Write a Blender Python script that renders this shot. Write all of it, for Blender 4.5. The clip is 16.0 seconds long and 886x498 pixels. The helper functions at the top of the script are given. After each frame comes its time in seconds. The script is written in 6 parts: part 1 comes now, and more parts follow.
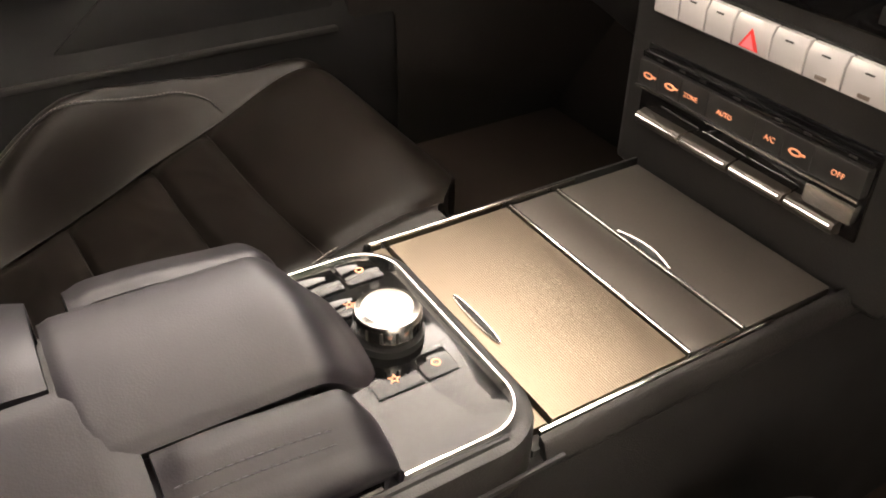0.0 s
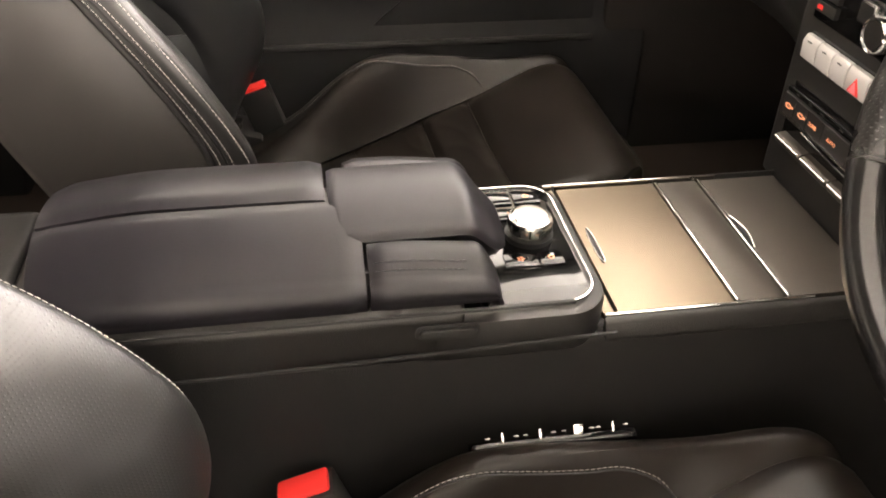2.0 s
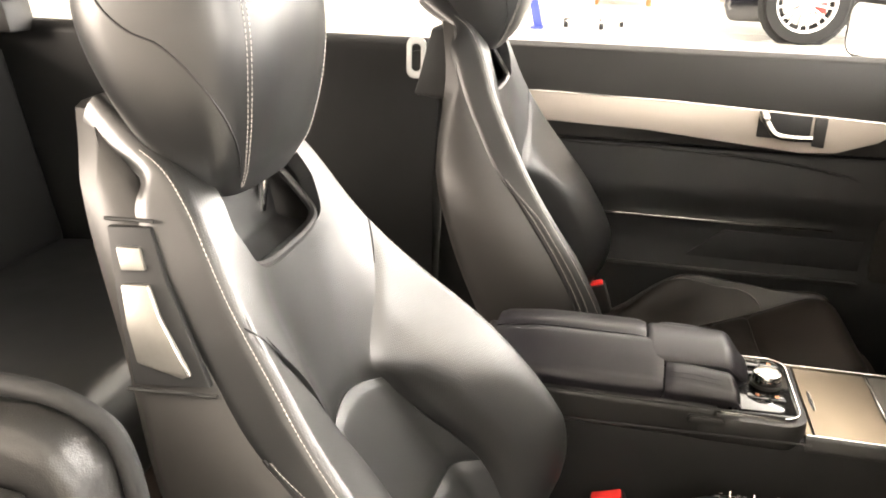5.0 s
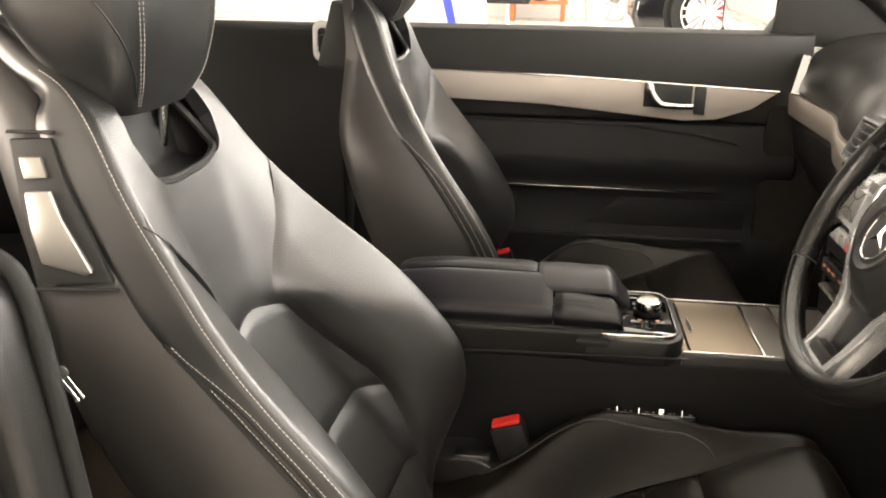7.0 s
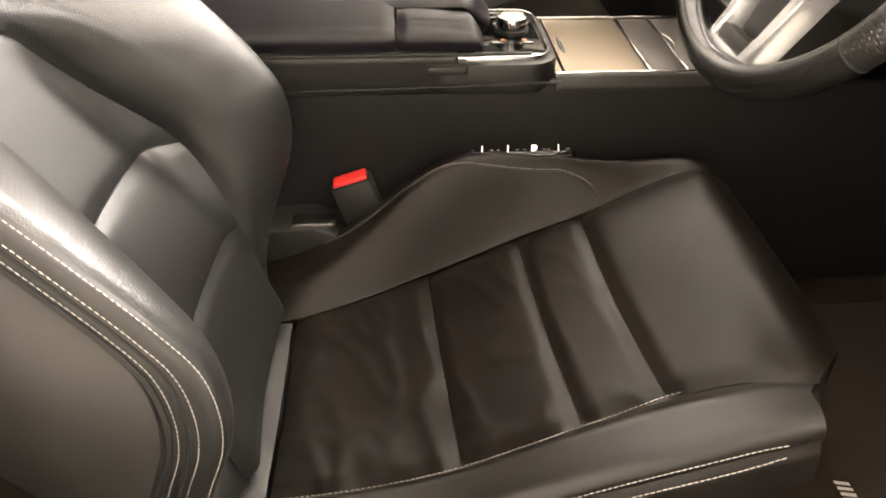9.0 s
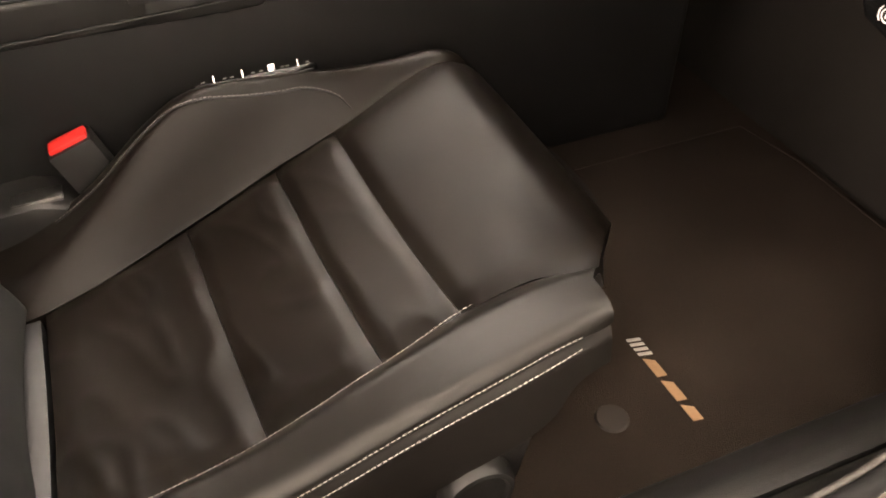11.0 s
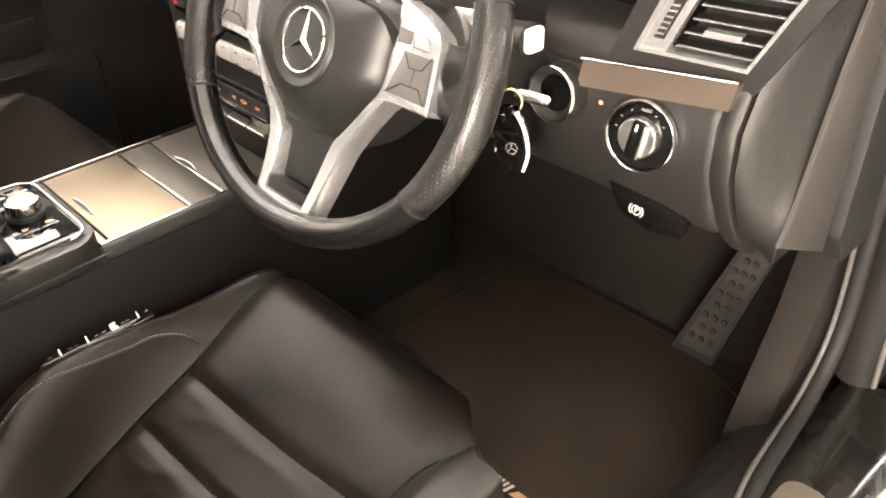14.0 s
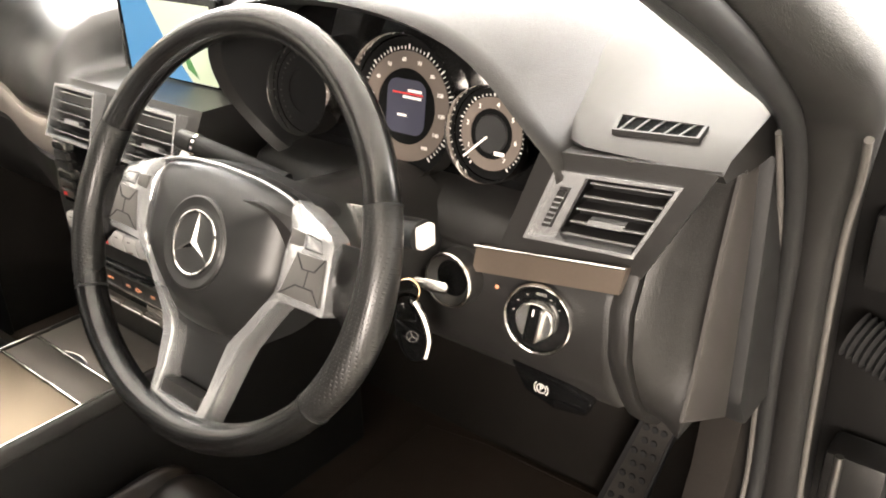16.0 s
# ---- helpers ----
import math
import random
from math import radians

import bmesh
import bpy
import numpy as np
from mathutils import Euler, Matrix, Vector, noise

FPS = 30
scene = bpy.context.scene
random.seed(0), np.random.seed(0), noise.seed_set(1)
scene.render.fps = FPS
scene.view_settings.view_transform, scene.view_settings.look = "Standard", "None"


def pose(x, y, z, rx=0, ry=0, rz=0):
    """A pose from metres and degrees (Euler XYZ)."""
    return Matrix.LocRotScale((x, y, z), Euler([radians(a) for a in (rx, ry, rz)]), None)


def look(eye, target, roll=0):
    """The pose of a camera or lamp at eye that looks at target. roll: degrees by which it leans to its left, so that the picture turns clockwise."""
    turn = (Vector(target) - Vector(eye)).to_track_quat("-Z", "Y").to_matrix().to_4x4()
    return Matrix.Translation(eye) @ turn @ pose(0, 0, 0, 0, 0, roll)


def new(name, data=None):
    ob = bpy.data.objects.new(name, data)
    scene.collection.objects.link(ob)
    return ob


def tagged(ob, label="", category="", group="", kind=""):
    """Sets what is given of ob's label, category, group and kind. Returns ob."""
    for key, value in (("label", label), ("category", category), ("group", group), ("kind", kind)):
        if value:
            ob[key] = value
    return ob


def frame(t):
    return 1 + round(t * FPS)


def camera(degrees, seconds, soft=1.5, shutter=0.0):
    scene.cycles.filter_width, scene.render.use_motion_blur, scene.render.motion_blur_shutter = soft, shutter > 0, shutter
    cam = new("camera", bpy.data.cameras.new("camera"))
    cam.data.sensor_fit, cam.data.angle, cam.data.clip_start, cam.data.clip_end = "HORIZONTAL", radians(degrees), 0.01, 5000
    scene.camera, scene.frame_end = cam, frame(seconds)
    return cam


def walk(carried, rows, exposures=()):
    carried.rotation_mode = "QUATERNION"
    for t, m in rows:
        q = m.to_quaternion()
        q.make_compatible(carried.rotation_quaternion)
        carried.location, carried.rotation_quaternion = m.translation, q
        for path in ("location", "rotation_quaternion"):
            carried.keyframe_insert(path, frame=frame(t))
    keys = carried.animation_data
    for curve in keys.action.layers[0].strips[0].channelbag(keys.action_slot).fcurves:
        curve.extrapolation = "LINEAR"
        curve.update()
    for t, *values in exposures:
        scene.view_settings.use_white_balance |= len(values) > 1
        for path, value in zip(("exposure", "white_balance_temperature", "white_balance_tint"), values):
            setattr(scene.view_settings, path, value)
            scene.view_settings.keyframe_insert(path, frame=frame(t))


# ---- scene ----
cam = camera(56.2, 16.0, soft=1.9)
PATH = [
    (0, (0.343, 0.52, 0.873), (-1.037, 1.379, -0.294), 1.1),
    (0.5, (0.392, 0.504, 0.902), (-1.065, 1.21, -0.272), 1.6),
    (1, (0.468, 0.504, 0.94), (-1.063, 1.037, -0.231), 1.7),
    (1.5, (0.536, 0.506, 0.957), (-1.045, 0.89, -0.205), 1.7),
    (2, (0.604, 0.505, 0.968), (-0.994, 0.793, -0.199), 1.6),
    (2.5, (0.656, 0.493, 0.991), (-0.962, 0.713, -0.165), 1.6),
    (3, (0.77, 0.48, 1.056), (-0.9, 0.598, -0.038), 1.8),
    (3.5, (0.917, 0.461, 1.105), (-0.834, 0.396, 0.14), 2.3),
    (4, (1.04, 0.45, 1.142), (-0.764, 0.16, 0.327), 2.2),
    (4.2, (1.067, 0.441, 1.162), (-0.735, 0.104, 0.363), 2.1),
    (6.3, (1.274, 0.505, 1.122), (-0.598, 0.132, 0.524), 0.7),
    (6.5, (1.275, 0.518, 1.108), (-0.6, 0.177, 0.504), 0.6),
    (7, (1.274, 0.515, 1.076), (-0.599, 0.279, 0.416), 0.8),
    (7.5, (1.266, 0.507, 1.038), (-0.587, 0.357, 0.301), 0.6),
    (8, (1.225, 0.514, 1.005), (-0.583, 0.455, 0.151), 0.7),
    (8.5, (1.172, 0.522, 0.954), (-0.563, 0.551, -0.041), 0.6),
    (9, (1.069, 0.535, 0.914), (-0.586, 0.639, -0.203), 0.4),
    (9.5, (1.022, 0.565, 0.87), (-0.568, 0.728, -0.332), 0.4),
    (10, (1.01, 0.567, 0.887), (-0.493, 0.875, -0.396), 0.1),
    (10.2, (1.002, 0.572, 0.88), (-0.474, 0.948, -0.416), -0.3),
    (12.3, (0.998, 0.562, 1.018), (-0.282, 1.3, -0.33), -1.4),
    (12.5, (0.99, 0.558, 1.032), (-0.272, 1.339, -0.309), -1.7),
    (13, (0.979, 0.537, 1.053), (-0.254, 1.443, -0.235), -1.8),
    (13.5, (0.972, 0.503, 1.047), (-0.24, 1.539, -0.161), -1.4),
    (14, (0.973, 0.469, 1.069), (-0.22, 1.597, -0.073), -1.4),
    (14.5, (0.985, 0.443, 1.11), (-0.192, 1.649, 0.034), -1.7),
    (15, (0.982, 0.438, 1.113), (-0.175, 1.742, 0.134), -1.5),
    (15.5, (0.955, 0.483, 1.11), (-0.198, 1.845, 0.208), -1.4),
    (16, (0.962, 0.502, 1.106), (-0.189, 1.893, 0.245), -1.5),
]
walk(cam, [(t, look(eye, target, roll)) for t, eye, target, roll in PATH], [
    (0.0, 0.12, 6800, 18), (1.0, 0.32, 6750, 17), (2.0, 0.08, 6700, 16), (2.5, -0.15, 6700, 15), (3.0, 0.2, 6600, 13), (3.5, 0.36, 6500, 11), (4.2, 0.32, 6550, 12), (6.5, -0.95, 6600, 11), (7.5, -0.60, 6650, 12), (8.0, -0.35, 6700, 13),
    (9.0, 0.02, 6800, 14), (9.5, -0.2, 7000, 19), (10.2, 0.0, 7000, 19), (12.5, 0.40, 6650, 16), (13.0, 0.22, 6620, 15), (13.5, 0.34, 6600, 15), (14.5, 0.56, 6350, 13), (15.0, 0.56, 6250, 12), (15.5, 0.18, 6300, 12), (16.0, -0.16, 6350, 12)])

# ---- light ----
world = bpy.data.worlds.new("garage_air")
scene.world = world
world.use_nodes = True
world.node_tree.nodes["Background"].inputs["Color"].default_value = (1.0, 0.95, 0.88, 1)
world.node_tree.nodes["Background"].inputs["Strength"].default_value = 0.05
scene.view_settings.exposure = 0.0


def area_lamp(name, place, target, sx, sy, watts, colour=(1.0, 0.93, 0.84)):
    data = bpy.data.lights.new(name, "AREA")
    data.shape, data.size, data.size_y, data.energy, data.color = "RECTANGLE", sx, sy, watts, colour
    ob = new(name, data)
    ob.matrix_world = look(place, target)
    return ob


# added unseen fill lamps: ahead, driver's side, behind, and beyond the passenger side
area_lamp("window_light", (-3.0, 8.7, 2.3), (-3.0, 0.0, 1.6), 16.0, 3.6, 3600, (1.0, 0.96, 0.90))
area_lamp("ceiling_tube_lamp", (-7.2, 5.4, 4.1), (0.2, 0.3, 0.8), 6.0, 1.6, 1100, (1.0, 0.96, 0.90))
area_lamp("side_window_light", (5.7, 5.0, 2.4), (0.6, 0.3, 0.8), 4.0, 3.4, 950, (1.0, 0.94, 0.86))
area_lamp("rear_window_light", (3.4, -6.0, 2.0), (0.6, 1.0, 0.9), 3.4, 3.0, 1600, (1.0, 0.87, 0.74))
area_lamp("ceiling_tube_lamp", (-7.6, 1.0, 4.8), (-7.7, 1.0, 0), 6.0, 15.0, 700)

# ---- materials ----
def mat(name, colour, rough=0.5, metal=0.0, grain=0.0, scale=200.0, bump=0.0, spots=0.0, spot_scale=6.0, emit=None, coat=0.0, spec=0.5):
    """A principled material: colour varied by a fine grain and by broad stains, with fine relief."""
    m = bpy.data.materials.new(name)
    m.use_nodes = True
    nt = m.node_tree
    b = nt.nodes["Principled BSDF"]
    b.inputs["Roughness"].default_value = rough
    b.inputs["Metallic"].default_value = metal
    b.inputs["Coat Weight"].default_value = coat
    b.inputs["Specular IOR Level"].default_value = spec
    col = (*colour, 1)
    b.inputs["Base Color"].default_value = col
    tc = nt.nodes.new("ShaderNodeTexCoord")
    if grain or spots:
        n1 = nt.nodes.new("ShaderNodeTexNoise")
        n1.inputs["Scale"].default_value, n1.inputs["Detail"].default_value = scale, 3
        n2 = nt.nodes.new("ShaderNodeTexNoise")
        n2.inputs["Scale"].default_value, n2.inputs["Detail"].default_value = spot_scale, 4
        nt.links.new(tc.outputs["Object"], n1.inputs["Vector"])
        nt.links.new(tc.outputs["Object"], n2.inputs["Vector"])
        r1 = nt.nodes.new("ShaderNodeMapRange")
        r1.inputs["To Min"].default_value, r1.inputs["To Max"].default_value = 1 - grain, 1 + grain
        r2 = nt.nodes.new("ShaderNodeMapRange")
        r2.inputs["From Min"].default_value, r2.inputs["From Max"].default_value = 0.3, 0.7
        r2.inputs["To Min"].default_value, r2.inputs["To Max"].default_value = 1 - spots, 1 + spots
        nt.links.new(n1.outputs["Fac"], r1.inputs["Value"])
        nt.links.new(n2.outputs["Fac"], r2.inputs["Value"])
        mul = nt.nodes.new("ShaderNodeMath")
        mul.operation = "MULTIPLY"
        nt.links.new(r1.outputs["Result"], mul.inputs[0])
        nt.links.new(r2.outputs["Result"], mul.inputs[1])
        vm = nt.nodes.new("ShaderNodeVectorMath")
        vm.operation = "SCALE"
        vm.inputs[0].default_value = colour
        nt.links.new(mul.outputs["Value"], vm.inputs["Scale"])
        nt.links.new(vm.outputs["Vector"], b.inputs["Base Color"])
        rr = nt.nodes.new("ShaderNodeMapRange")
        rr.inputs["From Min"].default_value, rr.inputs["From Max"].default_value = 0.3, 0.7
        rr.inputs["To Min"].default_value, rr.inputs["To Max"].default_value = max(rough * 0.85, 0.02), min(rough * 1.15, 1)
        nt.links.new(n2.outputs["Fac"], rr.inputs["Value"])
        nt.links.new(rr.outputs["Result"], b.inputs["Roughness"])
    if bump:
        v = nt.nodes.new("ShaderNodeTexVoronoi")
        v.inputs["Scale"].default_value = scale
        nt.links.new(tc.outputs["Object"], v.inputs["Vector"])
        bp = nt.nodes.new("ShaderNodeBump")
        bp.inputs["Strength"].default_value, bp.inputs["Distance"].default_value = bump, 0.001
        nt.links.new(v.outputs["Distance"], bp.inputs["Height"])
        nt.links.new(bp.outputs["Normal"], b.inputs["Normal"])
    if emit:
        b.inputs["Emission Color"].default_value, b.inputs["Emission Strength"].default_value = (*emit[:3], 1), emit[3]
    return m


def lattice(m, a, b, pitch, depth, dark=0.5, sharp=0.35):
    """Adds rows of small holes to a material, along two directions."""
    nt = m.node_tree
    bs = nt.nodes["Principled BSDF"]
    tc = nt.nodes.new("ShaderNodeTexCoord")
    waves = []
    for way in (a, b):
        d = nt.nodes.new("ShaderNodeVectorMath")
        d.operation = "DOT_PRODUCT"
        d.inputs[1].default_value = Vector(way) * (math.pi / pitch)
        nt.links.new(tc.outputs["Object"], d.inputs[0])
        s = nt.nodes.new("ShaderNodeMath")
        s.operation = "SINE"
        nt.links.new(d.outputs["Value"], s.inputs[0])
        q = nt.nodes.new("ShaderNodeMath")
        q.operation = "ABSOLUTE"
        nt.links.new(s.outputs["Value"], q.inputs[0])
        waves.append(q)
    p = nt.nodes.new("ShaderNodeMath")
    p.operation = "MULTIPLY"
    nt.links.new(waves[0].outputs["Value"], p.inputs[0])
    nt.links.new(waves[1].outputs["Value"], p.inputs[1])
    r = nt.nodes.new("ShaderNodeMapRange")
    r.inputs["From Min"].default_value, r.inputs["From Max"].default_value = 1 - sharp, 1
    r.inputs["To Min"].default_value, r.inputs["To Max"].default_value = 1, 0
    nt.links.new(p.outputs["Value"], r.inputs["Value"])
    bp = nt.nodes.new("ShaderNodeBump")
    bp.inputs["Strength"].default_value, bp.inputs["Distance"].default_value = 1.0, depth
    nt.links.new(r.outputs["Result"], bp.inputs["Height"])
    nt.links.new(bp.outputs["Normal"], bs.inputs["Normal"])
    return m


def ribs(m, way, pitch, depth):
    """Adds fine parallel ribs to a material."""
    nt = m.node_tree
    bs = nt.nodes["Principled BSDF"]
    tc = nt.nodes.new("ShaderNodeTexCoord")
    d = nt.nodes.new("ShaderNodeVectorMath")
    d.operation = "DOT_PRODUCT"
    d.inputs[1].default_value = Vector(way) * (2 * math.pi / pitch)
    nt.links.new(tc.outputs["Object"], d.inputs[0])
    s = nt.nodes.new("ShaderNodeMath")
    s.operation = "SINE"
    nt.links.new(d.outputs["Value"], s.inputs[0])
    bp = nt.nodes.new("ShaderNodeBump")
    bp.inputs["Strength"].default_value, bp.inputs["Distance"].default_value = 1.0, depth
    nt.links.new(s.outputs["Value"], bp.inputs["Height"])
    nt.links.new(bp.outputs["Normal"], bs.inputs["Normal"])
    return m


LEATHER = mat("black_leather", (0.0115, 0.0116, 0.0116), 0.36, grain=0.15, scale=700, spots=0.12, spec=0.75)
LEATHER_PERF = lattice(mat("perforated_leather", (0.0115, 0.0114, 0.0114), 0.36, grain=0.1, scale=700, spots=0.1, spec=0.9), (0.7, -0.7, 0), (0, 0, 1), 0.0030, 0.00014)
# the same leather in two dimmed copies, for the shade on the cushion
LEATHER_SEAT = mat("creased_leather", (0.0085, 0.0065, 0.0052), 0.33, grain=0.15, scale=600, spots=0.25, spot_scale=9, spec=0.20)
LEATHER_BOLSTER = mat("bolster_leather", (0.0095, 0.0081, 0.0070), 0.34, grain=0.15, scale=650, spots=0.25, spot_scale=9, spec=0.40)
SOFT = mat("soft_dash_plastic", (0.0145, 0.0138, 0.013), 0.42, grain=0.12, scale=900, bump=0.25, spots=0.08, spec=0.38)
PLASTIC = mat("dark_plastic", (0.0145, 0.0138, 0.013), 0.42, grain=0.1, scale=800, bump=0.15, spots=0.08)
GLOSS = mat("piano_black", (0.004, 0.004, 0.004), 0.05, spots=0.05)
SATIN = mat("satin_silver", (0.60, 0.585, 0.56), 0.24, metal=1.0, grain=0.06, scale=900, spots=0.06)
CHROME = mat("chrome", (0.85, 0.84, 0.82), 0.12, metal=1.0, spots=0.03)
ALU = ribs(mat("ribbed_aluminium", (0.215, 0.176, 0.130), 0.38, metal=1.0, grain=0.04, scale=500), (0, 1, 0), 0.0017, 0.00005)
ALU_DOOR = mat("brushed_aluminium", (0.52, 0.47, 0.42), 0.35, metal=0.6, grain=0.05, scale=400)
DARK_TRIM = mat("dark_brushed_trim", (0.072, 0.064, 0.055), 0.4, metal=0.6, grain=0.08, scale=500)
CARPET = mat("brown_black_carpet", (0.034, 0.0255, 0.020), 0.95, grain=0.5, scale=900, bump=0.8, spots=0.25, spec=0.1)
# carpet copy with the footwell's shade put into its colour
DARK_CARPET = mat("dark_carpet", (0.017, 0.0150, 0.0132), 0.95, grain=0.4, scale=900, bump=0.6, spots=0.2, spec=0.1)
BLACK = mat("deep_black", (0.008, 0.008, 0.008), 0.6, spots=0.1)
THREAD = mat("pale_thread", (0.55, 0.52, 0.48), 0.6, grain=0.1)
RED = mat("red_release_button", (0.65, 0.03, 0.025), 0.35, spots=0.05)
WHITE_BTN = mat("silver_button_plastic", (0.60, 0.59, 0.575), 0.25, metal=0.4, spots=0.04)
ICON = mat("amber_print", (0.75, 0.32, 0.18), 0.5, emit=(1.0, 0.35, 0.15, 0.25))
DIM_PRINT = mat("dim_print", (0.30, 0.29, 0.275), 0.5, grain=0.05)
PALE = mat("pale_print", (0.55, 0.535, 0.51), 0.5)
DIAL = mat("bronze_dial", (0.085, 0.068, 0.056), 0.5, grain=0.05, emit=(1.0, 0.78, 0.62, 0.035))
LIT = mat("lit_print", (0.8, 0.76, 0.72), 0.5, emit=(1.0, 0.9, 0.8, 0.32))
MAP = mat("map_screen", (0.3, 0.35, 0.25), 0.2, emit=(0.75, 0.8, 0.55, 0.7))
RUBBER = mat("black_rubber", (0.014, 0.014, 0.014), 0.65, grain=0.1, spots=0.1, spec=0.25)
PAINT = mat("black_body_paint", (0.007, 0.0067, 0.0064), 0.38, metal=0.1, coat=0.1, spots=0.08, spec=0.3)
FLOOR = mat("pale_garage_floor", (0.62, 0.60, 0.55), 0.3, grain=0.06, scale=40, spots=0.08, spot_scale=0.8)
WALL = mat("white_garage_wall", (0.80, 0.79, 0.76), 0.8, grain=0.03, scale=20, spots=0.03, spot_scale=0.7)
BLUE = mat("blue_panel", (0.04, 0.06, 0.45), 0.35, spots=0.05)
WOOD = mat("orange_wood", (0.45, 0.17, 0.06), 0.5, grain=0.2, scale=30, spots=0.15)


def glass(name, colour=(1, 1, 1)):
    m = bpy.data.materials.new(name)
    m.use_nodes = True
    b = m.node_tree.nodes["Principled BSDF"]
    b.inputs["Base Color"].default_value = (*colour, 1)
    b.inputs["Roughness"].default_value, b.inputs["IOR"].default_value, b.inputs["Transmission Weight"].default_value = 0.0, 1.05, 1.0
    return m


GLASS = glass("window_glass")


# ---- building tools ----
def thing(name, place, label, category, group=""):
    ob = new(name)
    ob.empty_display_size = 0.05
    ob.location = place
    return tagged(ob, label, category, group)


def finish(me, bm, material, smooth=40):
    bmesh.ops.recalc_face_normals(bm, faces=bm.faces)
    for f in bm.faces:
        f.smooth = True
    bm.to_mesh(me)
    bm.free()
    me.set_sharp_from_angle(angle=radians(smooth))
    me.materials.append(material)


def part(name, bm, material, parent, label="", smooth=40):
    """Links a bmesh, in world coordinates, as one mesh under a thing or a part."""
    me = bpy.data.meshes.new(name)
    finish(me, bm, material, smooth)
    ob = new(name, me)
    ob.parent = parent
    if parent.type == "EMPTY":
        ob.matrix_parent_inverse = Matrix.Translation(-parent.location)
    if label:
        ob["label"] = label
    return ob


def single(name, bm, material, label, category, group="", kind="", smooth=40):
    me = bpy.data.meshes.new(name)
    finish(me, bm, material, smooth)
    return tagged(new(name, me), label, category, group, kind)


def join(*bms):
    out = bms[0]
    for b in bms[1:]:
        me = bpy.data.meshes.new("tmp")
        b.to_mesh(me)
        b.free()
        out.from_mesh(me)
        bpy.data.meshes.remove(me)
    return out


def carry(obs, m):
    """Moves finished parts, and the parts under them, by a matrix."""
    for ob in obs:
        ob.data.transform(m)
        carry(ob.children, m)


def xf(bm, m):
    bm.transform(m)
    return bm


def bevelled(bm, w, seg=2, angle=30):
    if w > 0:
        es = [e for e in bm.edges if len(e.link_faces) == 2 and e.calc_face_angle(0) > radians(angle)]
        bmesh.ops.bevel(bm, geom=es, offset=w, segments=seg, profile=0.6, affect="EDGES", clamp_overlap=True)
    return bm


def box(x0, x1, y0, y1, z0, z1, bev=0.003, seg=2):
    bm = bmesh.new()
    bmesh.ops.create_cube(bm, size=1)
    bm.transform(Matrix.Translation(((x0 + x1) / 2, (y0 + y1) / 2, (z0 + z1) / 2)) @ Matrix.Diagonal((x1 - x0, y1 - y0, z1 - z0, 1)))
    return bevelled(bm, bev, seg)


def put(axis, p, q, a):
    return {"x": (a, p, q), "y": (p, a, q), "z": (p, q, a)}[axis]


def prism(pts, axis, a, b, bev=0.003, seg=2):
    """A polygon pushed out along an axis. x: (y, z) points; y: (x, z); z: (x, y)."""
    bm = bmesh.new()
    lo = [bm.verts.new(put(axis, p, q, a)) for p, q in pts]
    hi = [bm.verts.new(put(axis, p, q, b)) for p, q in pts]
    bm.faces.new(lo)
    bm.faces.new(hi[::-1])
    for i in range(len(pts)):
        j = (i + 1) % len(pts)
        bm.faces.new((lo[i], hi[i], hi[j], lo[j]))
    bmesh.ops.recalc_face_normals(bm, faces=bm.faces)
    return bevelled(bm, bev, seg)


def loft(sections, caps=True, closed=True):
    bm = bmesh.new()
    rings = [[bm.verts.new(p) for p in s] for s in sections]
    n = len(rings[0])
    for r, s in zip(rings, rings[1:]):
        for i in range(n if closed else n - 1):
            j = (i + 1) % n
            bm.faces.new((r[i], r[j], s[j], s[i]))
    if caps:
        bm.faces.new(rings[0][::-1])
        bm.faces.new(rings[-1])
    return bm


def tube(path, r, n=8, closed=False, flat=1.0):
    """A round bar along a path; r may be a list."""
    pts = [Vector(p) for p in path]
    k = len(pts)
    rs = r if isinstance(r, (list, tuple)) else [r] * k
    rings, side = [], None
    for i in range(k):
        if closed:
            t = (pts[(i + 1) % k] - pts[i - 1]).normalized()
        else:
            t = (pts[min(i + 1, k - 1)] - pts[max(i - 1, 0)]).normalized()
        if side is None:
            side = t.orthogonal().normalized()
        side = (side - t * side.dot(t)).normalized()
        up = t.cross(side)
        rings.append([pts[i] + rs[i] * (math.cos(2 * math.pi * j / n) * side + flat * math.sin(2 * math.pi * j / n) * up) for j in range(n)])
    if closed:
        rings.append(rings[0])
    bm = loft(rings, caps=not closed)
    if closed:
        bmesh.ops.remove_doubles(bm, verts=bm.verts, dist=1e-6)
    return bm


def lathe(profile, m, n=40):
    """(radius, height) points turned round the z axis of m."""
    bm = bmesh.new()
    rings = []
    for r, h in profile:
        if r < 1e-6:
            rings.append([bm.verts.new((0, 0, h))])
        else:
            rings.append([bm.verts.new((r * math.cos(2 * math.pi * i / n), r * math.sin(2 * math.pi * i / n), h)) for i in range(n)])
    for a, b in zip(rings, rings[1:]):
        for i in range(n):
            j = (i + 1) % n
            if len(a) == 1 and len(b) > 1:
                bm.faces.new((a[0], b[i], b[j]))
            elif len(b) == 1 and len(a) > 1:
                bm.faces.new((a[i], a[j], b[0]))
            elif len(a) > 1:
                bm.faces.new((a[i], a[j], b[j], b[i]))
    bm.transform(m)
    return bm


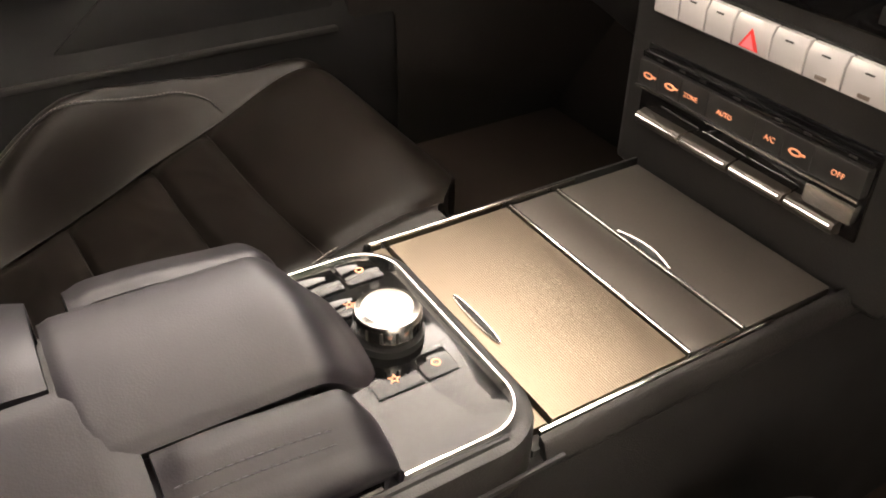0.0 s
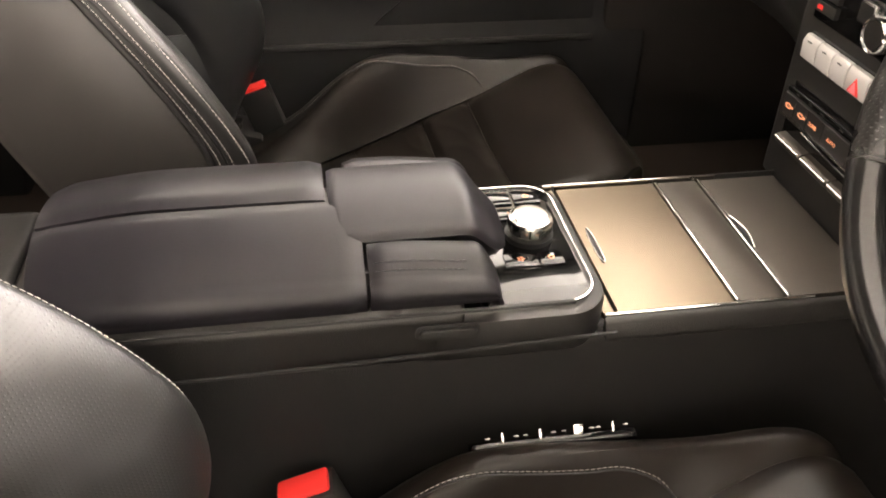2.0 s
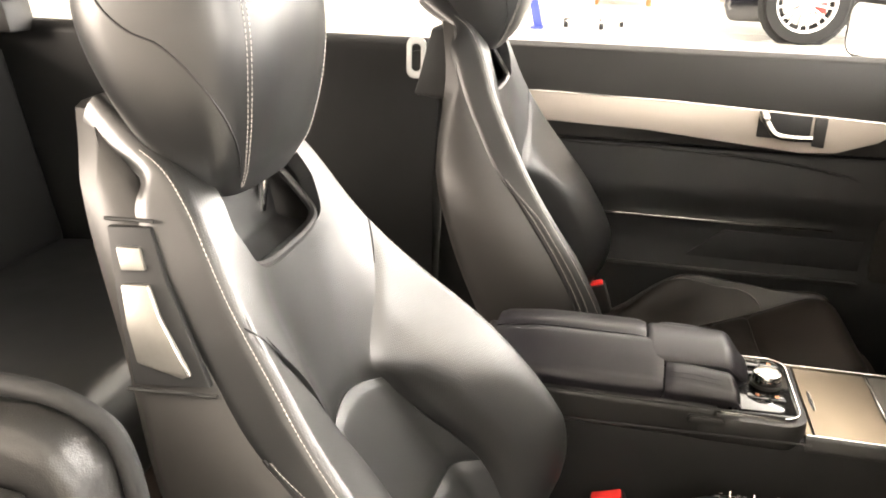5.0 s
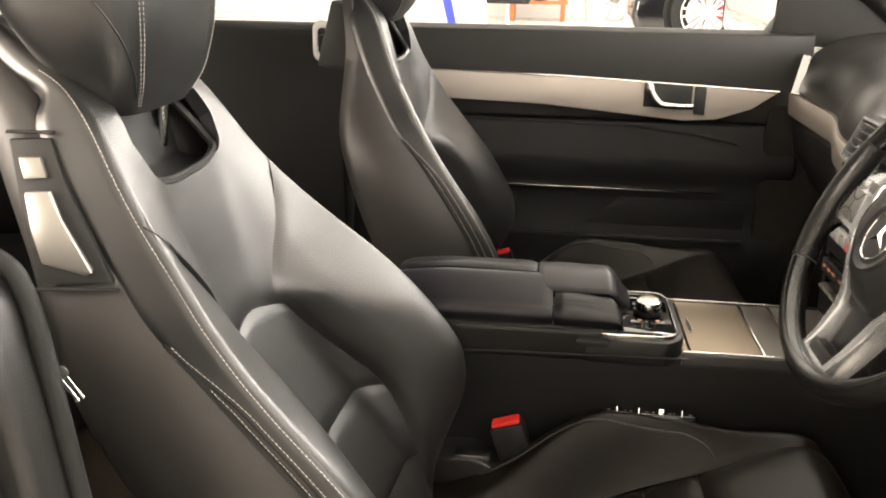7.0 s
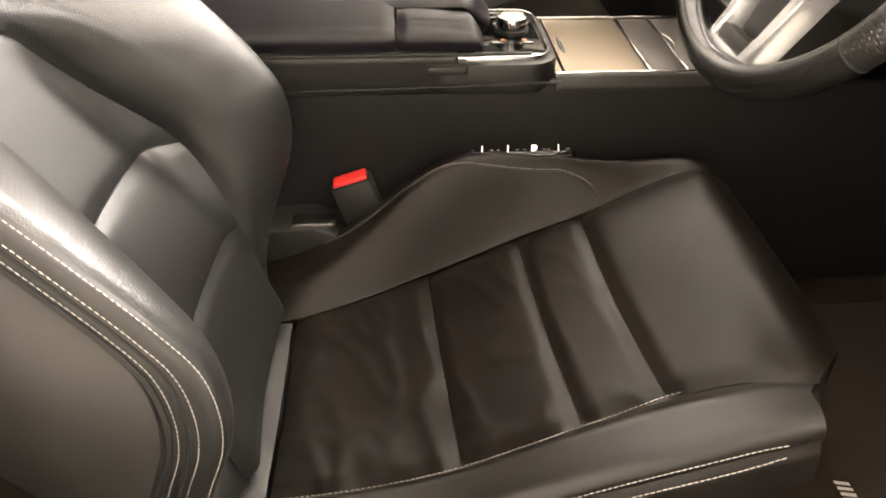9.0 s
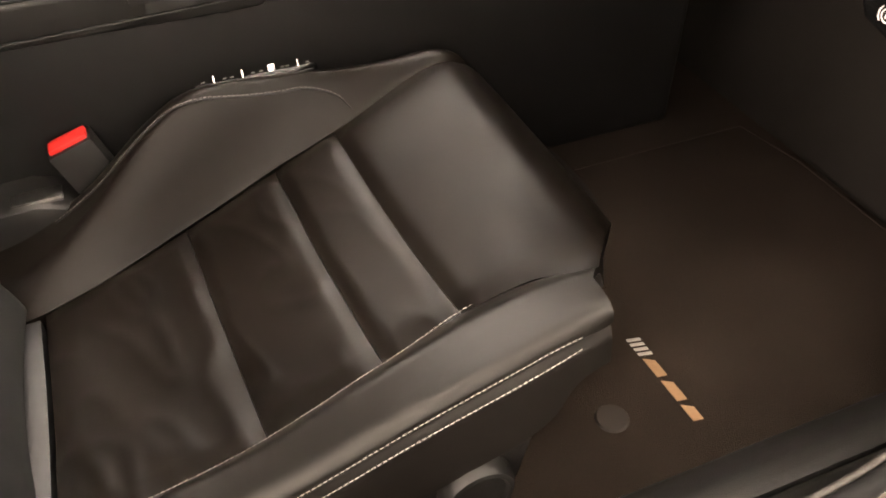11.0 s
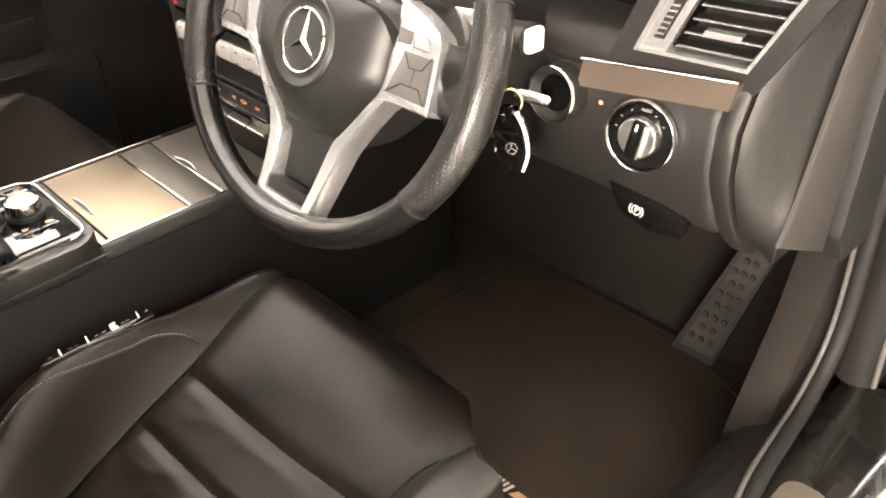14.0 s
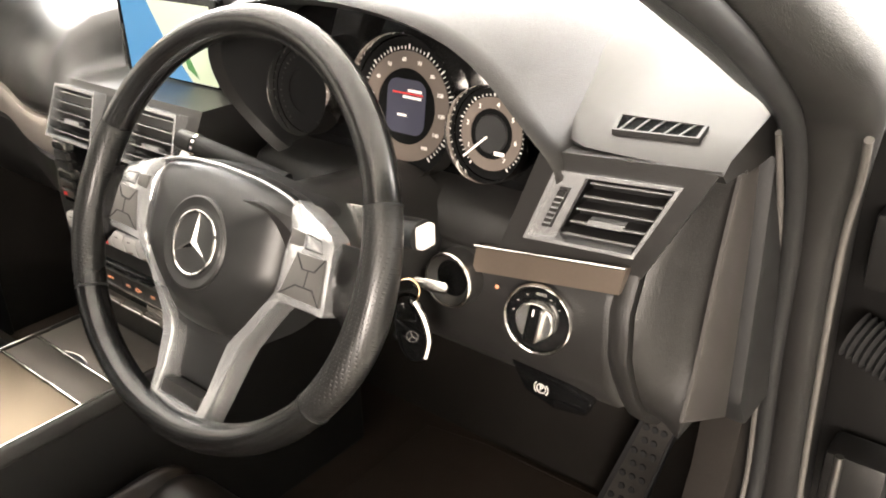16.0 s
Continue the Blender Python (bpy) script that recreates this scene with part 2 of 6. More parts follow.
def facing(place, normal, up=(0, 0, 1)):
    """A pose at place whose z axis is the normal and whose y axis is near up."""
    z = Vector(normal).normalized()
    x = Vector(up).cross(z).normalized()
    y = z.cross(x)
    m = Matrix((x, y, z)).transposed().to_4x4()
    m.translation = place
    return m


def ip(table, x):
    """A smooth curve through (x, value) pairs."""
    if x <= table[0][0]:
        return table[0][1]
    for (a, p), (b, q) in zip(table, table[1:]):
        if x <= b:
            t = (x - a) / (b - a)
            i = table.index((a, p))
            m0 = (q - table[i - 1][1]) / (b - table[i - 1][0]) if i else (q - p) / (b - a)
            m1 = (table[i + 2][1] - p) / (table[i + 2][0] - a) if i + 2 < len(table) else (q - p) / (b - a)
            h = b - a
            return (2 * t**3 - 3 * t**2 + 1) * p + (t**3 - 2 * t**2 + t) * h * m0 + (3 * t**2 - 2 * t**3) * q + (t**3 - t**2) * h * m1
    return table[-1][1]


def sm(t):
    t = min(max(t, 0), 1)
    return t * t * (3 - 2 * t)


def spline(pts, n=8, closed=False):
    """Points on a smooth curve through the given ones."""
    p = [Vector(q) for q in pts]
    k, out = len(p), []
    for i in range(k if closed else k - 1):
        a, b = p[i], p[(i + 1) % k]
        z = p[i - 1] if (i or closed) else 2 * a - b
        c = p[(i + 2) % k] if (closed or i + 2 < k) else 2 * b - a
        for j in range(n):
            t = j / n
            out.append(0.5 * (2 * a + (b - z) * t + (2 * z - 5 * a + 4 * b - c) * t * t + (3 * a - z - 3 * b + c) * t**3))
    return out if closed else out + [p[-1]]


def pad(fn, nu, nv, groove=0.005, r=0.011, thick=0.018, puff=0.0, sides="LRBT", wrinkle=0.0, seed=0.0, flip=1, fade=None):
    """A stuffed panel: the surface fn(u, v), pulled in along the seams on the named sides, with a rim that gives it depth."""
    P = [[Vector(fn(i / nu, j / nv)) for i in range(nu + 1)] for j in range(nv + 1)]
    N = [[None] * (nu + 1) for _ in range(nv + 1)]
    for j in range(nv + 1):
        for i in range(nu + 1):
            du = P[j][min(i + 1, nu)] - P[j][max(i - 1, 0)]
            dv = P[min(j + 1, nv)][i] - P[max(j - 1, 0)][i]
            N[j][i] = (du.cross(dv)).normalized() * flip
    lu = [[0.0] * (nu + 1) for _ in range(nv + 1)]
    lv = [[0.0] * (nu + 1) for _ in range(nv + 1)]
    for j in range(nv + 1):
        for i in range(1, nu + 1):
            lu[j][i] = lu[j][i - 1] + (P[j][i] - P[j][i - 1]).length
    for i in range(nu + 1):
        for j in range(1, nv + 1):
            lv[j][i] = lv[j - 1][i] + (P[j][i] - P[j - 1][i]).length
    bm = bmesh.new()
    V = []
    for j in range(nv + 1):
        row = []
        for i in range(nu + 1):
            wu, wv = lu[j][nu], lv[nv][i]
            es = [lu[j][i] if "L" in sides else 9, wu - lu[j][i] if "R" in sides else 9, lv[j][i] if "B" in sides else 9, wv - lv[j][i] if "T" in sides else 9]
            off = 0.0
            for e in es:
                off -= groove * math.exp(-((e / r) ** 2))
            off = max(off, -1.3 * groove)
            if fade:
                off *= fade(i / nu, j / nv)
            if puff:
                off += puff * (1 - (2 * i / nu - 1) ** 4) * (1 - (2 * j / nv - 1) ** 4)
            if wrinkle:
                q = P[j][i] * 14 + Vector((seed, seed, 0))
                ridge = 1 - abs(noise.noise(Vector((q.x * 0.6 + q.y * 0.5, q.y * 1.8 - q.x * 0.8, q.z))))
                off += wrinkle * (ridge**6 - 0.4) + wrinkle * 0.5 * noise.noise(q * 0.6)
            row.append(bm.verts.new(P[j][i] + N[j][i] * off))
        V.append(row)
    for j in range(nv):
        for i in range(nu):
            bm.faces.new((V[j][i], V[j][i + 1], V[j + 1][i + 1], V[j + 1][i]))
    edge = [(j, 0) for j in range(nv + 1)] + [(nv, i) for i in range(1, nu + 1)] + [(j, nu) for j in range(nv - 1, -1, -1)] + [(0, i) for i in range(nu - 1, 0, -1)]
    W = [[bm.verts.new(V[j][i].co - N[j][i] * thick) for i in range(nu + 1)] for j in range(nv + 1)]
    for j in range(nv):
        for i in range(nu):
            bm.faces.new((W[j][i], W[j + 1][i], W[j + 1][i + 1], W[j][i + 1]))
    for k in range(len(edge)):
        (a, b), (c, d) = edge[k], edge[(k + 1) % len(edge)]
        bm.faces.new((V[a][b], V[c][d], W[c][d], W[a][b]))
    return bm


def stitches(path, out, pitch=0.0050, size=0.0036, r=0.00042):
    """Short threads along a path, lifted along out."""
    pts = [Vector(p) for p in path]
    bm = bmesh.new()
    gone, at = 0.0, 0.0
    out = Vector(out).normalized()
    for a, b in zip(pts, pts[1:]):
        d = (b - a).length
        if d < 1e-7:
            continue
        t = (b - a) / d
        side = t.cross(out).normalized() * r
        lift = out * r * 1.4
        while at <= gone + d:
            c = a + t * (at - gone)
            p, q = c - t * size / 2, c + t * size / 2
            ring = []
            for e, s in ((p, 0.6), (c, 1.0), (q, 0.6)):
                ring.append([bm.verts.new(e + side * s), bm.verts.new(e + lift * s), bm.verts.new(e - side * s), bm.verts.new(e - lift * 0.5)])
            for m_, n_ in zip(ring, ring[1:]):
                for k in range(4):
                    bm.faces.new((m_[k], m_[(k + 1) % 4], n_[(k + 1) % 4], n_[k]))
            at += pitch
        gone += d
    return bm


def lettering(text, size, m, depth=0.0004, align="CENTER"):
    cu = bpy.data.curves.new("tmp", "FONT")
    cu.body, cu.size, cu.align_x, cu.align_y, cu.extrude = text, size, align, "CENTER", depth
    cu.resolution_u = 3
    ob = bpy.data.objects.new("tmp", cu)
    scene.collection.objects.link(ob)
    me = bpy.data.meshes.new_from_object(ob.evaluated_get(bpy.context.evaluated_depsgraph_get()))
    bpy.data.objects.remove(ob)
    bm = bmesh.new()
    bm.from_mesh(me)
    bpy.data.meshes.remove(me)
    bm.transform(m)
    return bm


def rounded(w, h, r, n=5, cx=0.0, cy=0.0):
    """The outline of a rounded rectangle."""
    out = []
    for sx, sy, a0 in ((1, 1, 0), (-1, 1, 90), (-1, -1, 180), (1, -1, 270)):
        for k in range(n + 1):
            a = radians(a0 + 90 * k / n)
            out.append((cx + sx * (w / 2 - r) + r * math.cos(a), cy + sy * (h / 2 - r) + r * math.sin(a)))
    return out


def plate(outline, m, depth, bev=0.0):
    """An outline pushed out along the z axis of the pose m."""
    return xf(prism(outline, "z", 0, depth, bev), m)


def ring(outline, inner, m, depth, bev=0.0):
    """A frame between two outlines of equal length, pushed out along the z axis of m."""
    bm = bmesh.new()
    a = [bm.verts.new((p, q, 0)) for p, q in outline]
    b = [bm.verts.new((p, q, 0)) for p, q in inner]
    c = [bm.verts.new((p, q, depth)) for p, q in outline]
    d = [bm.verts.new((p, q, depth)) for p, q in inner]
    n = len(a)
    for i in range(n):
        j = (i + 1) % n
        for s in ((a[i], a[j], c[j], c[i]), (c[i], c[j], d[j], d[i]), (d[i], d[j], b[j], b[i]), (b[i], b[j], a[j], a[i])):
            bm.faces.new(s)
    bmesh.ops.recalc_face_normals(bm, faces=bm.faces)
    return xf(bevelled(bm, bev), m)

# ---- car body and garage ----
def structure(name, bm, material, label, category="wall", smooth=40):
    return single(name, bm, material, label, category, "", "structure", smooth)


def slope(x):
    return 0.31 * sm((-2.2 - x) / 3.6)


# grey of the unseen walls, set for the light they bounce back
GREY_WALL = mat("grey_garage_wall", (0.58, 0.565, 0.54), 0.7, grain=0.05, scale=20, spots=0.06, spot_scale=0.7)
SEAL_GREY = mat("grey_seal_rubber", (0.075, 0.070, 0.064), 0.5, grain=0.1, spots=0.1)
xs = [14, 6, 2, 0, -1.2, -2.2] + [-2.2 - 0.36 * k for k in range(1, 11)] + [-7, -9, -11, -14]
structure("ground", loft([[(x, -14, slope(x)), (x, 14, slope(x)), (x, 14, slope(x) - 0.2), (x, -14, slope(x) - 0.2)] for x in xs]), FLOOR, "pale polished garage floor rising in a ramp", "floor")
structure("wall_west", box(-11.2, -11.0, -14, 14, 0.25, 5.0, 0), WALL, "white garage wall")
structure("wall_east", box(6.0, 6.2, -14, 14, 0, 5.0, 0), GREY_WALL, "unseen grey wall, tuned for bounced light")
structure("wall_north", box(-11, 6, 9.0, 9.2, 0, 5.0, 0), WALL, "white garage wall")
structure("wall_south", box(-11, 6, -9.2, -9.0, 0, 5.0, 0), GREY_WALL, "unseen grey wall, tuned for bounced light")
structure("ceiling", box(-11.2, 6.2, -9.2, 9.2, 5.0, 5.2, 0), WALL, "white garage ceiling", "ceiling")

# cabin floor, firewall, sills
structure("cabin_floor", box(-0.74, 0.70, -1.2, 1.62, 0.12, 0.2, 0.004), CARPET, "dark carpet on the cabin floor", "floor")
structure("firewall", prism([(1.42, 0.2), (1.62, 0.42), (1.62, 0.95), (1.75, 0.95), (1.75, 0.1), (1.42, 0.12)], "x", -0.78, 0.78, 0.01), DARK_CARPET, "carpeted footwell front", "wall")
structure("sill_trim", prism([(0.672, 0.2), (0.685, 0.255), (0.715, 0.315), (0.745, 0.335), (0.765, 0.335), (0.765, 0.12), (0.672, 0.12)], "y", -0.2, 1.30, 0.008), PLASTIC, "dark plastic inner sill trim", "trim")
structure("sill", prism([(0.768, 0.12), (0.768, 0.338), (0.79, 0.355), (0.86, 0.35), (0.885, 0.30), (0.885, 0.12)], "y", -0.35, 1.34, 0.008), mat("sill_paint", (0.028, 0.026, 0.024), 0.28, metal=0.5, coat=0.5, spots=0.05), "dark painted door sill", "trim")
scuff = thing("scuff_plate", (0.825, 0.85, 0.354), "ribbed stainless sill scuff plate", "sill plate")
part("plate", prism(rounded(0.052, 0.56, 0.02, 6, 0.824, 0.855), "z", 0.352, 0.3585, 0.002), mat("scuffed_steel", (0.30, 0.26, 0.22), 0.45, metal=0.8, grain=0.1, scale=300), scuff)
for k in range(5):
    part("rib", box(0.806 + 0.008 * k, 0.8085 + 0.008 * k, 0.95, 1.09, 0.358, 0.3595, 0.0006), SATIN, scuff)

# front door post, windscreen pillar and seals on the driver's side
POST = [(0.735, 0.785, 1.37, 0.34), (0.736, 0.783, 1.36, 0.45), (0.738, 0.784, 1.33, 0.62), (0.742, 0.790, 1.29, 0.77), (0.740, 0.803, 1.255, 0.84), (0.730, 0.818, 1.20, 0.90), (0.722, 0.822, 1.14, 0.935), (0.716, 0.812, 1.05, 0.983), (0.712, 0.800, 0.93, 1.04), (0.69, 0.79, 0.75, 1.12), (0.63, 0.72, 0.50, 1.24), (0.59, 0.68, 0.30, 1.32)]


def pillar_body(sections, side=1):
    """A pillar whose inner and outer edge, (x, x, y, z), are given from the sill to the roof."""
    pts = spline([Vector(((a + b) / 2, y, z)) for a, b, y, z in sections], 5)
    wid = spline([Vector(((b - a) / 2, 0, 0)) for a, b, y, z in sections], 5)
    rings = []
    for i, p in enumerate(pts):
        t = (pts[min(i + 1, len(pts) - 1)] - pts[max(i - 1, 0)]).normalized()
        n = Vector((0, t.z, -t.y)).normalized()
        w = wid[i].x
        prof = [(-1.0, 0.020), (-0.86, 0.006), (-0.5, 0.0), (0.0, -0.002), (0.5, 0.0), (0.86, 0.006), (1.0, 0.020), (0.97, 0.055), (0.6, 0.07), (-0.6, 0.07), (-0.97, 0.055)]
        rings.append([Vector((side * (p.x + a * w), p.y, p.z)) + n * d for a, d in prof])
    return loft(rings)


def swept(path, prof, up=(1, 0, 0)):
    """A profile (side, out) carried along a path; out points roughly along up."""
    pts = [Vector(p) for p in path]
    rings = []
    for i, p in enumerate(pts):
        t = (pts[min(i + 1, len(pts) - 1)] - pts[max(i - 1, 0)]).normalized()
        o = (Vector(up) - t * Vector(up).dot(t)).normalized()
        s = t.cross(o)
        rings.append([p + s * a + o * b for a, b in prof])
    return loft(rings)
structure("windscreen_pillar", pillar_body(POST), SOFT, "dark windscreen pillar trim", "pillar", 60)
ROUND = [(0.009 * math.cos(a * 0.785), 0.009 * math.sin(a * 0.785)) for a in range(8)]
structure("door_seal", swept(spline([(0.785, -0.2, 0.347), (0.785, 0.6, 0.347), (0.781, 1.0, 0.347), (0.757, 1.16, 0.352), (0.744, 1.29, 0.362), (0.740, 1.345, 0.43), (0.742, 1.318, 0.616), (0.751, 1.277, 0.767), (0.764, 1.185, 0.894), (0.774, 1.068, 0.965), (0.780, 0.92, 1.035), (0.755, 0.74, 1.115), (0.70, 0.50, 1.23), (0.66, 0.32, 1.305)], 6), ROUND), RUBBER, "black rubber door seal", "seal", 60)
structure("seal_edge", swept([Vector(p) + Vector((-0.011, -0.004, 0.003)) for p in spline([(0.785, -0.2, 0.347), (0.785, 0.6, 0.347), (0.781, 1.0, 0.347), (0.757, 1.16, 0.352), (0.744, 1.29, 0.362), (0.740, 1.345, 0.43), (0.742, 1.318, 0.616), (0.751, 1.277, 0.767), (0.764, 1.185, 0.894)], 6)], [(p * 0.35, q * 0.35) for p, q in ROUND]), SEAL_GREY, "pale edge of the door seal", "seal", 60)
# highlight along the post's edge, put in as a paler strip
structure("post_flange", swept(spline([(0.787, 1.36, 0.36), (0.785, 1.352, 0.45), (0.786, 1.322, 0.62), (0.792, 1.282, 0.77), (0.803, 1.245, 0.845), (0.814, 1.19, 0.90)], 6), [(p * 0.4, q * 0.4) for p, q in ROUND]), SEAL_GREY, "pale strip for the highlight on the door post's edge", "pillar", 60)
structure("door_post", prism([(1.40, 0.15), (1.42, 0.40), (1.42, 0.70), (1.36, 0.86), (1.62, 0.90), (1.62, 0.15)], "x", 0.77, 0.90, 0.01), PAINT, "dark painted front door post", "pillar")
# made-up black piece that keeps the gap beside the dashboard dark
structure("post_lining", prism([(1.21, 0.58), (1.185, 0.62), (1.18, 0.80), (1.175, 0.875), (1.30, 0.875), (1.31, 0.58)], "x", 0.742, 0.764, 0.006), BLACK, "added black filler darkening the gap by the door seal", "trim")
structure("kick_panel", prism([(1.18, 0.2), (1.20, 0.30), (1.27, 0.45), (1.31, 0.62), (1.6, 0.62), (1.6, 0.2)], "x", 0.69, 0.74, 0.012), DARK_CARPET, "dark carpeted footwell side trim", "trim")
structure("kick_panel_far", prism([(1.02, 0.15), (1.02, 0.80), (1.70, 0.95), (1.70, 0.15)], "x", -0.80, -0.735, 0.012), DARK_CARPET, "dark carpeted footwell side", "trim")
# far side pillar and door frame
structure("windscreen_pillar_far", pillar_body([(0.735, 0.80, 1.32, 0.88), (0.72, 0.82, 1.21, 0.985), (0.716, 0.812, 1.10, 1.04), (0.712, 0.80, 0.99, 1.09), (0.70, 0.79, 0.90, 1.125), (0.66, 0.76, 0.70, 1.20), (0.63, 0.72, 0.50, 1.27), (0.59, 0.68, 0.30, 1.33)], -1), SOFT, "dark windscreen pillar trim", "pillar", 60)
structure("roof_lining", prism([(0.46, 1.285), (0.46, 1.31), (0.30, 1.36), (-0.6, 1.36), (-1.25, 1.20), (-1.25, 1.15), (-0.6, 1.31), (0.30, 1.31)], "x", -0.64, 0.62, 0.01), SOFT, "dark roof lining", "ceiling")
structure("rear_pillar", prism([(-1.04, 0.90), (-1.055, 0.98), (-0.84, 1.10), (-0.60, 1.20), (-0.60, 1.36), (-1.45, 1.30), (-1.45, 0.90)], "x", -0.74, -0.64, 0.01), SOFT, "dark rear roof pillar", "pillar")
structure("rear_bulkhead", box(-0.78, 0.74, -1.5, -1.2, 0.12, 0.93, 0.01), BLACK, "dark rear seat back and shelf", "wall")
rear = thing("rear_seat", (0, -0.7, 0.2), "dark leather rear bench in shade", "car seat")
part("cushion", prism([(-1.15, 0.2), (-0.35, 0.2), (-0.33, 0.36), (-0.38, 0.42), (-1.1, 0.36)], "x", -0.66, 0.66, 0.03, 3), LEATHER, rear)
part("backrest", prism([(-1.19, 0.30), (-0.98, 0.36), (-1.08, 0.86), (-1.14, 0.9), (-1.19, 0.9)], "x", -0.66, 0.66, 0.03, 3), LEATHER, rear)
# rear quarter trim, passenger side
# far side trim darkened in colour to stand for its shade
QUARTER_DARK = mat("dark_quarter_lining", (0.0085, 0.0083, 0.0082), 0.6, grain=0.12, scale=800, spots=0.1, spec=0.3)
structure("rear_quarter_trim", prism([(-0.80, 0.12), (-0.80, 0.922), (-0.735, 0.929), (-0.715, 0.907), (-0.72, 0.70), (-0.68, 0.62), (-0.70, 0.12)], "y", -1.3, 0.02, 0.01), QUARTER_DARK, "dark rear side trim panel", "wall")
structure("rear_quarter_trim_near", prism([(0.86, 0.12), (0.86, 0.86), (0.80, 0.89), (0.745, 0.87), (0.72, 0.70), (0.69, 0.12)], "y", -1.3, -0.02, 0.01), PLASTIC, "dark rear side trim panel", "wall")

# lock post by the driver's seat
post = thing("lock_post", (0.84, 0.03, 0.2), "dark door lock post with rubber seals", "car body")
FRONT = [(0.25, 0.13), (0.222, 0.43), (0.200, 0.58), (0.186, 0.70), (0.177, 0.79), (0.168, 0.858), (0.152, 0.883)]
part("post", prism([(-0.05, 0.15)] + FRONT + [(0.12, 0.892), (-0.05, 0.883)], "x", 0.795, 0.838, 0.012, 3), PLASTIC, post)
part("seal", tube(spline([(0.797, y + 0.004, z) for y, z in FRONT] + [(0.797, 0.11, 0.897), (0.797, 0.0, 0.893)], 8), 0.007, 10), RUBBER, post)
part("outer_step", prism([(-0.05, 0.15)] + [(y - 0.016, z - 0.022) for y, z in FRONT] + [(-0.05, 0.87)], "x", 0.838, 0.89, 0.010, 3), PLASTIC, post)
part("outer_skin", prism([(-0.05, 0.15)] + [(y - 0.050, z - 0.040) for y, z in FRONT] + [(-0.05, 0.85)], "x", 0.89, 0.93, 0.010, 3), PAINT, post)
part("striker_plate", prism([(0.152, 0.62), (0.164, 0.62), (0.150, 0.76), (0.138, 0.76)], "x", 0.888, 0.893, 0.002), SATIN, post, "bright striker plate")
for k in range(14):
    part("sill_rib", box(0.928, 0.932, 0.098, 0.118, 0.50 + 0.022 * k, 0.506 + 0.022 * k, 0.001), RUBBER, post)
tongue = thing("belt_tongue", (0.74, 0.15, 0.74), "bright steel seat belt tongue hanging by the seat", "belt tongue")
TM = facing((0.74, 0.156, 0.757), (1, 0.5, 0.3)) @ pose(0, 0, 0, 0, 0, 30) @ Matrix.Scale(0.62, 4)
for d in (-0.0035, 0.0035):
    part("blade", xf(prism(rounded(0.0045, 0.036, 0.0015), "z", 0, 0.002, 0.0005), TM @ Matrix.Translation((d, -0.004, 0))), CHROME, tongue)
part("grip", xf(prism(rounded(0.020, 0.016, 0.005), "z", -0.004, 0.005, 0.002), TM @ Matrix.Translation((0, 0.021, 0))), PLASTIC, tongue)

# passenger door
# lower door's shade put into its colour, against the lamps reaching it
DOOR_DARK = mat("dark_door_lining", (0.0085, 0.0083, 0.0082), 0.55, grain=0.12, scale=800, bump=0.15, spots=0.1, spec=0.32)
door = thing("passenger_door", (-0.76, 0.55, 0.2), "dark passenger door with a brushed aluminium trim strip", "car door")
part("upper_panel", prism([(-0.80, 0.75), (-0.80, 0.955), (-0.755, 0.966), (-0.735, 0.955), (-0.728, 0.90), (-0.735, 0.80), (-0.742, 0.755), (-0.75, 0.75)], "y", 0.025, 1.10, 0.008, 3), SOFT, door)
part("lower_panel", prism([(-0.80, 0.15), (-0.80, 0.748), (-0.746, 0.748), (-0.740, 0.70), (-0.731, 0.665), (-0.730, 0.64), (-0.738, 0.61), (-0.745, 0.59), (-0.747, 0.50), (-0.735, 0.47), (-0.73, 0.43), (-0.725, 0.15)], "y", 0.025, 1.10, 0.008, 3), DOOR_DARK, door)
part("trim_strip", prism([(0.04, 0.800), (0.04, 0.862), (0.55, 0.852), (1.035, 0.830), (0.98, 0.79), (0.90, 0.762), (0.83, 0.757), (0.5, 0.785)], "x", -0.735, -0.722, 0.004), ALU_DOOR, door, "brushed aluminium trim strip")
part("trim_edge", tube([(-0.721, 0.04, 0.864), (-0.721, 0.55, 0.854), (-0.721, 1.035, 0.832)], 0.0025, 6), CHROME, door)
h = part("handle_recess", prism([(0.732, 0.788), (0.732, 0.846), (0.842, 0.842), (0.842, 0.783)], "x", -0.724, -0.719, 0.003), BLACK, door)
part("pull_handle", tube(spline([(-0.716, 0.740, 0.844), (-0.708, 0.748, 0.825), (-0.70, 0.768, 0.800), (-0.698, 0.80, 0.795), (-0.705, 0.842, 0.794)], 6), [0.011] * 6 + [0.008] * 19, 10), SATIN, h, "satin silver door handle")
part("lock_switch", prism([(0.847, 0.775), (0.847, 0.838), (0.873, 0.837), (0.873, 0.772)], "x", -0.724, -0.716, 0.003), PLASTIC, h)
part("chrome_strip", box(-0.747, -0.736, 0.30, 0.93, 0.579, 0.584, 0.001), CHROME, door, "thin chrome strip")
part("pocket_lip", box(-0.748, -0.724, 0.10, 1.0, 0.458, 0.466, 0.003), PLASTIC, door)
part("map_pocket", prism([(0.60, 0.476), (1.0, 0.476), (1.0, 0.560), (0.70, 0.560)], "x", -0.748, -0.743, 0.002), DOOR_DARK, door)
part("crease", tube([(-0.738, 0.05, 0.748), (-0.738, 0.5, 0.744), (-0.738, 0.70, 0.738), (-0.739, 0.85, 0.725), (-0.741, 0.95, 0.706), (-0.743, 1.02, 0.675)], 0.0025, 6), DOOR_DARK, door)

door.location.z -= 0.033

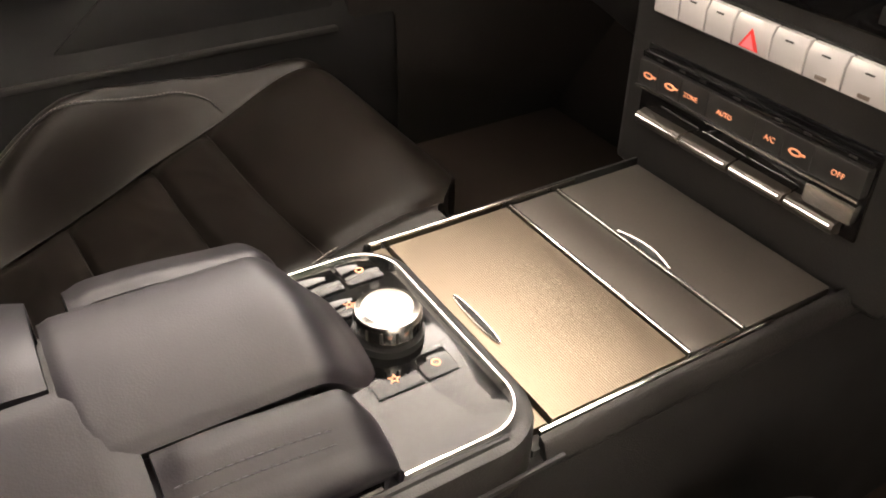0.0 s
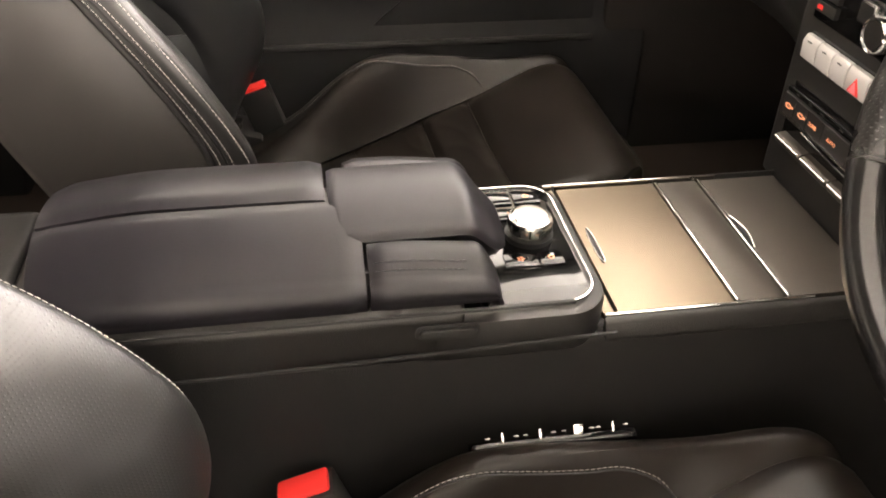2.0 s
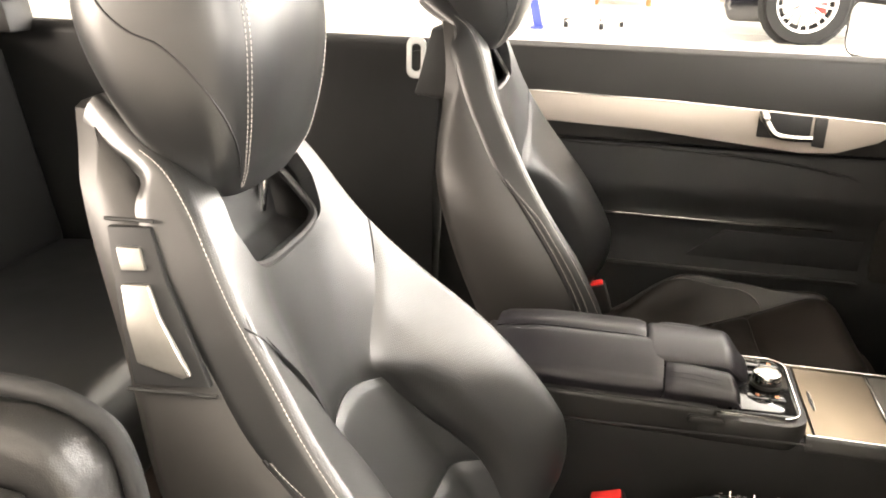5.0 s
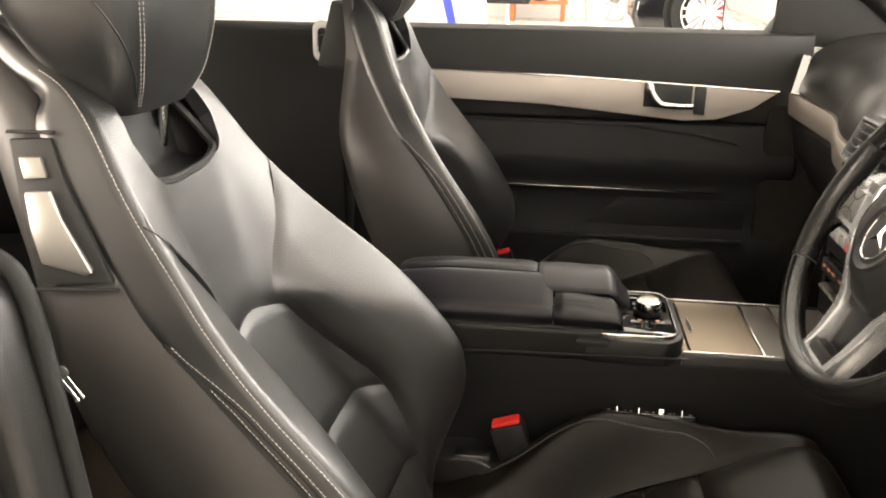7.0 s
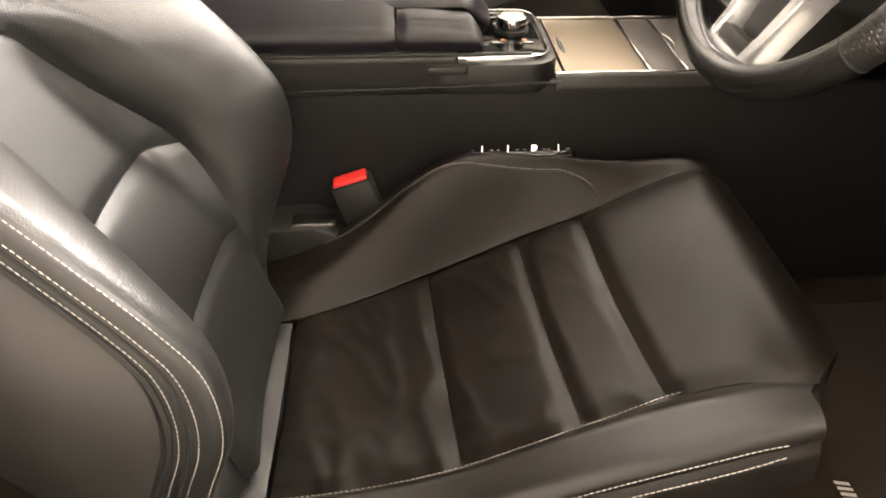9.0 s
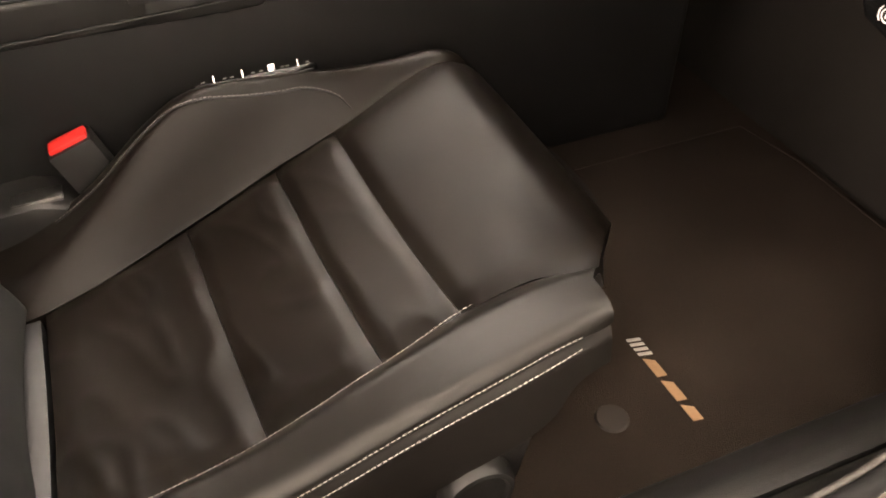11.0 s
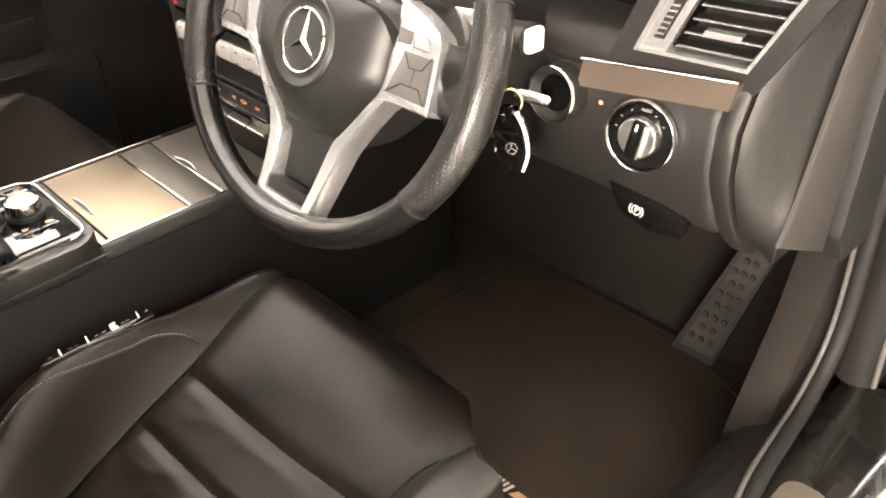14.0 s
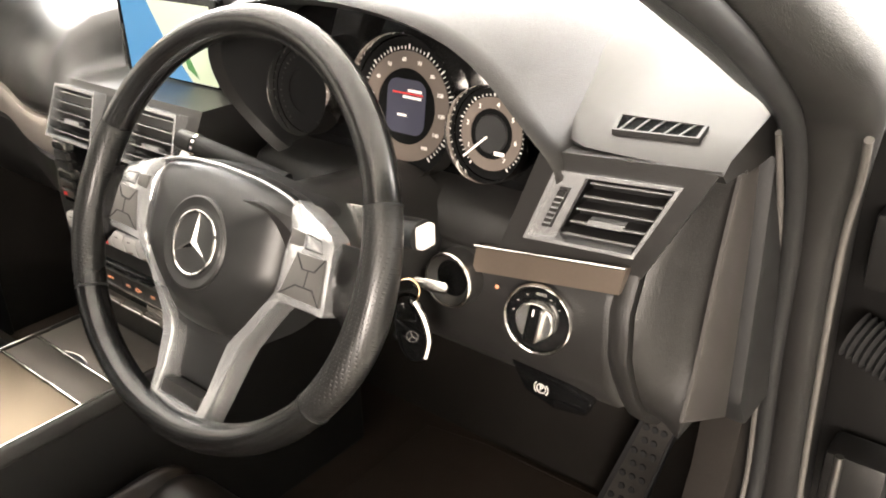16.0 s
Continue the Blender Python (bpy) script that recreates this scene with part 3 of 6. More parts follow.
structure("mirror_sail", prism([(1.0, 0.905), (1.68, 0.86), (1.68, 1.0), (1.30, 1.06), (1.10, 1.095), (1.03, 1.075)], "x", -0.765, -0.748, 0.006), SOFT, "black triangular trim behind the door mirror", "trim")

mirror = thing("door_mirror", (-0.86, 1.05, 0.9), "dark passenger door mirror", "car mirror")
MM = pose(-0.968, 1.000, 0.965, 0, 0, 24) @ Matrix.Translation((0.99, -1.04, -1.0))
part("housing", xf(loft([[(-0.99 + 0.115 * k * math.copysign(abs(math.cos(a)) ** 0.5, math.cos(a)), y, 1.0 + 0.07 * k * math.copysign(abs(math.sin(a)) ** 0.5, math.sin(a))) for a in [2 * math.pi * j / 28 for j in range(28)]] for k, y in ((1.0, 1.04), (1.03, 1.07), (0.98, 1.11), (0.75, 1.15), (0.3, 1.17))]), MM), PAINT, mirror)
part("mirror_glass", xf(prism(rounded(0.205, 0.12, 0.03, 5, -0.99, 1.0), "y", 1.036, 1.042, 0.001), MM), mat("mirror_face", (0.9, 0.9, 0.9), 0.02, metal=1.0, spots=0.01), mirror, "bright mirror glass")
part("foot", prism([(1.0, 0.90), (1.13, 0.90), (1.13, 1.04), (1.09, 1.04)], "x", -0.88, -0.80, 0.008), PAINT, mirror)

# belt guide behind the passenger seat
guide = thing("belt_guide", (-0.70, -0.08, 0.88), "pale plastic seat belt guide loop", "belt guide")
m = facing((-0.70, -0.030, 0.888), (1, 0.25, 0.1))
part("loop", ring(rounded(0.045, 0.095, 0.02), rounded(0.02, 0.06, 0.009), m, 0.014, 0.004), WHITE_BTN, guide)
part("bracket", plate(rounded(0.03, 0.06, 0.01), facing((-0.712, -0.030, 0.872), (1, 0.25, 0.1)), 0.012, 0.003), PLASTIC, guide)

# hinge and cable sleeve in the driver's door gap
DARK_STEEL = mat("oily_dark_steel", (0.12, 0.115, 0.11), 0.35, metal=0.9, grain=0.1, spots=0.2)
hinge = thing("door_check", (0.87, 1.33, 0.42), "dark steel hinge and check strap of the door", "hinge")
part("upper_leaf", box(0.80, 0.862, 1.36, 1.41, 0.70, 0.78, 0.006), PAINT, hinge)
part("pin", tube([(0.845, 1.35, 0.69), (0.845, 1.35, 0.79)], 0.006, 10), DARK_STEEL, hinge)
part("lower_leaf", box(0.80, 0.862, 1.36, 1.41, 0.42, 0.50, 0.006), PAINT, hinge)
part("pin", tube([(0.815, 1.36, 0.43), (0.815, 1.36, 0.50)], 0.005, 10), DARK_STEEL, hinge)
part("check_strap", box(0.83, 0.90, 1.375, 1.385, 0.44, 0.452, 0.003), DARK_STEEL, hinge)
sleeve = thing("cable_sleeve", (0.87, 1.35, 0.6), "black ribbed rubber cable sleeve", "cable sleeve")
pr = []
for k in range(33):
    pr.append((0.021 if k % 2 else 0.027, -0.06 + 0.12 * k / 32))
part("sleeve", lathe([(0.0, -0.062)] + pr + [(0.0, 0.062)], facing((0.855, 1.385, 0.615), (1, -0.2, -0.25)), 20), RUBBER, sleeve)

NEAR_POST = Matrix.Translation((0.022, -0.048, 0.011))
for ob in list(hinge.children) + list(sleeve.children) + [bpy.data.objects[n] for n in ("windscreen_pillar", "door_seal", "seal_edge", "post_flange", "door_post")]:
    ob.data.transform(NEAR_POST)

ddoor = thing("driver_door", (0.95, 1.4, 0.2), "dark driver door standing wide open", "car door")
md = pose(0.93, 1.36, 0, 0, 0, -25)
part("skin", xf(prism([(0.0, 0.2), (0.02, 0.9), (1.1, 0.93), (1.12, 0.4), (1.05, 0.2)], "x", -0.10, -0.06, 0.012), md @ pose(0, 0, 0, 0, 0, -90)), PAINT, ddoor)
part("inner_panel", xf(prism([(0.02, 0.22), (0.04, 0.88), (1.08, 0.91), (1.09, 0.42), (1.03, 0.22)], "x", -0.06, 0.0, 0.02), md @ pose(0, 0, 0, 0, 0, -90)), SOFT, ddoor)

# ---- beyond the passenger window ----
car = thing("parked_car", (-7.6, 3.0, 0.56), "black parked sports car with white spoked wheel", "car")
prof = [(1.05, 0.72), (1.0, 0.85), (1.02, 1.02), (1.25, 1.20), (2.2, 1.40), (2.9, 1.46), (3.5, 1.88), (4.6, 1.88), (5.6, 1.45), (5.7, 0.9), (5.6, 0.72)]
part("body", prism(prof, "x", -8.4, -6.72, 0.06, 3), mat("black_paint", (0.008, 0.008, 0.01), 0.12, coat=1.0, spots=0.05), car)
part("wheel_arch", lathe([(0.0, 0.0), (0.385, 0.0), (0.385, 0.02), (0.0, 0.02)], facing((-6.715, 1.66, 0.90), (1, 0, 0)), 40), BLACK, car)
whl = part("tyre", lathe([(0.245, 0.0), (0.245, 0.06), (0.33, 0.06), (0.345, 0.03), (0.345, -0.15), (0.245, -0.15)], facing((-6.66, 1.66, 0.905), (1, 0, 0)), 48), RUBBER, car)
part("brake_disc", lathe([(0.0, 0.0), (0.19, 0.0), (0.19, 0.01), (0.0, 0.01)], facing((-6.69, 1.66, 0.905), (1, 0, 0)), 32), SATIN, whl)
part("caliper", box(-6.69, -6.655, 1.74, 1.83, 0.82, 0.99, 0.01), RED, whl, "red brake caliper")
WHITE = mat("white_lacquer", (0.8, 0.8, 0.79), 0.25, spots=0.03)


def wheel_face(name, place, r, spokes, material, parent, twin=True):
    m = facing(place, (1, 0, 0))
    bm = lathe([(r * 0.90, -0.05), (r, 0.0), (r * 1.01, 0.012), (r * 0.95, 0.014), (r * 0.91, -0.03)], m, 48)
    bm = join(bm, lathe([(0.0, 0.012), (r * 0.2, 0.012), (r * 0.24, 0.0), (r * 0.24, -0.03), (0.0, -0.03)], m, 24))
    for k in range(spokes):
        a = 2 * math.pi * k / spokes
        for d in ((-0.16, 0.16) if twin else (0,)):
            s = box(-r * 0.035, r * 0.035, r * 0.18, r * 0.95, -0.02, 0.005, 0.004, 1)
            bm = join(bm, xf(s, m @ pose(0, 0, 0, 0, 0, math.degrees(a + d))))
    return part(name, bm, material, parent, "white multi-spoke rim" if material == WHITE else "")


wheel_face("rim", (-6.615, 1.66, 0.905), 0.25, 8, WHITE, whl)
part("headlamp", box(-8.0, -6.74, 1.0, 1.10, 1.0, 1.08, 0.02), mat("lamp_lens", (0.7, 0.7, 0.7), 0.1, metal=0.6, spots=0.1), car)
spare = thing("loose_alloy_wheel", (-10.4, 1.2, 0.56), "silver alloy wheel leaning on the wall", "wheel")
wheel_face("rim", (-10.4, 1.25, 0.86), 0.29, 9, SATIN, spare, False)
chair = thing("office_chair", (-7.4, -0.32, 0.56), "black office chair on a chrome star base", "chair")
part("seat", box(-7.66, -7.18, -0.52, -0.10, 0.92, 0.99, 0.02), BLACK, chair)
part("backrest", box(-7.62, -7.56, -0.50, -0.10, 0.98, 1.38, 0.02), BLACK, chair)
part("column", tube([(-7.4, -0.32, 0.64), (-7.4, -0.32, 0.93)], 0.025, 12), CHROME, chair)
for k in range(5):
    a = 2 * math.pi * k / 5 + 0.4
    part("base_arm", tube([(-7.4, -0.32, 0.66), (-7.4 + 0.30 * math.cos(a), -0.32 + 0.30 * math.sin(a), 0.615)], 0.016, 8), CHROME, chair)
    part("castor", lathe([(0, -0.02), (0.028, -0.02), (0.028, 0.02), (0, 0.02)], facing((-7.4 + 0.30 * math.cos(a), -0.32 + 0.30 * math.sin(a), 0.588), (0, 1, 0)), 12), BLACK, chair)
stand = thing("display_stand", (-7.0, -0.75, 0.56), "blue sloping display stand", "stand")
part("board", xf(box(-0.02, 0.02, -0.30, 0.30, -0.24, 0.24, 0.008), pose(-7.0, -0.85, 1.20, 0, 50, 0)), BLUE, stand)
part("leg", xf(box(-0.03, 0.03, -0.04, 0.04, -0.32, 0.32, 0.006), pose(-7.0, -0.72, 0.86, 14, 0, 0)), BLUE, stand)
part("leg", box(-7.1, -6.9, -0.72, -0.60, 0.56, 0.58, 0.004), BLUE, stand)
cab = thing("storage_cabinet", (-8.6, -0.95, 0.56), "white low storage cabinet", "cabinet")
part("body", box(-8.9, -8.3, -1.7, -0.50, 0.56, 1.05, 0.01), WALL, cab)
part("door", box(-8.3, -8.28, -1.08, -0.52, 0.60, 1.02, 0.006), WALL, cab)
shelf = thing("wooden_shelf", (-10.3, 0.1, 0.56), "orange wooden shelf with clutter", "shelf")
for y in (-0.45, 0.22):
    for x in (-10.6, -10.2):
        part("upright", box(x - 0.03, x + 0.03, y - 0.03, y + 0.03, 0.56, 2.4, 0.006), WOOD, shelf)
for z in (0.78, 1.35, 1.95):
    part("board", box(-10.64, -10.16, -0.5, 0.28, z, z + 0.04, 0.006), WOOD, shelf)
for k, (y, z, w, hh) in enumerate(((-0.3, 0.82, 0.16, 0.3), (-0.1, 0.82, 0.12, 0.22), (0.08, 0.82, 0.14, 0.34), (-0.25, 1.39, 0.2, 0.24), (0.05, 1.39, 0.16, 0.3))):
    shelf_box = single("storage_box", box(-10.5, -10.25, y - w / 2, y + w / 2, z, z + hh, 0.01), (SATIN, PLASTIC, WALL)[k % 3], "plain storage box on the wooden shelf", "box", "shelf boxes")
    shelf_box.location = (0, 0.40, -0.25)
pot = thing("plant_pot", (-10.4, 0.72, 0.56), "white plant pot with a bare stem", "plant pot")
part("pot", lathe([(0.0, 0.0), (0.12, 0.0), (0.15, 0.36), (0.135, 0.36), (0.13, 0.32), (0.0, 0.32)], Matrix.Translation((-10.4, 0.72, 0.56)), 24), WHITE, pot)
part("stem", tube([(-10.4, 0.72, 0.86), (-10.38, 0.74, 1.4), (-10.42, 0.78, 2.0)], [0.03, 0.022, 0.015], 8), WOOD, pot)

for ob, y in ((car, 0.21), (spare, 0.05), (chair, 0.36), (stand, 0.22), (cab, 0.22), (shelf, 0.40), (pot, 0.32)):
    ob.location += Vector((0, y, -0.25))

# ---- seats ----
CX = 0.392
Z_MID = [(0.34, 0.30), (0.41, 0.30), (0.50, 0.306), (0.58, 0.322), (0.69, 0.364), (0.77, 0.394), (0.85, 0.425), (0.895, 0.436), (0.925, 0.425), (0.945, 0.395), (0.95, 0.36)]
H_IN = [(0.34, 0.0), (0.41, 0.018), (0.48, 0.052), (0.55, 0.100), (0.60, 0.116), (0.65, 0.102), (0.735, 0.066), (0.80, 0.04), (0.88, 0.012), (0.95, 0.0)]
H_OUT = [(0.34, 0.02), (0.45, 0.035), (0.60, 0.034), (0.75, 0.028), (0.88, 0.016), (0.95, 0.0)]


def seam_in(y):
    return ip([(0.34, -0.095), (0.41, -0.104), (0.56, -0.150), (0.67, -0.166), (0.75, -0.172), (0.86, -0.19), (0.95, -0.20)], y)


def seam_out(y):
    return ip([(0.34, 0.165), (0.45, 0.165), (0.60, 0.157), (0.75, 0.150), (0.80, 0.153), (0.86, 0.163), (0.95, 0.19)], y)


def cushion_z(x, y):
    z = ip(Z_MID, y) - 0.010 * math.cos(min(abs(x) / 0.15, 1) * math.pi / 2) * (1 - sm((y - 0.75) / 0.15))
    a, b = seam_in(y), seam_out(y)
    if x < a + 0.002:
        z += ip(H_IN, y) * sm((a + 0.002 - x) / 0.052)
    if x > b - 0.004:
        z += ip(H_OUT, y) * sm((x - b + 0.004) / 0.045)
    return z


def cushion_point(x, y):
    """On the cushion; past its edges the surface rolls over and falls down the side."""
    lo, hi = -0.212, 0.222
    y -= (0.088 * min(max(x, 0) / 0.206, 1) ** 2 + 0.055 * (max(min(x, 0), -0.25) / 0.23) ** 4) * sm((y - 0.78) / 0.17)
    y += 0.034 * max(1 - ((x + 0.02) / 0.22) ** 2, 0) * sm((y - 0.80) / 0.12)
    front = 1 - 0.06 * sm((y - 0.85) / 0.1)
    if x < lo:
        d = lo - x
        q = min(d / 0.03, 1)
        return (CX + (lo - 0.022 * math.sin(q * math.pi / 2)) * front, y, cushion_z(lo, y) - 0.022 * (1 - math.cos(q * math.pi / 2)) - max(d - 0.03, 0))
    if x > hi:
        d = x - hi
        q = min(d / 0.03, 1)
        return (CX + (hi + 0.024 * math.sin(q * math.pi / 2) + 0.1 * max(d - 0.03, 0)) * front, y, cushion_z(hi, y) - 0.022 * (1 - math.cos(q * math.pi / 2)) - max(d - 0.03, 0))
    return (CX + x * front, y, cushion_z(x, y))


def mix(a, b, t):
    return a + (b - a) * t


def centre_panel(y0, y1):
    def fn(u, v):
        skew = mix(-0.006, 0.012, u)
        y = mix(y0, y1, v) + skew * (1 if y0 > 0.45 else v)
        return cushion_point(mix(seam_in(y), seam_out(y), u), y)
    return fn


Y_BACK = [(0.28, 0.415), (0.36, 0.375), (0.45, 0.318), (0.56, 0.247), (0.65, 0.198), (0.71, 0.170), (0.80, 0.139), (0.88, 0.114), (0.94, 0.092), (0.975, 0.076), (1.01, 0.050)]
Y_EDGE = [(0.28, 0.355), (0.36, 0.370), (0.42, 0.390), (0.46, 0.404), (0.50, 0.408), (0.54, 0.401), (0.57, 0.383), (0.60, 0.360), (0.64, 0.325), (0.68, 0.285), (0.72, 0.243), (0.75, 0.213), (0.787, 0.180), (0.83, 0.145), (0.86, 0.124), (0.90, 0.100), (0.93, 0.080), (0.96, 0.050), (0.985, 0.010), (1.01, -0.03)]
W_BACK = [(0.28, 0.222), (0.40, 0.235), (0.50, 0.243), (0.60, 0.245), (0.66, 0.240), (0.70, 0.230), (0.75, 0.208), (0.79, 0.188), (0.83, 0.172), (0.86, 0.162), (0.90, 0.149), (0.94, 0.132), (0.985, 0.102), (1.01, 0.080)]
ROLL = 0.014   # rounding of the backrest's side edges


def back_in(z):
    """Where the side bolster's inner seam runs: close to the middle at the arch, out to the edge at the shoulder."""
    return ip([(0.28, 0.135), (0.45, 0.142), (0.53, 0.138), (0.60, 0.108), (0.65, 0.082), (0.68, 0.067), (0.72, 0.085), (0.76, 0.112), (0.80, 0.138), (0.83, 0.148), (0.86, 0.118), (0.88, 0.103), (0.91, 0.095), (0.95, 0.082), (1.01, 0.05)], z)


def back_point(x, z, deep=0.0):
    """On the backrest's front; x past the edge runs on round it and back along the side."""
    w, ax = ip(W_BACK, z), abs(x)
    s = 1 if x >= 0 else -1
    yc = ip(Y_BACK, z) - 0.007 * math.cos(min(ax / 0.12, 1) * math.pi / 2)
    ye = ip(Y_EDGE, z) + 0.4 * ROLL
    high = sm((z - 0.62) / 0.12)
    core, a = w - ROLL, mix(0.80, 0.30, high) * back_in(z)
    t = min(max((ax - a) / (core - a), 0), 1)
    y = yc + (ye - yc) * mix((1 - (1 - t) ** 1.8) * sm(t / 0.40), t ** 1.25 * sm(t / 0.5), high)
    if ax > core:
        d = ax - core
        q = min(d / ROLL, math.pi / 2)
        ax = core + ROLL * math.sin(q)
        y = ye - ROLL * (1 - math.cos(q)) - max(d - ROLL * math.pi / 2, 0)
    return (CX + s * ax, y - deep, z)


def back_panel(z0, z1, arch=0.0):
    def fn(u, v):
        a = (2 * u - 1)
        z = mix(z0, z1 - arch * a * a, v)
        return back_point(a * back_in(z), z)
    return fn


world_part = part


SHELL = mat("grey_shell_plastic", (0.030, 0.028, 0.026), 0.45, grain=0.1, scale=900, spots=0.08)


DULL_SILVER = mat("dull_silver", (0.30, 0.29, 0.27), 0.35, metal=0.85, grain=0.06, spots=0.05)


def build_seat(name, label, dx, lean, release):
    """Cushion moved across by dx; the backrest also tips forward by lean degrees about its hinge."""
    seat = thing(name, (CX + dx, 0.55, 0.2), label, "car seat", "front seats")
    SM = Matrix.Translation((dx, 0, 0))
    BM = SM @ Matrix.Translation((0.018, 0.38, 0.32)) @ pose(0, 0, 0, -lean, 0, 0) @ Matrix.Translation((0, -0.38, -0.32))
    back = [False]

    def part(name, bm, material, parent, label="", smooth=40):
        return world_part(name, xf(bm, BM if back[0] else SM), material, parent, label, smooth)

    # cushion
    part("rear_strip", pad(lambda u, v: cushion_point(mix(seam_in(0.38) + 0.0, seam_out(0.38), u), mix(0.335, 0.405, v)), 16, 6, 0.004), LEATHER, seat)
    for n, (a, b) in enumerate(((0.41, 0.5730), (0.5738, 0.6820), (0.6828, 0.7565))):
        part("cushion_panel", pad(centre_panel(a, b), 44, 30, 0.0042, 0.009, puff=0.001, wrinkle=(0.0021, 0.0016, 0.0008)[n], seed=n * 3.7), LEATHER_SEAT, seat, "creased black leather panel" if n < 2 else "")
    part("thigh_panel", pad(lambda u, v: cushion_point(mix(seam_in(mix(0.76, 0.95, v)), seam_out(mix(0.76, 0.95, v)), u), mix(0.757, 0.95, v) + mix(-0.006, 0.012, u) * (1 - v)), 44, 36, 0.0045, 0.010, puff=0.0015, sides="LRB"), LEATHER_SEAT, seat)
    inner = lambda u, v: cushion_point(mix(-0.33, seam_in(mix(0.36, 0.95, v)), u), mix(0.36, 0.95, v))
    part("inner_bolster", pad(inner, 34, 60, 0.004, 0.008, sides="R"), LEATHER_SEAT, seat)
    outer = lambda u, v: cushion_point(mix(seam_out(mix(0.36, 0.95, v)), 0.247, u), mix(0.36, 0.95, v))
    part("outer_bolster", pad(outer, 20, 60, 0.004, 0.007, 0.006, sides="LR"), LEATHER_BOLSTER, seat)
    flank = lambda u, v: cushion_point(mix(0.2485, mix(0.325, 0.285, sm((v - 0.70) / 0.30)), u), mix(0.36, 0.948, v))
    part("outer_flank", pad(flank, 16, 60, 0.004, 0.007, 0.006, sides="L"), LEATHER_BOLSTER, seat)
    # a closed body under the panels
    secs = []
    for k in range(13):
        y = mix(0.36, 0.79, k / 12)
        zt = ip(Z_MID, y) - 0.05
        secs.append([(CX - 0.215, y, 0.26), (CX - 0.222, y, zt), (CX - 0.15, y, zt + 0.01), (CX + 0.15, y, zt + 0.01), (CX + 0.225, y, zt), (CX + 0.225, y, 0.26)])
    part("cushion_pan", loft(secs), BLACK, seat)
    part("seat_rail", box(CX - 0.19, CX - 0.15, 0.35, 0.74, 0.2, 0.27), PLASTIC, seat)
    part("seat_rail", box(CX + 0.15, CX + 0.19, 0.35, 0.74, 0.2, 0.27), PLASTIC, seat)
    part("side_shield", prism([(0.33, 0.215), (0.74, 0.240), (0.785, 0.260), (0.805, 0.345), (0.795, 0.356), (0.76, 0.352), (0.68, 0.330), (0.40, 0.285), (0.33, 0.28)], "x", CX + 0.212, CX + 0.245, 0.008), PLASTIC, seat)
    part("adjuster_knob", lathe([(0.0, 0.014), (0.024, 0.014), (0.027, 0.017), (0.031, 0.016), (0.034, 0.010), (0.035, 0.0)], facing((CX + 0.245, 0.742, 0.282), (1, 0, 0)), 36), PLASTIC, seat)
    # cushion seams in pale thread
    part("stitching", stitches([Vector(outer(0.17 - 0.15 * sm((k / 60 - 0.76) / 0.24), mix(0.02, 0.71, k / 60))) + Vector((0, 0, 0.0016)) for k in range(61)], (0, 0, 1)), THREAD, seat, "pale thread")
    part("stitching", stitches([Vector(outer(0.955, mix(0.02, 0.93, k / 60))) + Vector((0.0006, 0, 0.0008)) for k in range(61)], (0.7, 0, 0.7)), THREAD, seat, "pale thread")
    part("stitching", stitches([Vector(flank(0.05 + 0.05 * k / 60, mix(0.02, 0.93, k / 60))) + Vector((0.001, 0, 0)) for k in range(61)], (1, 0, 0)), THREAD, seat, "pale thread")
    seam = spline([cushion_point(-0.203, mix(0.44, 0.735, k / 10)) for k in range(11)] + [cushion_point(-0.197, 0.765), cushion_point(-0.184, 0.780)], 6)
    part("seam_groove", tube([Vector(p) + Vector((0.0022, 0, 0.0002)) for p in seam], 0.0010, 6), BLACK, seat)
    part("stitching", stitches([Vector(p) + Vector((0, 0, 0.0012)) for p in seam], (0.3, 0, 1), 0.005, 0.0035, 0.0004), mat("grey_thread", (0.26, 0.25, 0.235), 0.6, grain=0.1), seat, "grey thread")
    # switches on the inner flank
    drop = 0.0 if release else 0.035
    pod = part("switch_panel", xf(prism(rounded(0.145, 0.022, 0.008), "z", 0, 0.008, 0.002), facing((CX - 0.2355, 0.685, 0.429 - drop), (-0.7, 0, 0.7), (0, 0, 1))), GLOSS, seat)
    for n, y in enumerate((0.64, 0.672, 0.705, 0.735)):
        m = facing((CX - 0.239, y, 0.4455 - drop), (-0.6, 0, 0.8), (0, 0, 1))
        part("switch_cap", xf(prism(rounded(0.003 if n != 2 else 0.009, 0.0055 if n != 2 else 0.0030, 0.0012, 3), "z", -0.010, 0.0015, 0.0008), m), CHROME, pod, "chrome switch cap")
        for d in (-0.012, 0.012):
            part("switch_mark", xf(prism([(-0.002, -0.002), (0.002, 0), (-0.002, 0.002)], "z", 0, 0.0006, 0), facing((CX - 0.2385, y + d, 0.4412 - drop), (-0.6, 0, 0.8))), PALE, pod)
    # backrest
    back[0] = True
    part("backrest_panel", pad(back_panel(0.31, 0.4105), 36, 24, 0.0022, 0.009, puff=0.001, flip=-1), LEATHER, seat)
    part("backrest_panel", pad(back_panel(0.411, 0.5185), 36, 24, 0.0022, 0.009, puff=0.001, flip=-1), LEATHER, seat)
    part("backrest_panel", pad(back_panel(0.519, 0.678, 0.020), 36, 30, 0.003, 0.010, puff=0.0, flip=-1), LEATHER, seat)

    def upper(u, v):
        e = 2 * u - 1
        z = mix(0.6785 - 0.020 * e * e, 0.848 + 0.050 * e**4, v)
        return back_point(e * back_in(z), z)

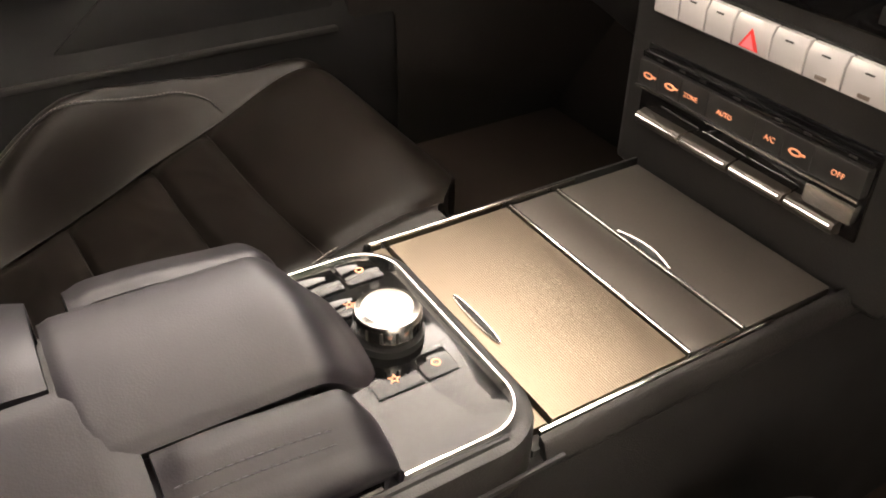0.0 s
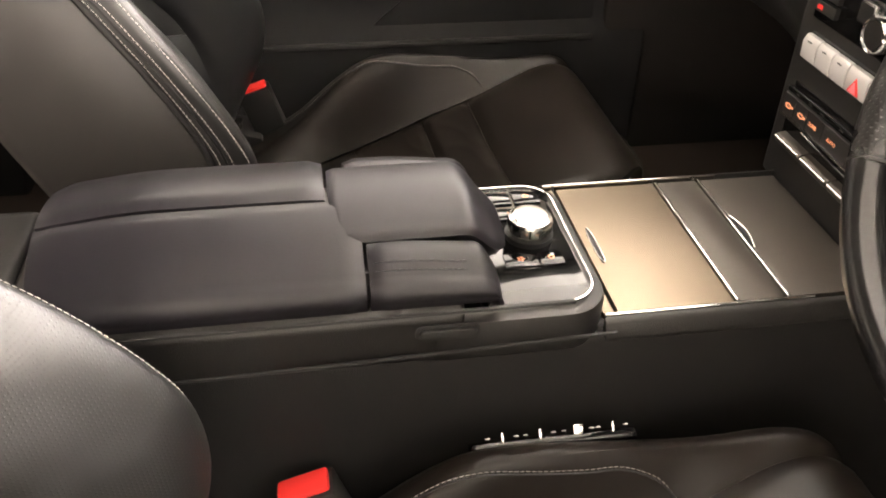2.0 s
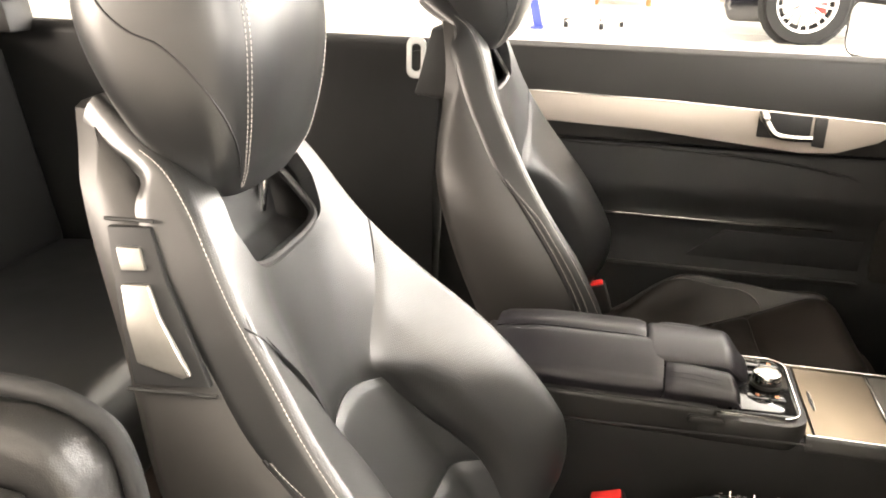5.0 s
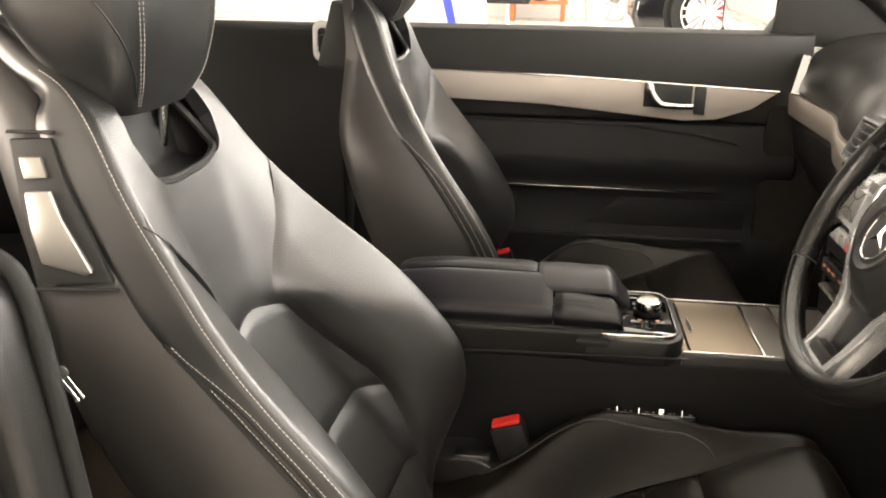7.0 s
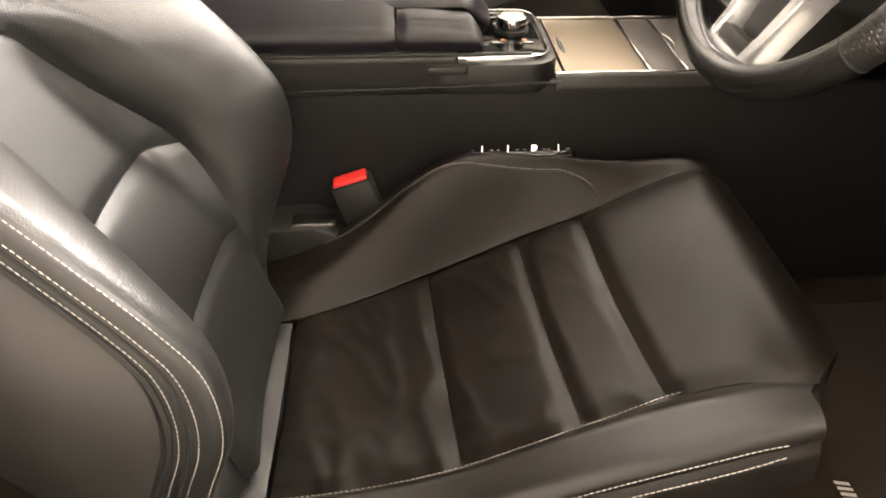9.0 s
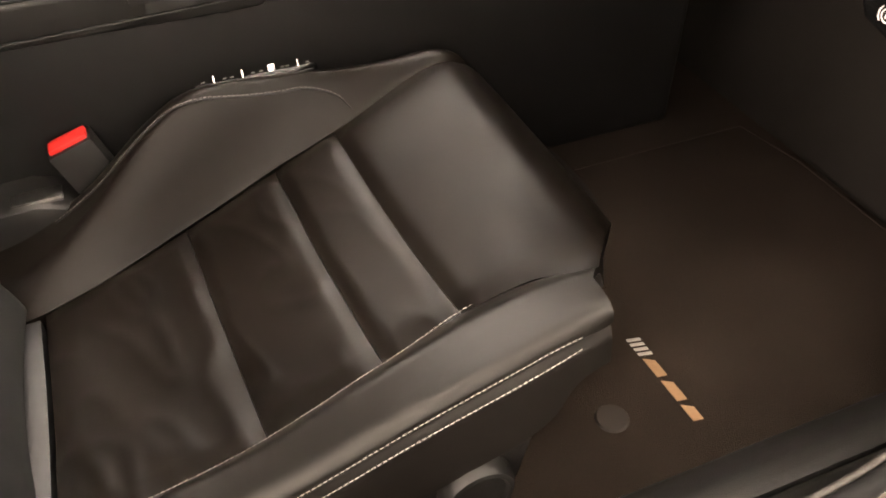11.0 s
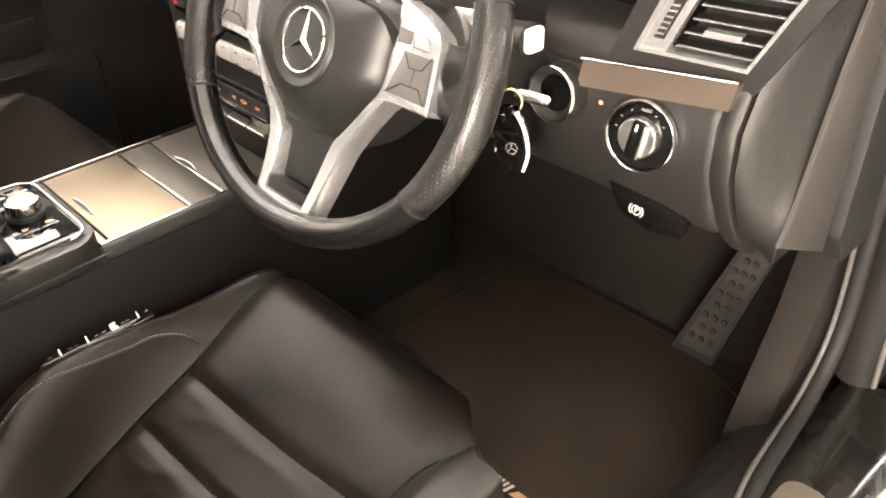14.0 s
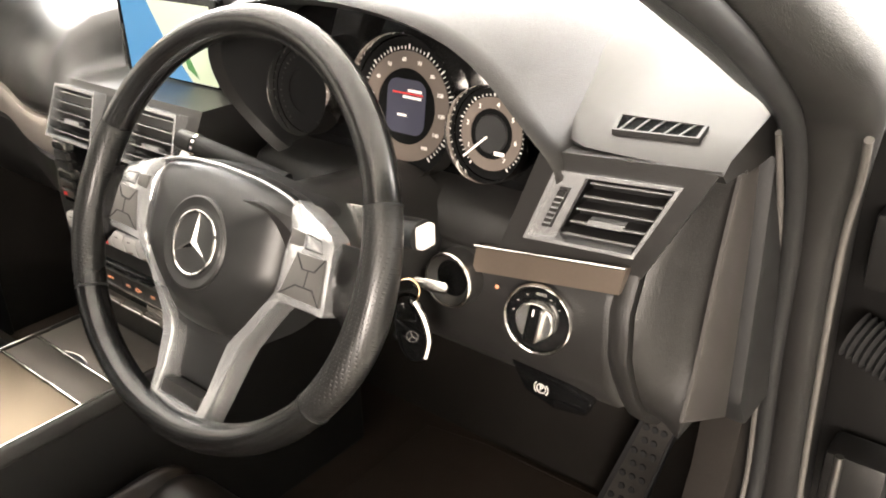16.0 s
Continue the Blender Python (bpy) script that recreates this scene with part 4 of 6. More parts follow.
    part("upper_panel", pad(upper, 40, 34, 0.004, 0.014, sides="B", flip=-1), LEATHER_PERF, seat, "perforated leather upper panel")
    for s in (1, -1):
        def wrap(z):
            return 0.046 + 0.012 * sm((z - 0.70) / 0.06) - 0.044 * sm((z - 0.91) / 0.07)

        def lower(u, v, s=s):
            z = mix(0.30, 1.01, v)
            x = mix(back_in(z), ip(W_BACK, z) + wrap(z), u)
            p = back_point(s * x, z)
            tip = sm((v - 0.88) / 0.12)
            return (p[0], p[1] - 0.010 * tip * tip, p[2] - 0.036 * tip * (2 * u - 1.0) ** 2)

        def past_edge(d, z, s=s):
            """A point on the bolster at d metres round its edge."""
            b = back_in(z)
            return Vector(lower((ip(W_BACK, z) - b + d) / (ip(W_BACK, z) - b + wrap(z)), (z - 0.30) / 0.71))

        def edge_share(v):
            z = mix(0.30, 1.01, v)
            b = back_in(z)
            return (ip(W_BACK, z) - b - 0.004) / (ip(W_BACK, z) - b + wrap(z))

        part("side_bolster", pad(lambda u, v: lower(u * edge_share(v), v), 34, 90, 0.005, 0.012, sides="L", flip=-s, fade=lambda u, v: 1 - sm((mix(0.30, 1.01, v) - 0.79) / 0.03) * (1 - sm((u - 0.7) / 0.1))), LEATHER_PERF, seat, "perforated leather bolster")
        part("bolster_wrap", pad(lambda u, v: lower(mix(edge_share(v), 1, u), v), 18, 90, 0.004, 0.008, sides="R", flip=-s), LEATHER, seat, "smooth leather bolster side")
        part("stitching", stitches([past_edge(0.0, mix(0.30, 0.975, k / 90)) + Vector((s * 0.0007, 0.0008, 0)) for k in range(91)], (s * 0.7, 0.7, 0)), THREAD, seat, "pale thread")
        for d in (0.016, 0.030):
            seam = [past_edge(mix(d, wrap(z) - 0.006 + (d - 0.03) * 0.5, sm((z - 0.68) / 0.055)), z) + Vector((s * 0.0010, 0, 0)) for z in [mix(0.30, 0.738, k / 60) for k in range(61)]]
            part("stitching", stitches(seam, (s, 0.2, 0)), THREAD, seat, "pale thread")
        seam = [past_edge(mix(0.023, wrap(z) - 0.007, sm((z - 0.68) / 0.055)), z) for z in [mix(0.30, 0.738, k / 60) for k in range(61)]]
        part("seam_groove", tube(seam, 0.0018, 6), BLACK, seat)
        rise = [back_point(s * ip([(0.785, 0.130), (0.81, 0.149), (0.835, 0.166)], z), z) for z in [mix(0.785, 0.835, k / 16) for k in range(17)]]
        part("seam_groove", tube([(p, q - 0.0002, r) for p, q, r in rise], 0.0010, 6), BLACK, seat)
    # hard shell behind
    secs = []
    for k in range(26):
        z = mix(0.29, 0.995, k / 25)
        w, y = ip(W_BACK, z), ip(Y_BACK, z)
        f = ip(Y_EDGE, z) - 0.034 - 0.012 * sm((z - 0.70) / 0.06)
        rear = y - 0.105 + (-0.018 if release else 0.027) * sm((z - 0.70) / 0.20)
        f = max(f, rear + 0.03)
        ww = w - 0.002
        if z > 0.93:
            ww *= 1 - 0.18 * ((z - 0.93) / 0.065) ** 2
        mid = y - 0.03 - 0.055 * sm((z - 0.79) / 0.04)
        secs.append([(CX - ww * 0.55, mid, z), (CX - ww + 0.01, f, z), (CX - ww, f - 0.012, z), (CX - ww * 0.985, rear + 0.02, z), (CX - ww * 0.9, rear - 0.004, z), (CX - ww * 0.5, rear - 0.018, z), (CX, rear - 0.022, z),
                     (CX + ww * 0.5, rear - 0.018, z), (CX + ww * 0.9, rear - 0.004, z), (CX + ww * 0.985, rear + 0.02, z), (CX + ww, f - 0.012, z), (CX + ww - 0.01, f, z), (CX + ww * 0.55, mid, z)])
    part("back_shell", loft(secs), SHELL, seat, "grey moulded seat back shell", 50)
    TILT_OUT = Matrix(((1, 0, -0.36, CX + 0.1755 + 0.36 * 0.83), (0, 1, 0, 0), (0, 0, 1, 0), (0, 0, 0, 1)))
    for s in (1, -1):
        edge = []
        for k in range(20):
            z = mix(0.36, 0.735, k / 19)
            edge.append((CX + s * (ip(W_BACK, z) - 0.0015), ip(Y_EDGE, z) - 0.0375 - 0.012 * sm((z - 0.70) / 0.06), z))
        part("shell_groove", tube(edge, 0.0035, 6), BLACK, seat)
        if s > 0 and release:
            tri = part("belt_release_panel", xf(prism([(0.010, 0.910), (0.052, 0.912), (0.070, 0.872), (0.122, 0.788), (0.050, 0.782), (0.028, 0.845)], "x", -0.004, 0.003, 0.002), TILT_OUT), BLACK, seat)
            part("release_lever", xf(prism([(0.031, 0.865), (0.057, 0.867), (0.070, 0.842), (0.104, 0.798), (0.098, 0.794), (0.053, 0.802), (0.040, 0.832)], "x", 0.002, 0.008, 0.003), TILT_OUT), DULL_SILVER, tri, "satin silver backrest release lever")
            part("lever_edge", xf(tube([(0.008, 0.058, 0.866), (0.008, 0.071, 0.842), (0.008, 0.104, 0.798)], 0.0016, 6), TILT_OUT), CHROME, tri)
            part("memory_switch", xf(prism([(0.023, 0.895), (0.045, 0.896), (0.053, 0.878), (0.030, 0.876)], "x", 0.002, 0.007, 0.0015), TILT_OUT), DULL_SILVER, tri)
            part("wing_split", xf(tube([(0.004, 0.008, 0.917), (0.004, 0.056, 0.918)], 0.0016, 6), TILT_OUT), BLACK, tri)
            part("wing_split", xf(tube([(0.004, 0.045, 0.779), (0.004, 0.13, 0.783)], 0.0016, 6), TILT_OUT), BLACK, tri)
    # tray under the head restraint
    LOW = Matrix.Translation((0, 0.005, -0.014))
    part("headrest_tray", xf(prism([(-0.03, 0.83), (0.092, 0.838), (0.096, 0.852), (0.055, 0.860), (0.036, 0.955), (-0.02, 0.955)], "x", CX - 0.104, CX + 0.104, 0.006), LOW), BLACK, seat)
    part("tray_lip", xf(tube(spline([(CX - 0.092, 0.058, 0.925), (CX - 0.092, 0.088, 0.892), (CX - 0.082, 0.108, 0.872), (CX - 0.05, 0.1115, 0.863), (CX, 0.1115, 0.861), (CX + 0.05, 0.1115, 0.863), (CX + 0.082, 0.108, 0.872), (CX + 0.092, 0.088, 0.892), (CX + 0.092, 0.058, 0.925)], 8), 0.005, 8), LOW), PLASTIC, seat)
    # head restraint
    secs = []
    for k in range(25):
        q = k / 24
        z = mix(0.925, 1.19, q)
        hw = ip([(0.925, 0.075), (0.94, 0.092), (0.97, 0.108), (1.03, 0.122), (1.10, 0.125), (1.15, 0.115), (1.18, 0.085), (1.19, 0.05)], z)
        y1 = ip([(0.925, 0.085), (0.96, 0.106), (1.03, 0.124), (1.10, 0.126), (1.16, 0.10), (1.19, 0.06)], z)
        y0 = ip([(0.925, 0.035), (0.96, 0.0), (1.03, -0.045), (1.10, -0.065), (1.16, -0.04), (1.19, 0.0)], z)
        cy, hd = (y0 + y1) / 2, (y1 - y0) / 2
        sec = []
        for j in range(40):
            a = 2 * math.pi * j / 40
            c, s_ = math.cos(a), math.sin(a)
            e = 0.62
            sec.append((CX + hw * math.copysign(abs(c) ** e, c), cy + hd * math.copysign(abs(s_) ** e, s_), z))
        secs.append(sec)
    HEAD = Matrix.Translation((0, 0.014, -0.004))
    head = part("headrest", xf(loft(secs), HEAD), LEATHER, seat, "padded black leather head restraint")
    for s in (1, -1):
        for d in (0.0, 0.007):
            line = []
            for k in range(60):
                z = mix(0.935, 1.175, k / 59)
                hw = ip([(0.925, 0.075), (0.94, 0.092), (0.97, 0.108), (1.03, 0.122), (1.10, 0.125), (1.15, 0.115), (1.18, 0.085), (1.19, 0.05)], z)
                y1 = ip([(0.925, 0.085), (0.96, 0.106), (1.03, 0.124), (1.10, 0.126), (1.16, 0.10), (1.19, 0.06)], z)
                y0 = ip([(0.925, 0.035), (0.96, 0.0), (1.03, -0.045), (1.10, -0.065), (1.16, -0.04), (1.19, 0.0)], z)
                a = radians(50) + d * 8
                line.append((CX + s * (hw * math.cos(a) ** 0.62 + 0.0006), (y0 + y1) / 2 + (y1 - y0) / 2 * math.sin(a) ** 0.62 + 0.0006, z))
            part("stitching", xf(stitches(line, (s * 0.7, 0.7, 0)), HEAD), THREAD, head, "pale thread")
        line = []
        for k in range(40):
            z, a = mix(0.945, 1.17, k / 39), radians(mix(46, -28, sm(k / 39)))
            hw = ip([(0.925, 0.075), (0.94, 0.092), (0.97, 0.108), (1.03, 0.122), (1.10, 0.125), (1.15, 0.115), (1.18, 0.085), (1.19, 0.05)], z)
            y1 = ip([(0.925, 0.085), (0.96, 0.106), (1.03, 0.124), (1.10, 0.126), (1.16, 0.10), (1.19, 0.06)], z)
            y0 = ip([(0.925, 0.035), (0.96, 0.0), (1.03, -0.045), (1.10, -0.065), (1.16, -0.04), (1.19, 0.0)], z)
            line.append((CX + s * hw * math.cos(a) ** 0.62, (y0 + y1) / 2 + (y1 - y0) / 2 * math.copysign(abs(math.sin(a)) ** 0.62, a), z))
        part("side_seam", xf(tube(line, 0.0012, 6), HEAD), BLACK, head)
    for dx in (-0.07, 0.07):
        part("headrest_post", tube([(CX + dx, 0.055, 0.86), (CX + dx, 0.065, 0.95)], 0.006, 12), CHROME, seat, "chrome post")
    return seat


build_seat("driver_seat", "black leather sports seat with pale stitching", 0.0, 0.0, True)
build_seat("passenger_seat", "black leather passenger seat in shade beyond the console", -0.815, 10.0, False)


def build_buckle(x, y, z, lean):
    b = thing("seat_belt_buckle", (x, y, z - 0.12), "black seat belt buckle with a red release button", "belt buckle", "belt buckles")
    m = Matrix.Translation((x, y, z)) @ pose(0, 0, 0, lean, 0, 0)
    part("housing", xf(box(-0.016, 0.016, -0.026, 0.026, -0.11, -0.004, 0.006), m), PLASTIC, b)
    part("release_button", xf(box(-0.011, 0.011, -0.022, 0.022, -0.012, 0.001, 0.003), m), RED, b, "red release button")
    part("slot", xf(box(-0.0142, -0.0115, -0.02, 0.02, -0.01, -0.0028, 0.0005), m), BLACK, b)
    part("stalk", xf(box(-0.008, 0.008, -0.02, 0.02, -0.22, -0.11, 0.004), m), PLASTIC, b)
    part("buckle_base", prism([(y - 0.13, z - 0.085), (y - 0.115, z - 0.058), (y - 0.05, z - 0.055), (y + 0.01, z - 0.075), (y + 0.01, z - 0.12), (y - 0.13, z - 0.12)], "x", x - 0.035, x + 0.035, 0.006), PLASTIC, b)
    part("base_slide", box(x + 0.002, x + 0.026, y - 0.075, y - 0.02, z - 0.060, z - 0.052, 0.003), SATIN, b)
    return b


build_buckle(0.150, 0.474, 0.407, 18)
build_buckle(-0.640, 0.415, 0.405, 18)

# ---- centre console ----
# dash plastic darkened and dulled to give the console's side its shade
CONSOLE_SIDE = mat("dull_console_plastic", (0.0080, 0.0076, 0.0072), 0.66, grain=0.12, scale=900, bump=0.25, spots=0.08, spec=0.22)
con = thing("centre_console", (0.0, 0.65, 0.2), "dark centre console with an aluminium cover and padded armrest", "console")
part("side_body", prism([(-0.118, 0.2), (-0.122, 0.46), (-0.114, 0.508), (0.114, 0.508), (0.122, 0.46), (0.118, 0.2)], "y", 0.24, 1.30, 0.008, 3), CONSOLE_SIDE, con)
part("rear_end", prism([(-0.075, 0.30), (-0.078, 0.545), (-0.06, 0.56), (0.10, 0.56), (0.118, 0.545), (0.112, 0.30)], "y", 0.165, 0.262, 0.02, 3), PLASTIC, con)
part("rear_chrome", tube(spline([(0.10, 0.18, 0.545), (0.06, 0.17, 0.564), (0.0, 0.17, 0.566)], 6), 0.003, 8), CHROME, con)
# upper housing round armrest and controller
part("armrest_base", prism([(-0.078, 0.50), (-0.080, 0.548), (-0.072, 0.556), (0.112, 0.556), (0.120, 0.548), (0.117, 0.50)], "y", 0.262, 0.612, 0.006, 3), PLASTIC, con)
part("base_groove", tube([(0.1195, 0.27, 0.553), (0.1195, 0.70, 0.553)], 0.0022, 6), BLACK, con)
part("lower_groove", tube([(0.1225, 0.26, 0.507), (0.1225, 0.45, 0.510), (0.120, 0.74, 0.516)], 0.0018, 6), BLACK, con)
latch = part("latch_recess", xf(prism(rounded(0.052, 0.015, 0.006), "z", 0, 0.002, 0.0006), facing((0.1192, 0.598, 0.5345), (1, 0, 0))), BLACK, con)
part("latch_button", xf(prism(rounded(0.046, 0.010, 0.004), "z", 0, 0.005, 0.0015), facing((0.1200, 0.598, 0.534), (1, 0, 0))), PLASTIC, latch)


def arm_top(x, y):
    t = x - 0.028
    z = 0.616 - (5.2 if t > 0 else 3.0) * t * t
    z -= 0.010 * sm((0.38 - y) / 0.12) + 0.006 * sm((y - 0.56) / 0.08)
    return z


def padded_side(sx, x0, x1, y0, y1, front=0.0):
    """From an inner seam over the crown and down the side to the base."""
    def fn(u, v):
        y = mix(y0, y1, v)
        drop = front * sm((v - 0.80) / 0.20)
        if u < 0.6:
            x = mix(x0, x1, u / 0.6)
            return (x, y, arm_top(x, y) - drop * 0.55)
        q = (u - 0.6) / 0.4
        z1 = arm_top(x1, y) - drop * 0.55
        return (x1 + sx * 0.010 * math.sin(min(q * 1.6, 1) * 1.57), y, mix(z1, 0.556, q**1.3))
    return fn


INDIGO = mat("black_leather_cool", (0.0125, 0.0112, 0.0140), 0.42, grain=0.18, scale=900, bump=0.05, spots=0.22, spec=0.36)
part("lid_half", pad(padded_side(1, 0.041, 0.108, 0.288, 0.536), 30, 40, 0.0035, 0.007, thick=0.01), INDIGO, con, "padded black leather armrest lid")
part("lid_half", pad(padded_side(-1, 0.037, -0.072, 0.288, 0.510), 34, 40, 0.0035, 0.007, thick=0.01, flip=-1), INDIGO, con, "padded black leather armrest lid")


def front_block(sx, x0, x1, y0, y1):
    f = padded_side(sx, x0, x1, y0, y1)
    def fn(u, v):
        p = Vector(f(u, min(v / 0.72, 1)))
        if v > 0.72:
            q = (v - 0.72) / 0.28
            p.y += 0.022 * math.sin(q * 1.57)
            p.z = mix(p.z, 0.552, 1 - math.cos(q * 1.57))
        return p
    return fn


part("front_block", pad(front_block(1, 0.083, 0.108, 0.539, 0.622), 30, 30, 0.0035, 0.007, thick=0.008), INDIGO, con, "padded leather front block")
part("front_block", pad(front_block(-1, -0.025, -0.068, 0.529, 0.625), 30, 30, 0.0035, 0.007, thick=0.008, flip=-1), INDIGO, con, "padded leather front block")


def nose(u, v):
    y = mix(0.513, 0.656, v)
    x = mix(-0.020, 0.082, u)
    q = max(v - 0.72, 0) / 0.28
    x = 0.031 + (x - 0.031) * (1 - 0.34 * q**2.6)
    z = arm_top(x, 0.52) + 0.0015 * math.sin(math.pi * u) ** 0.5 - 0.001
    z -= 0.034 * sm((v - 0.70) / 0.30) ** 1.5
    return (x, y, z)


part("thumb_rest", pad(nose, 44, 50, 0.0026, 0.0034, thick=0.020), INDIGO, con, "raised leather palm rest")
part("block_core", box(-0.045, 0.100, 0.53, 0.632, 0.540, 0.583, 0.01), INDIGO, con)
SEAM = mat("grey_violet_thread", (0.05, 0.046, 0.058), 0.5, grain=0.1)
for d in (0.099, 0.1045):
    part("stitching", stitches([(d, mix(0.545, 0.616, k / 20), arm_top(d, mix(0.545, 0.616, k / 20)) + 0.0012) for k in range(21)], (0.4, 0, 1), 0.0045, 0.0036, 0.0005), SEAM, con)

# controller panel
PZ = 0.542
part("gloss_panel", prism(rounded(0.176, 0.150, 0.024, 6, 0.019, 0.650), "z", 0.525, PZ, 0.001), GLOSS, con, "glossy black controller panel")
part("chrome_frame", ring(rounded(0.1806, 0.1546, 0.0288, 8, 0.019, 0.650), rounded(0.1764, 0.1504, 0.0267, 8, 0.019, 0.650), Matrix.Translation((0, 0, 0.535)), 0.0105, 0.001), CHROME, con, "chrome frame")
part("frame_collar", prism(rounded(0.203, 0.176, 0.038, 8, 0.018, 0.649), "z", 0.500, 0.5395, 0.006), PLASTIC, con)
knob = part("controller_knob", lathe([(0.0, 0.019), (0.0150, 0.019), (0.0162, 0.0182), (0.0192, 0.017), (0.0205, 0.014), (0.0205, 0.006), (0.019, 0.003), (0.0178, 0.0)], Matrix.Translation((0.010, 0.690, PZ + 0.004)), 48), SATIN, con, "silver turn-and-press controller knob")
part("knob_cap", lathe([(0.0, 0.0013), (0.011, 0.0009), (0.0148, 0.0)], Matrix.Translation((0.010, 0.690, PZ + 0.0232)), 40), mat("spun_silver", (0.46, 0.43, 0.385), 0.36, metal=1.0, grain=0.04), knob)
part("knob_foot", lathe([(0.022, 0.0), (0.022, 0.005), (0.0, 0.005)], Matrix.Translation((0.010, 0.690, PZ)), 40), BLACK, knob)
for k in range(14):
    a = 2 * math.pi * k / 14
    part("notch", xf(box(-0.0009, 0.0009, 0.0199, 0.0208, 0.006, 0.014, 0.0003, 1), Matrix.Translation((0.010, 0.690, PZ + 0.004)) @ pose(0, 0, 0, 0, 0, math.degrees(a))), PLASTIC, knob)


def star(r, q=0.42, n=5):
    return [((r if k % 2 == 0 else r * q) * math.sin(math.pi * k / n), (r if k % 2 == 0 else r * q) * math.cos(math.pi * k / n)) for k in range(2 * n)]


for x0, x1, y0, y1, icon in ((0.036, 0.056, 0.660, 0.689, "star"), (0.036, 0.056, 0.691, 0.712, "ring"), (-0.034, -0.016, 0.668, 0.695, "star"), (-0.066, -0.042, 0.690, 0.715, "ring"), (-0.066, -0.042, 0.655, 0.687, "")):
    b = part("console_button", box(x0, x1, y0, y1, PZ - 0.002, PZ + 0.0012, 0.0006), GLOSS, con)
    if icon:
        o = star(0.004) if icon == "star" else [(0.003 * math.cos(a), 0.003 * math.sin(a)) for a in [2 * math.pi * j / 12 for j in range(12)]]
        i = [(p * 0.6, q * 0.6) for p, q in o]
        part("icon", ring(o, i, Matrix.Translation(((x0 + x1) / 2, (y0 + y1) / 2, PZ + 0.0013)), 0.0003), ICON, b)

# aluminium cover
part("cover_recess", box(-0.108, 0.108, 0.728, 1.0, 0.500, 0.513, 0.001), BLACK, con)
part("roller_cover", box(-0.0985, 0.0985, 0.748, 0.853, 0.510, 0.5195, 0.0012), ALU, con, "finely ribbed aluminium cover")
part("rear_cover_strip", box(-0.0985, 0.0985, 0.735, 0.7445, 0.510, 0.519, 0.001), ALU, con)
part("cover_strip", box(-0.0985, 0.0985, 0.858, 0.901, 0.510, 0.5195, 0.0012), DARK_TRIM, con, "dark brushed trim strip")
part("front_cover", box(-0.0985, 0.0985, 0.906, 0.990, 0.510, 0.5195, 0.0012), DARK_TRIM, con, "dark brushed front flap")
part("chrome_line", box(-0.0985, 0.0985, 0.8545, 0.8575, 0.512, 0.5212, 0.0008), CHROME, con)
part("chrome_line", box(-0.0985, 0.0985, 0.9020, 0.9048, 0.512, 0.5212, 0.0008), CHROME, con)
arc = [(-0.028 + 0.056 * k / 16, 0.906 + 0.0058 * math.sin(math.pi * k / 16)) for k in range(17)]
dip = part("grip_hollow", prism(arc + [(0.028, 0.9052), (-0.028, 0.9052)], "z", 0.5185, 0.5203, 0), BLACK, con)
part("finger_grip", tube([(p, q, 0.5205) for p, q in arc], 0.0013, 8), SATIN, dip, "silver finger grip")
slot = part("cover_grip", xf(prism([(0.028 * math.cos(a), 0.0028 * math.sin(a)) for a in [2 * math.pi * j / 24 for j in range(24)]], "z", 0, 0.0012, 0.0004), Matrix.Translation((0.003, 0.758, 0.5195))), BLACK, con)
part("grip_rim", tube([(0.003 + 0.0275 * math.cos(a), 0.758 + 0.0028 * math.sin(a), 0.5205) for a in [2 * math.pi * j / 32 for j in range(32)]], 0.0006, 6, True), SATIN, slot)
for s in (1, -1):
    part("edge_trim", box(s * 0.1035 - 0.0012, s * 0.1035 + 0.0012, 0.735, 0.925, 0.510, 0.5225, 0.0006), CHROME, con)
    part("cover_rim", prism([(s * 0.105, 0.50), (s * 0.105, 0.5215), (s * 0.1105, 0.519), (s * 0.115, 0.507), (s * 0.115, 0.50)], "y", 0.733, 1.02, 0.002), SOFT, con)

# ---- dashboard ----
dash = thing("dashboard", (0.0, 1.3, 0.5), "dark grey soft dashboard with silver vents", "dashboard")
DASH_TOP = mat("dash_top_vinyl", (0.0150, 0.0145, 0.0138), 0.33, grain=0.1, scale=900, spots=0.06, spec=0.6)


def forward(x):
    """How far the fascia comes towards the seats near the middle."""
    return -0.064 * sm((x + 0.46) / 0.32)


def fascia(x0, x1, profile, n=60):
    return loft([[(x, y + forward(x) * (1 if y < 1.2 else 0), mix(z, min(z, 0.856), sm((x + 0.135) / 0.05) if y < 1.3 else 0)) for y, z in profile] for x in [mix(x0, x1, k / n) for k in range(n + 1)]])


part("passenger_pad", fascia(-0.745, 0.195, [(1.70, 0.955), (1.35, 0.945), (1.21, 0.930), (1.16, 0.918), (1.125, 0.902), (1.102, 0.882), (1.085, 0.858), (1.072, 0.830), (1.066, 0.806), (1.069, 0.800), (1.09, 0.796), (1.7, 0.79)]), DASH_TOP, dash, "", 60)
part("passenger_lower", fascia(-0.745, -0.112, [(1.085, 0.740), (1.075, 0.730), (1.09, 0.66), (1.16, 0.56), (1.30, 0.50), (1.6, 0.50), (1.6, 0.79), (1.19, 0.79), (1.09, 0.79)]), PLASTIC, dash, "", 50)
part("trim_strip", bevelled(fascia(-0.735, -0.112, [(1.064, 0.797), (1.060, 0.790), (1.064, 0.750), (1.070, 0.743), (1.10, 0.743), (1.10, 0.797)]), 0.0015), ALU_DOOR, dash, "brushed aluminium trim strip", 50)
far_parts = set(dash.children)
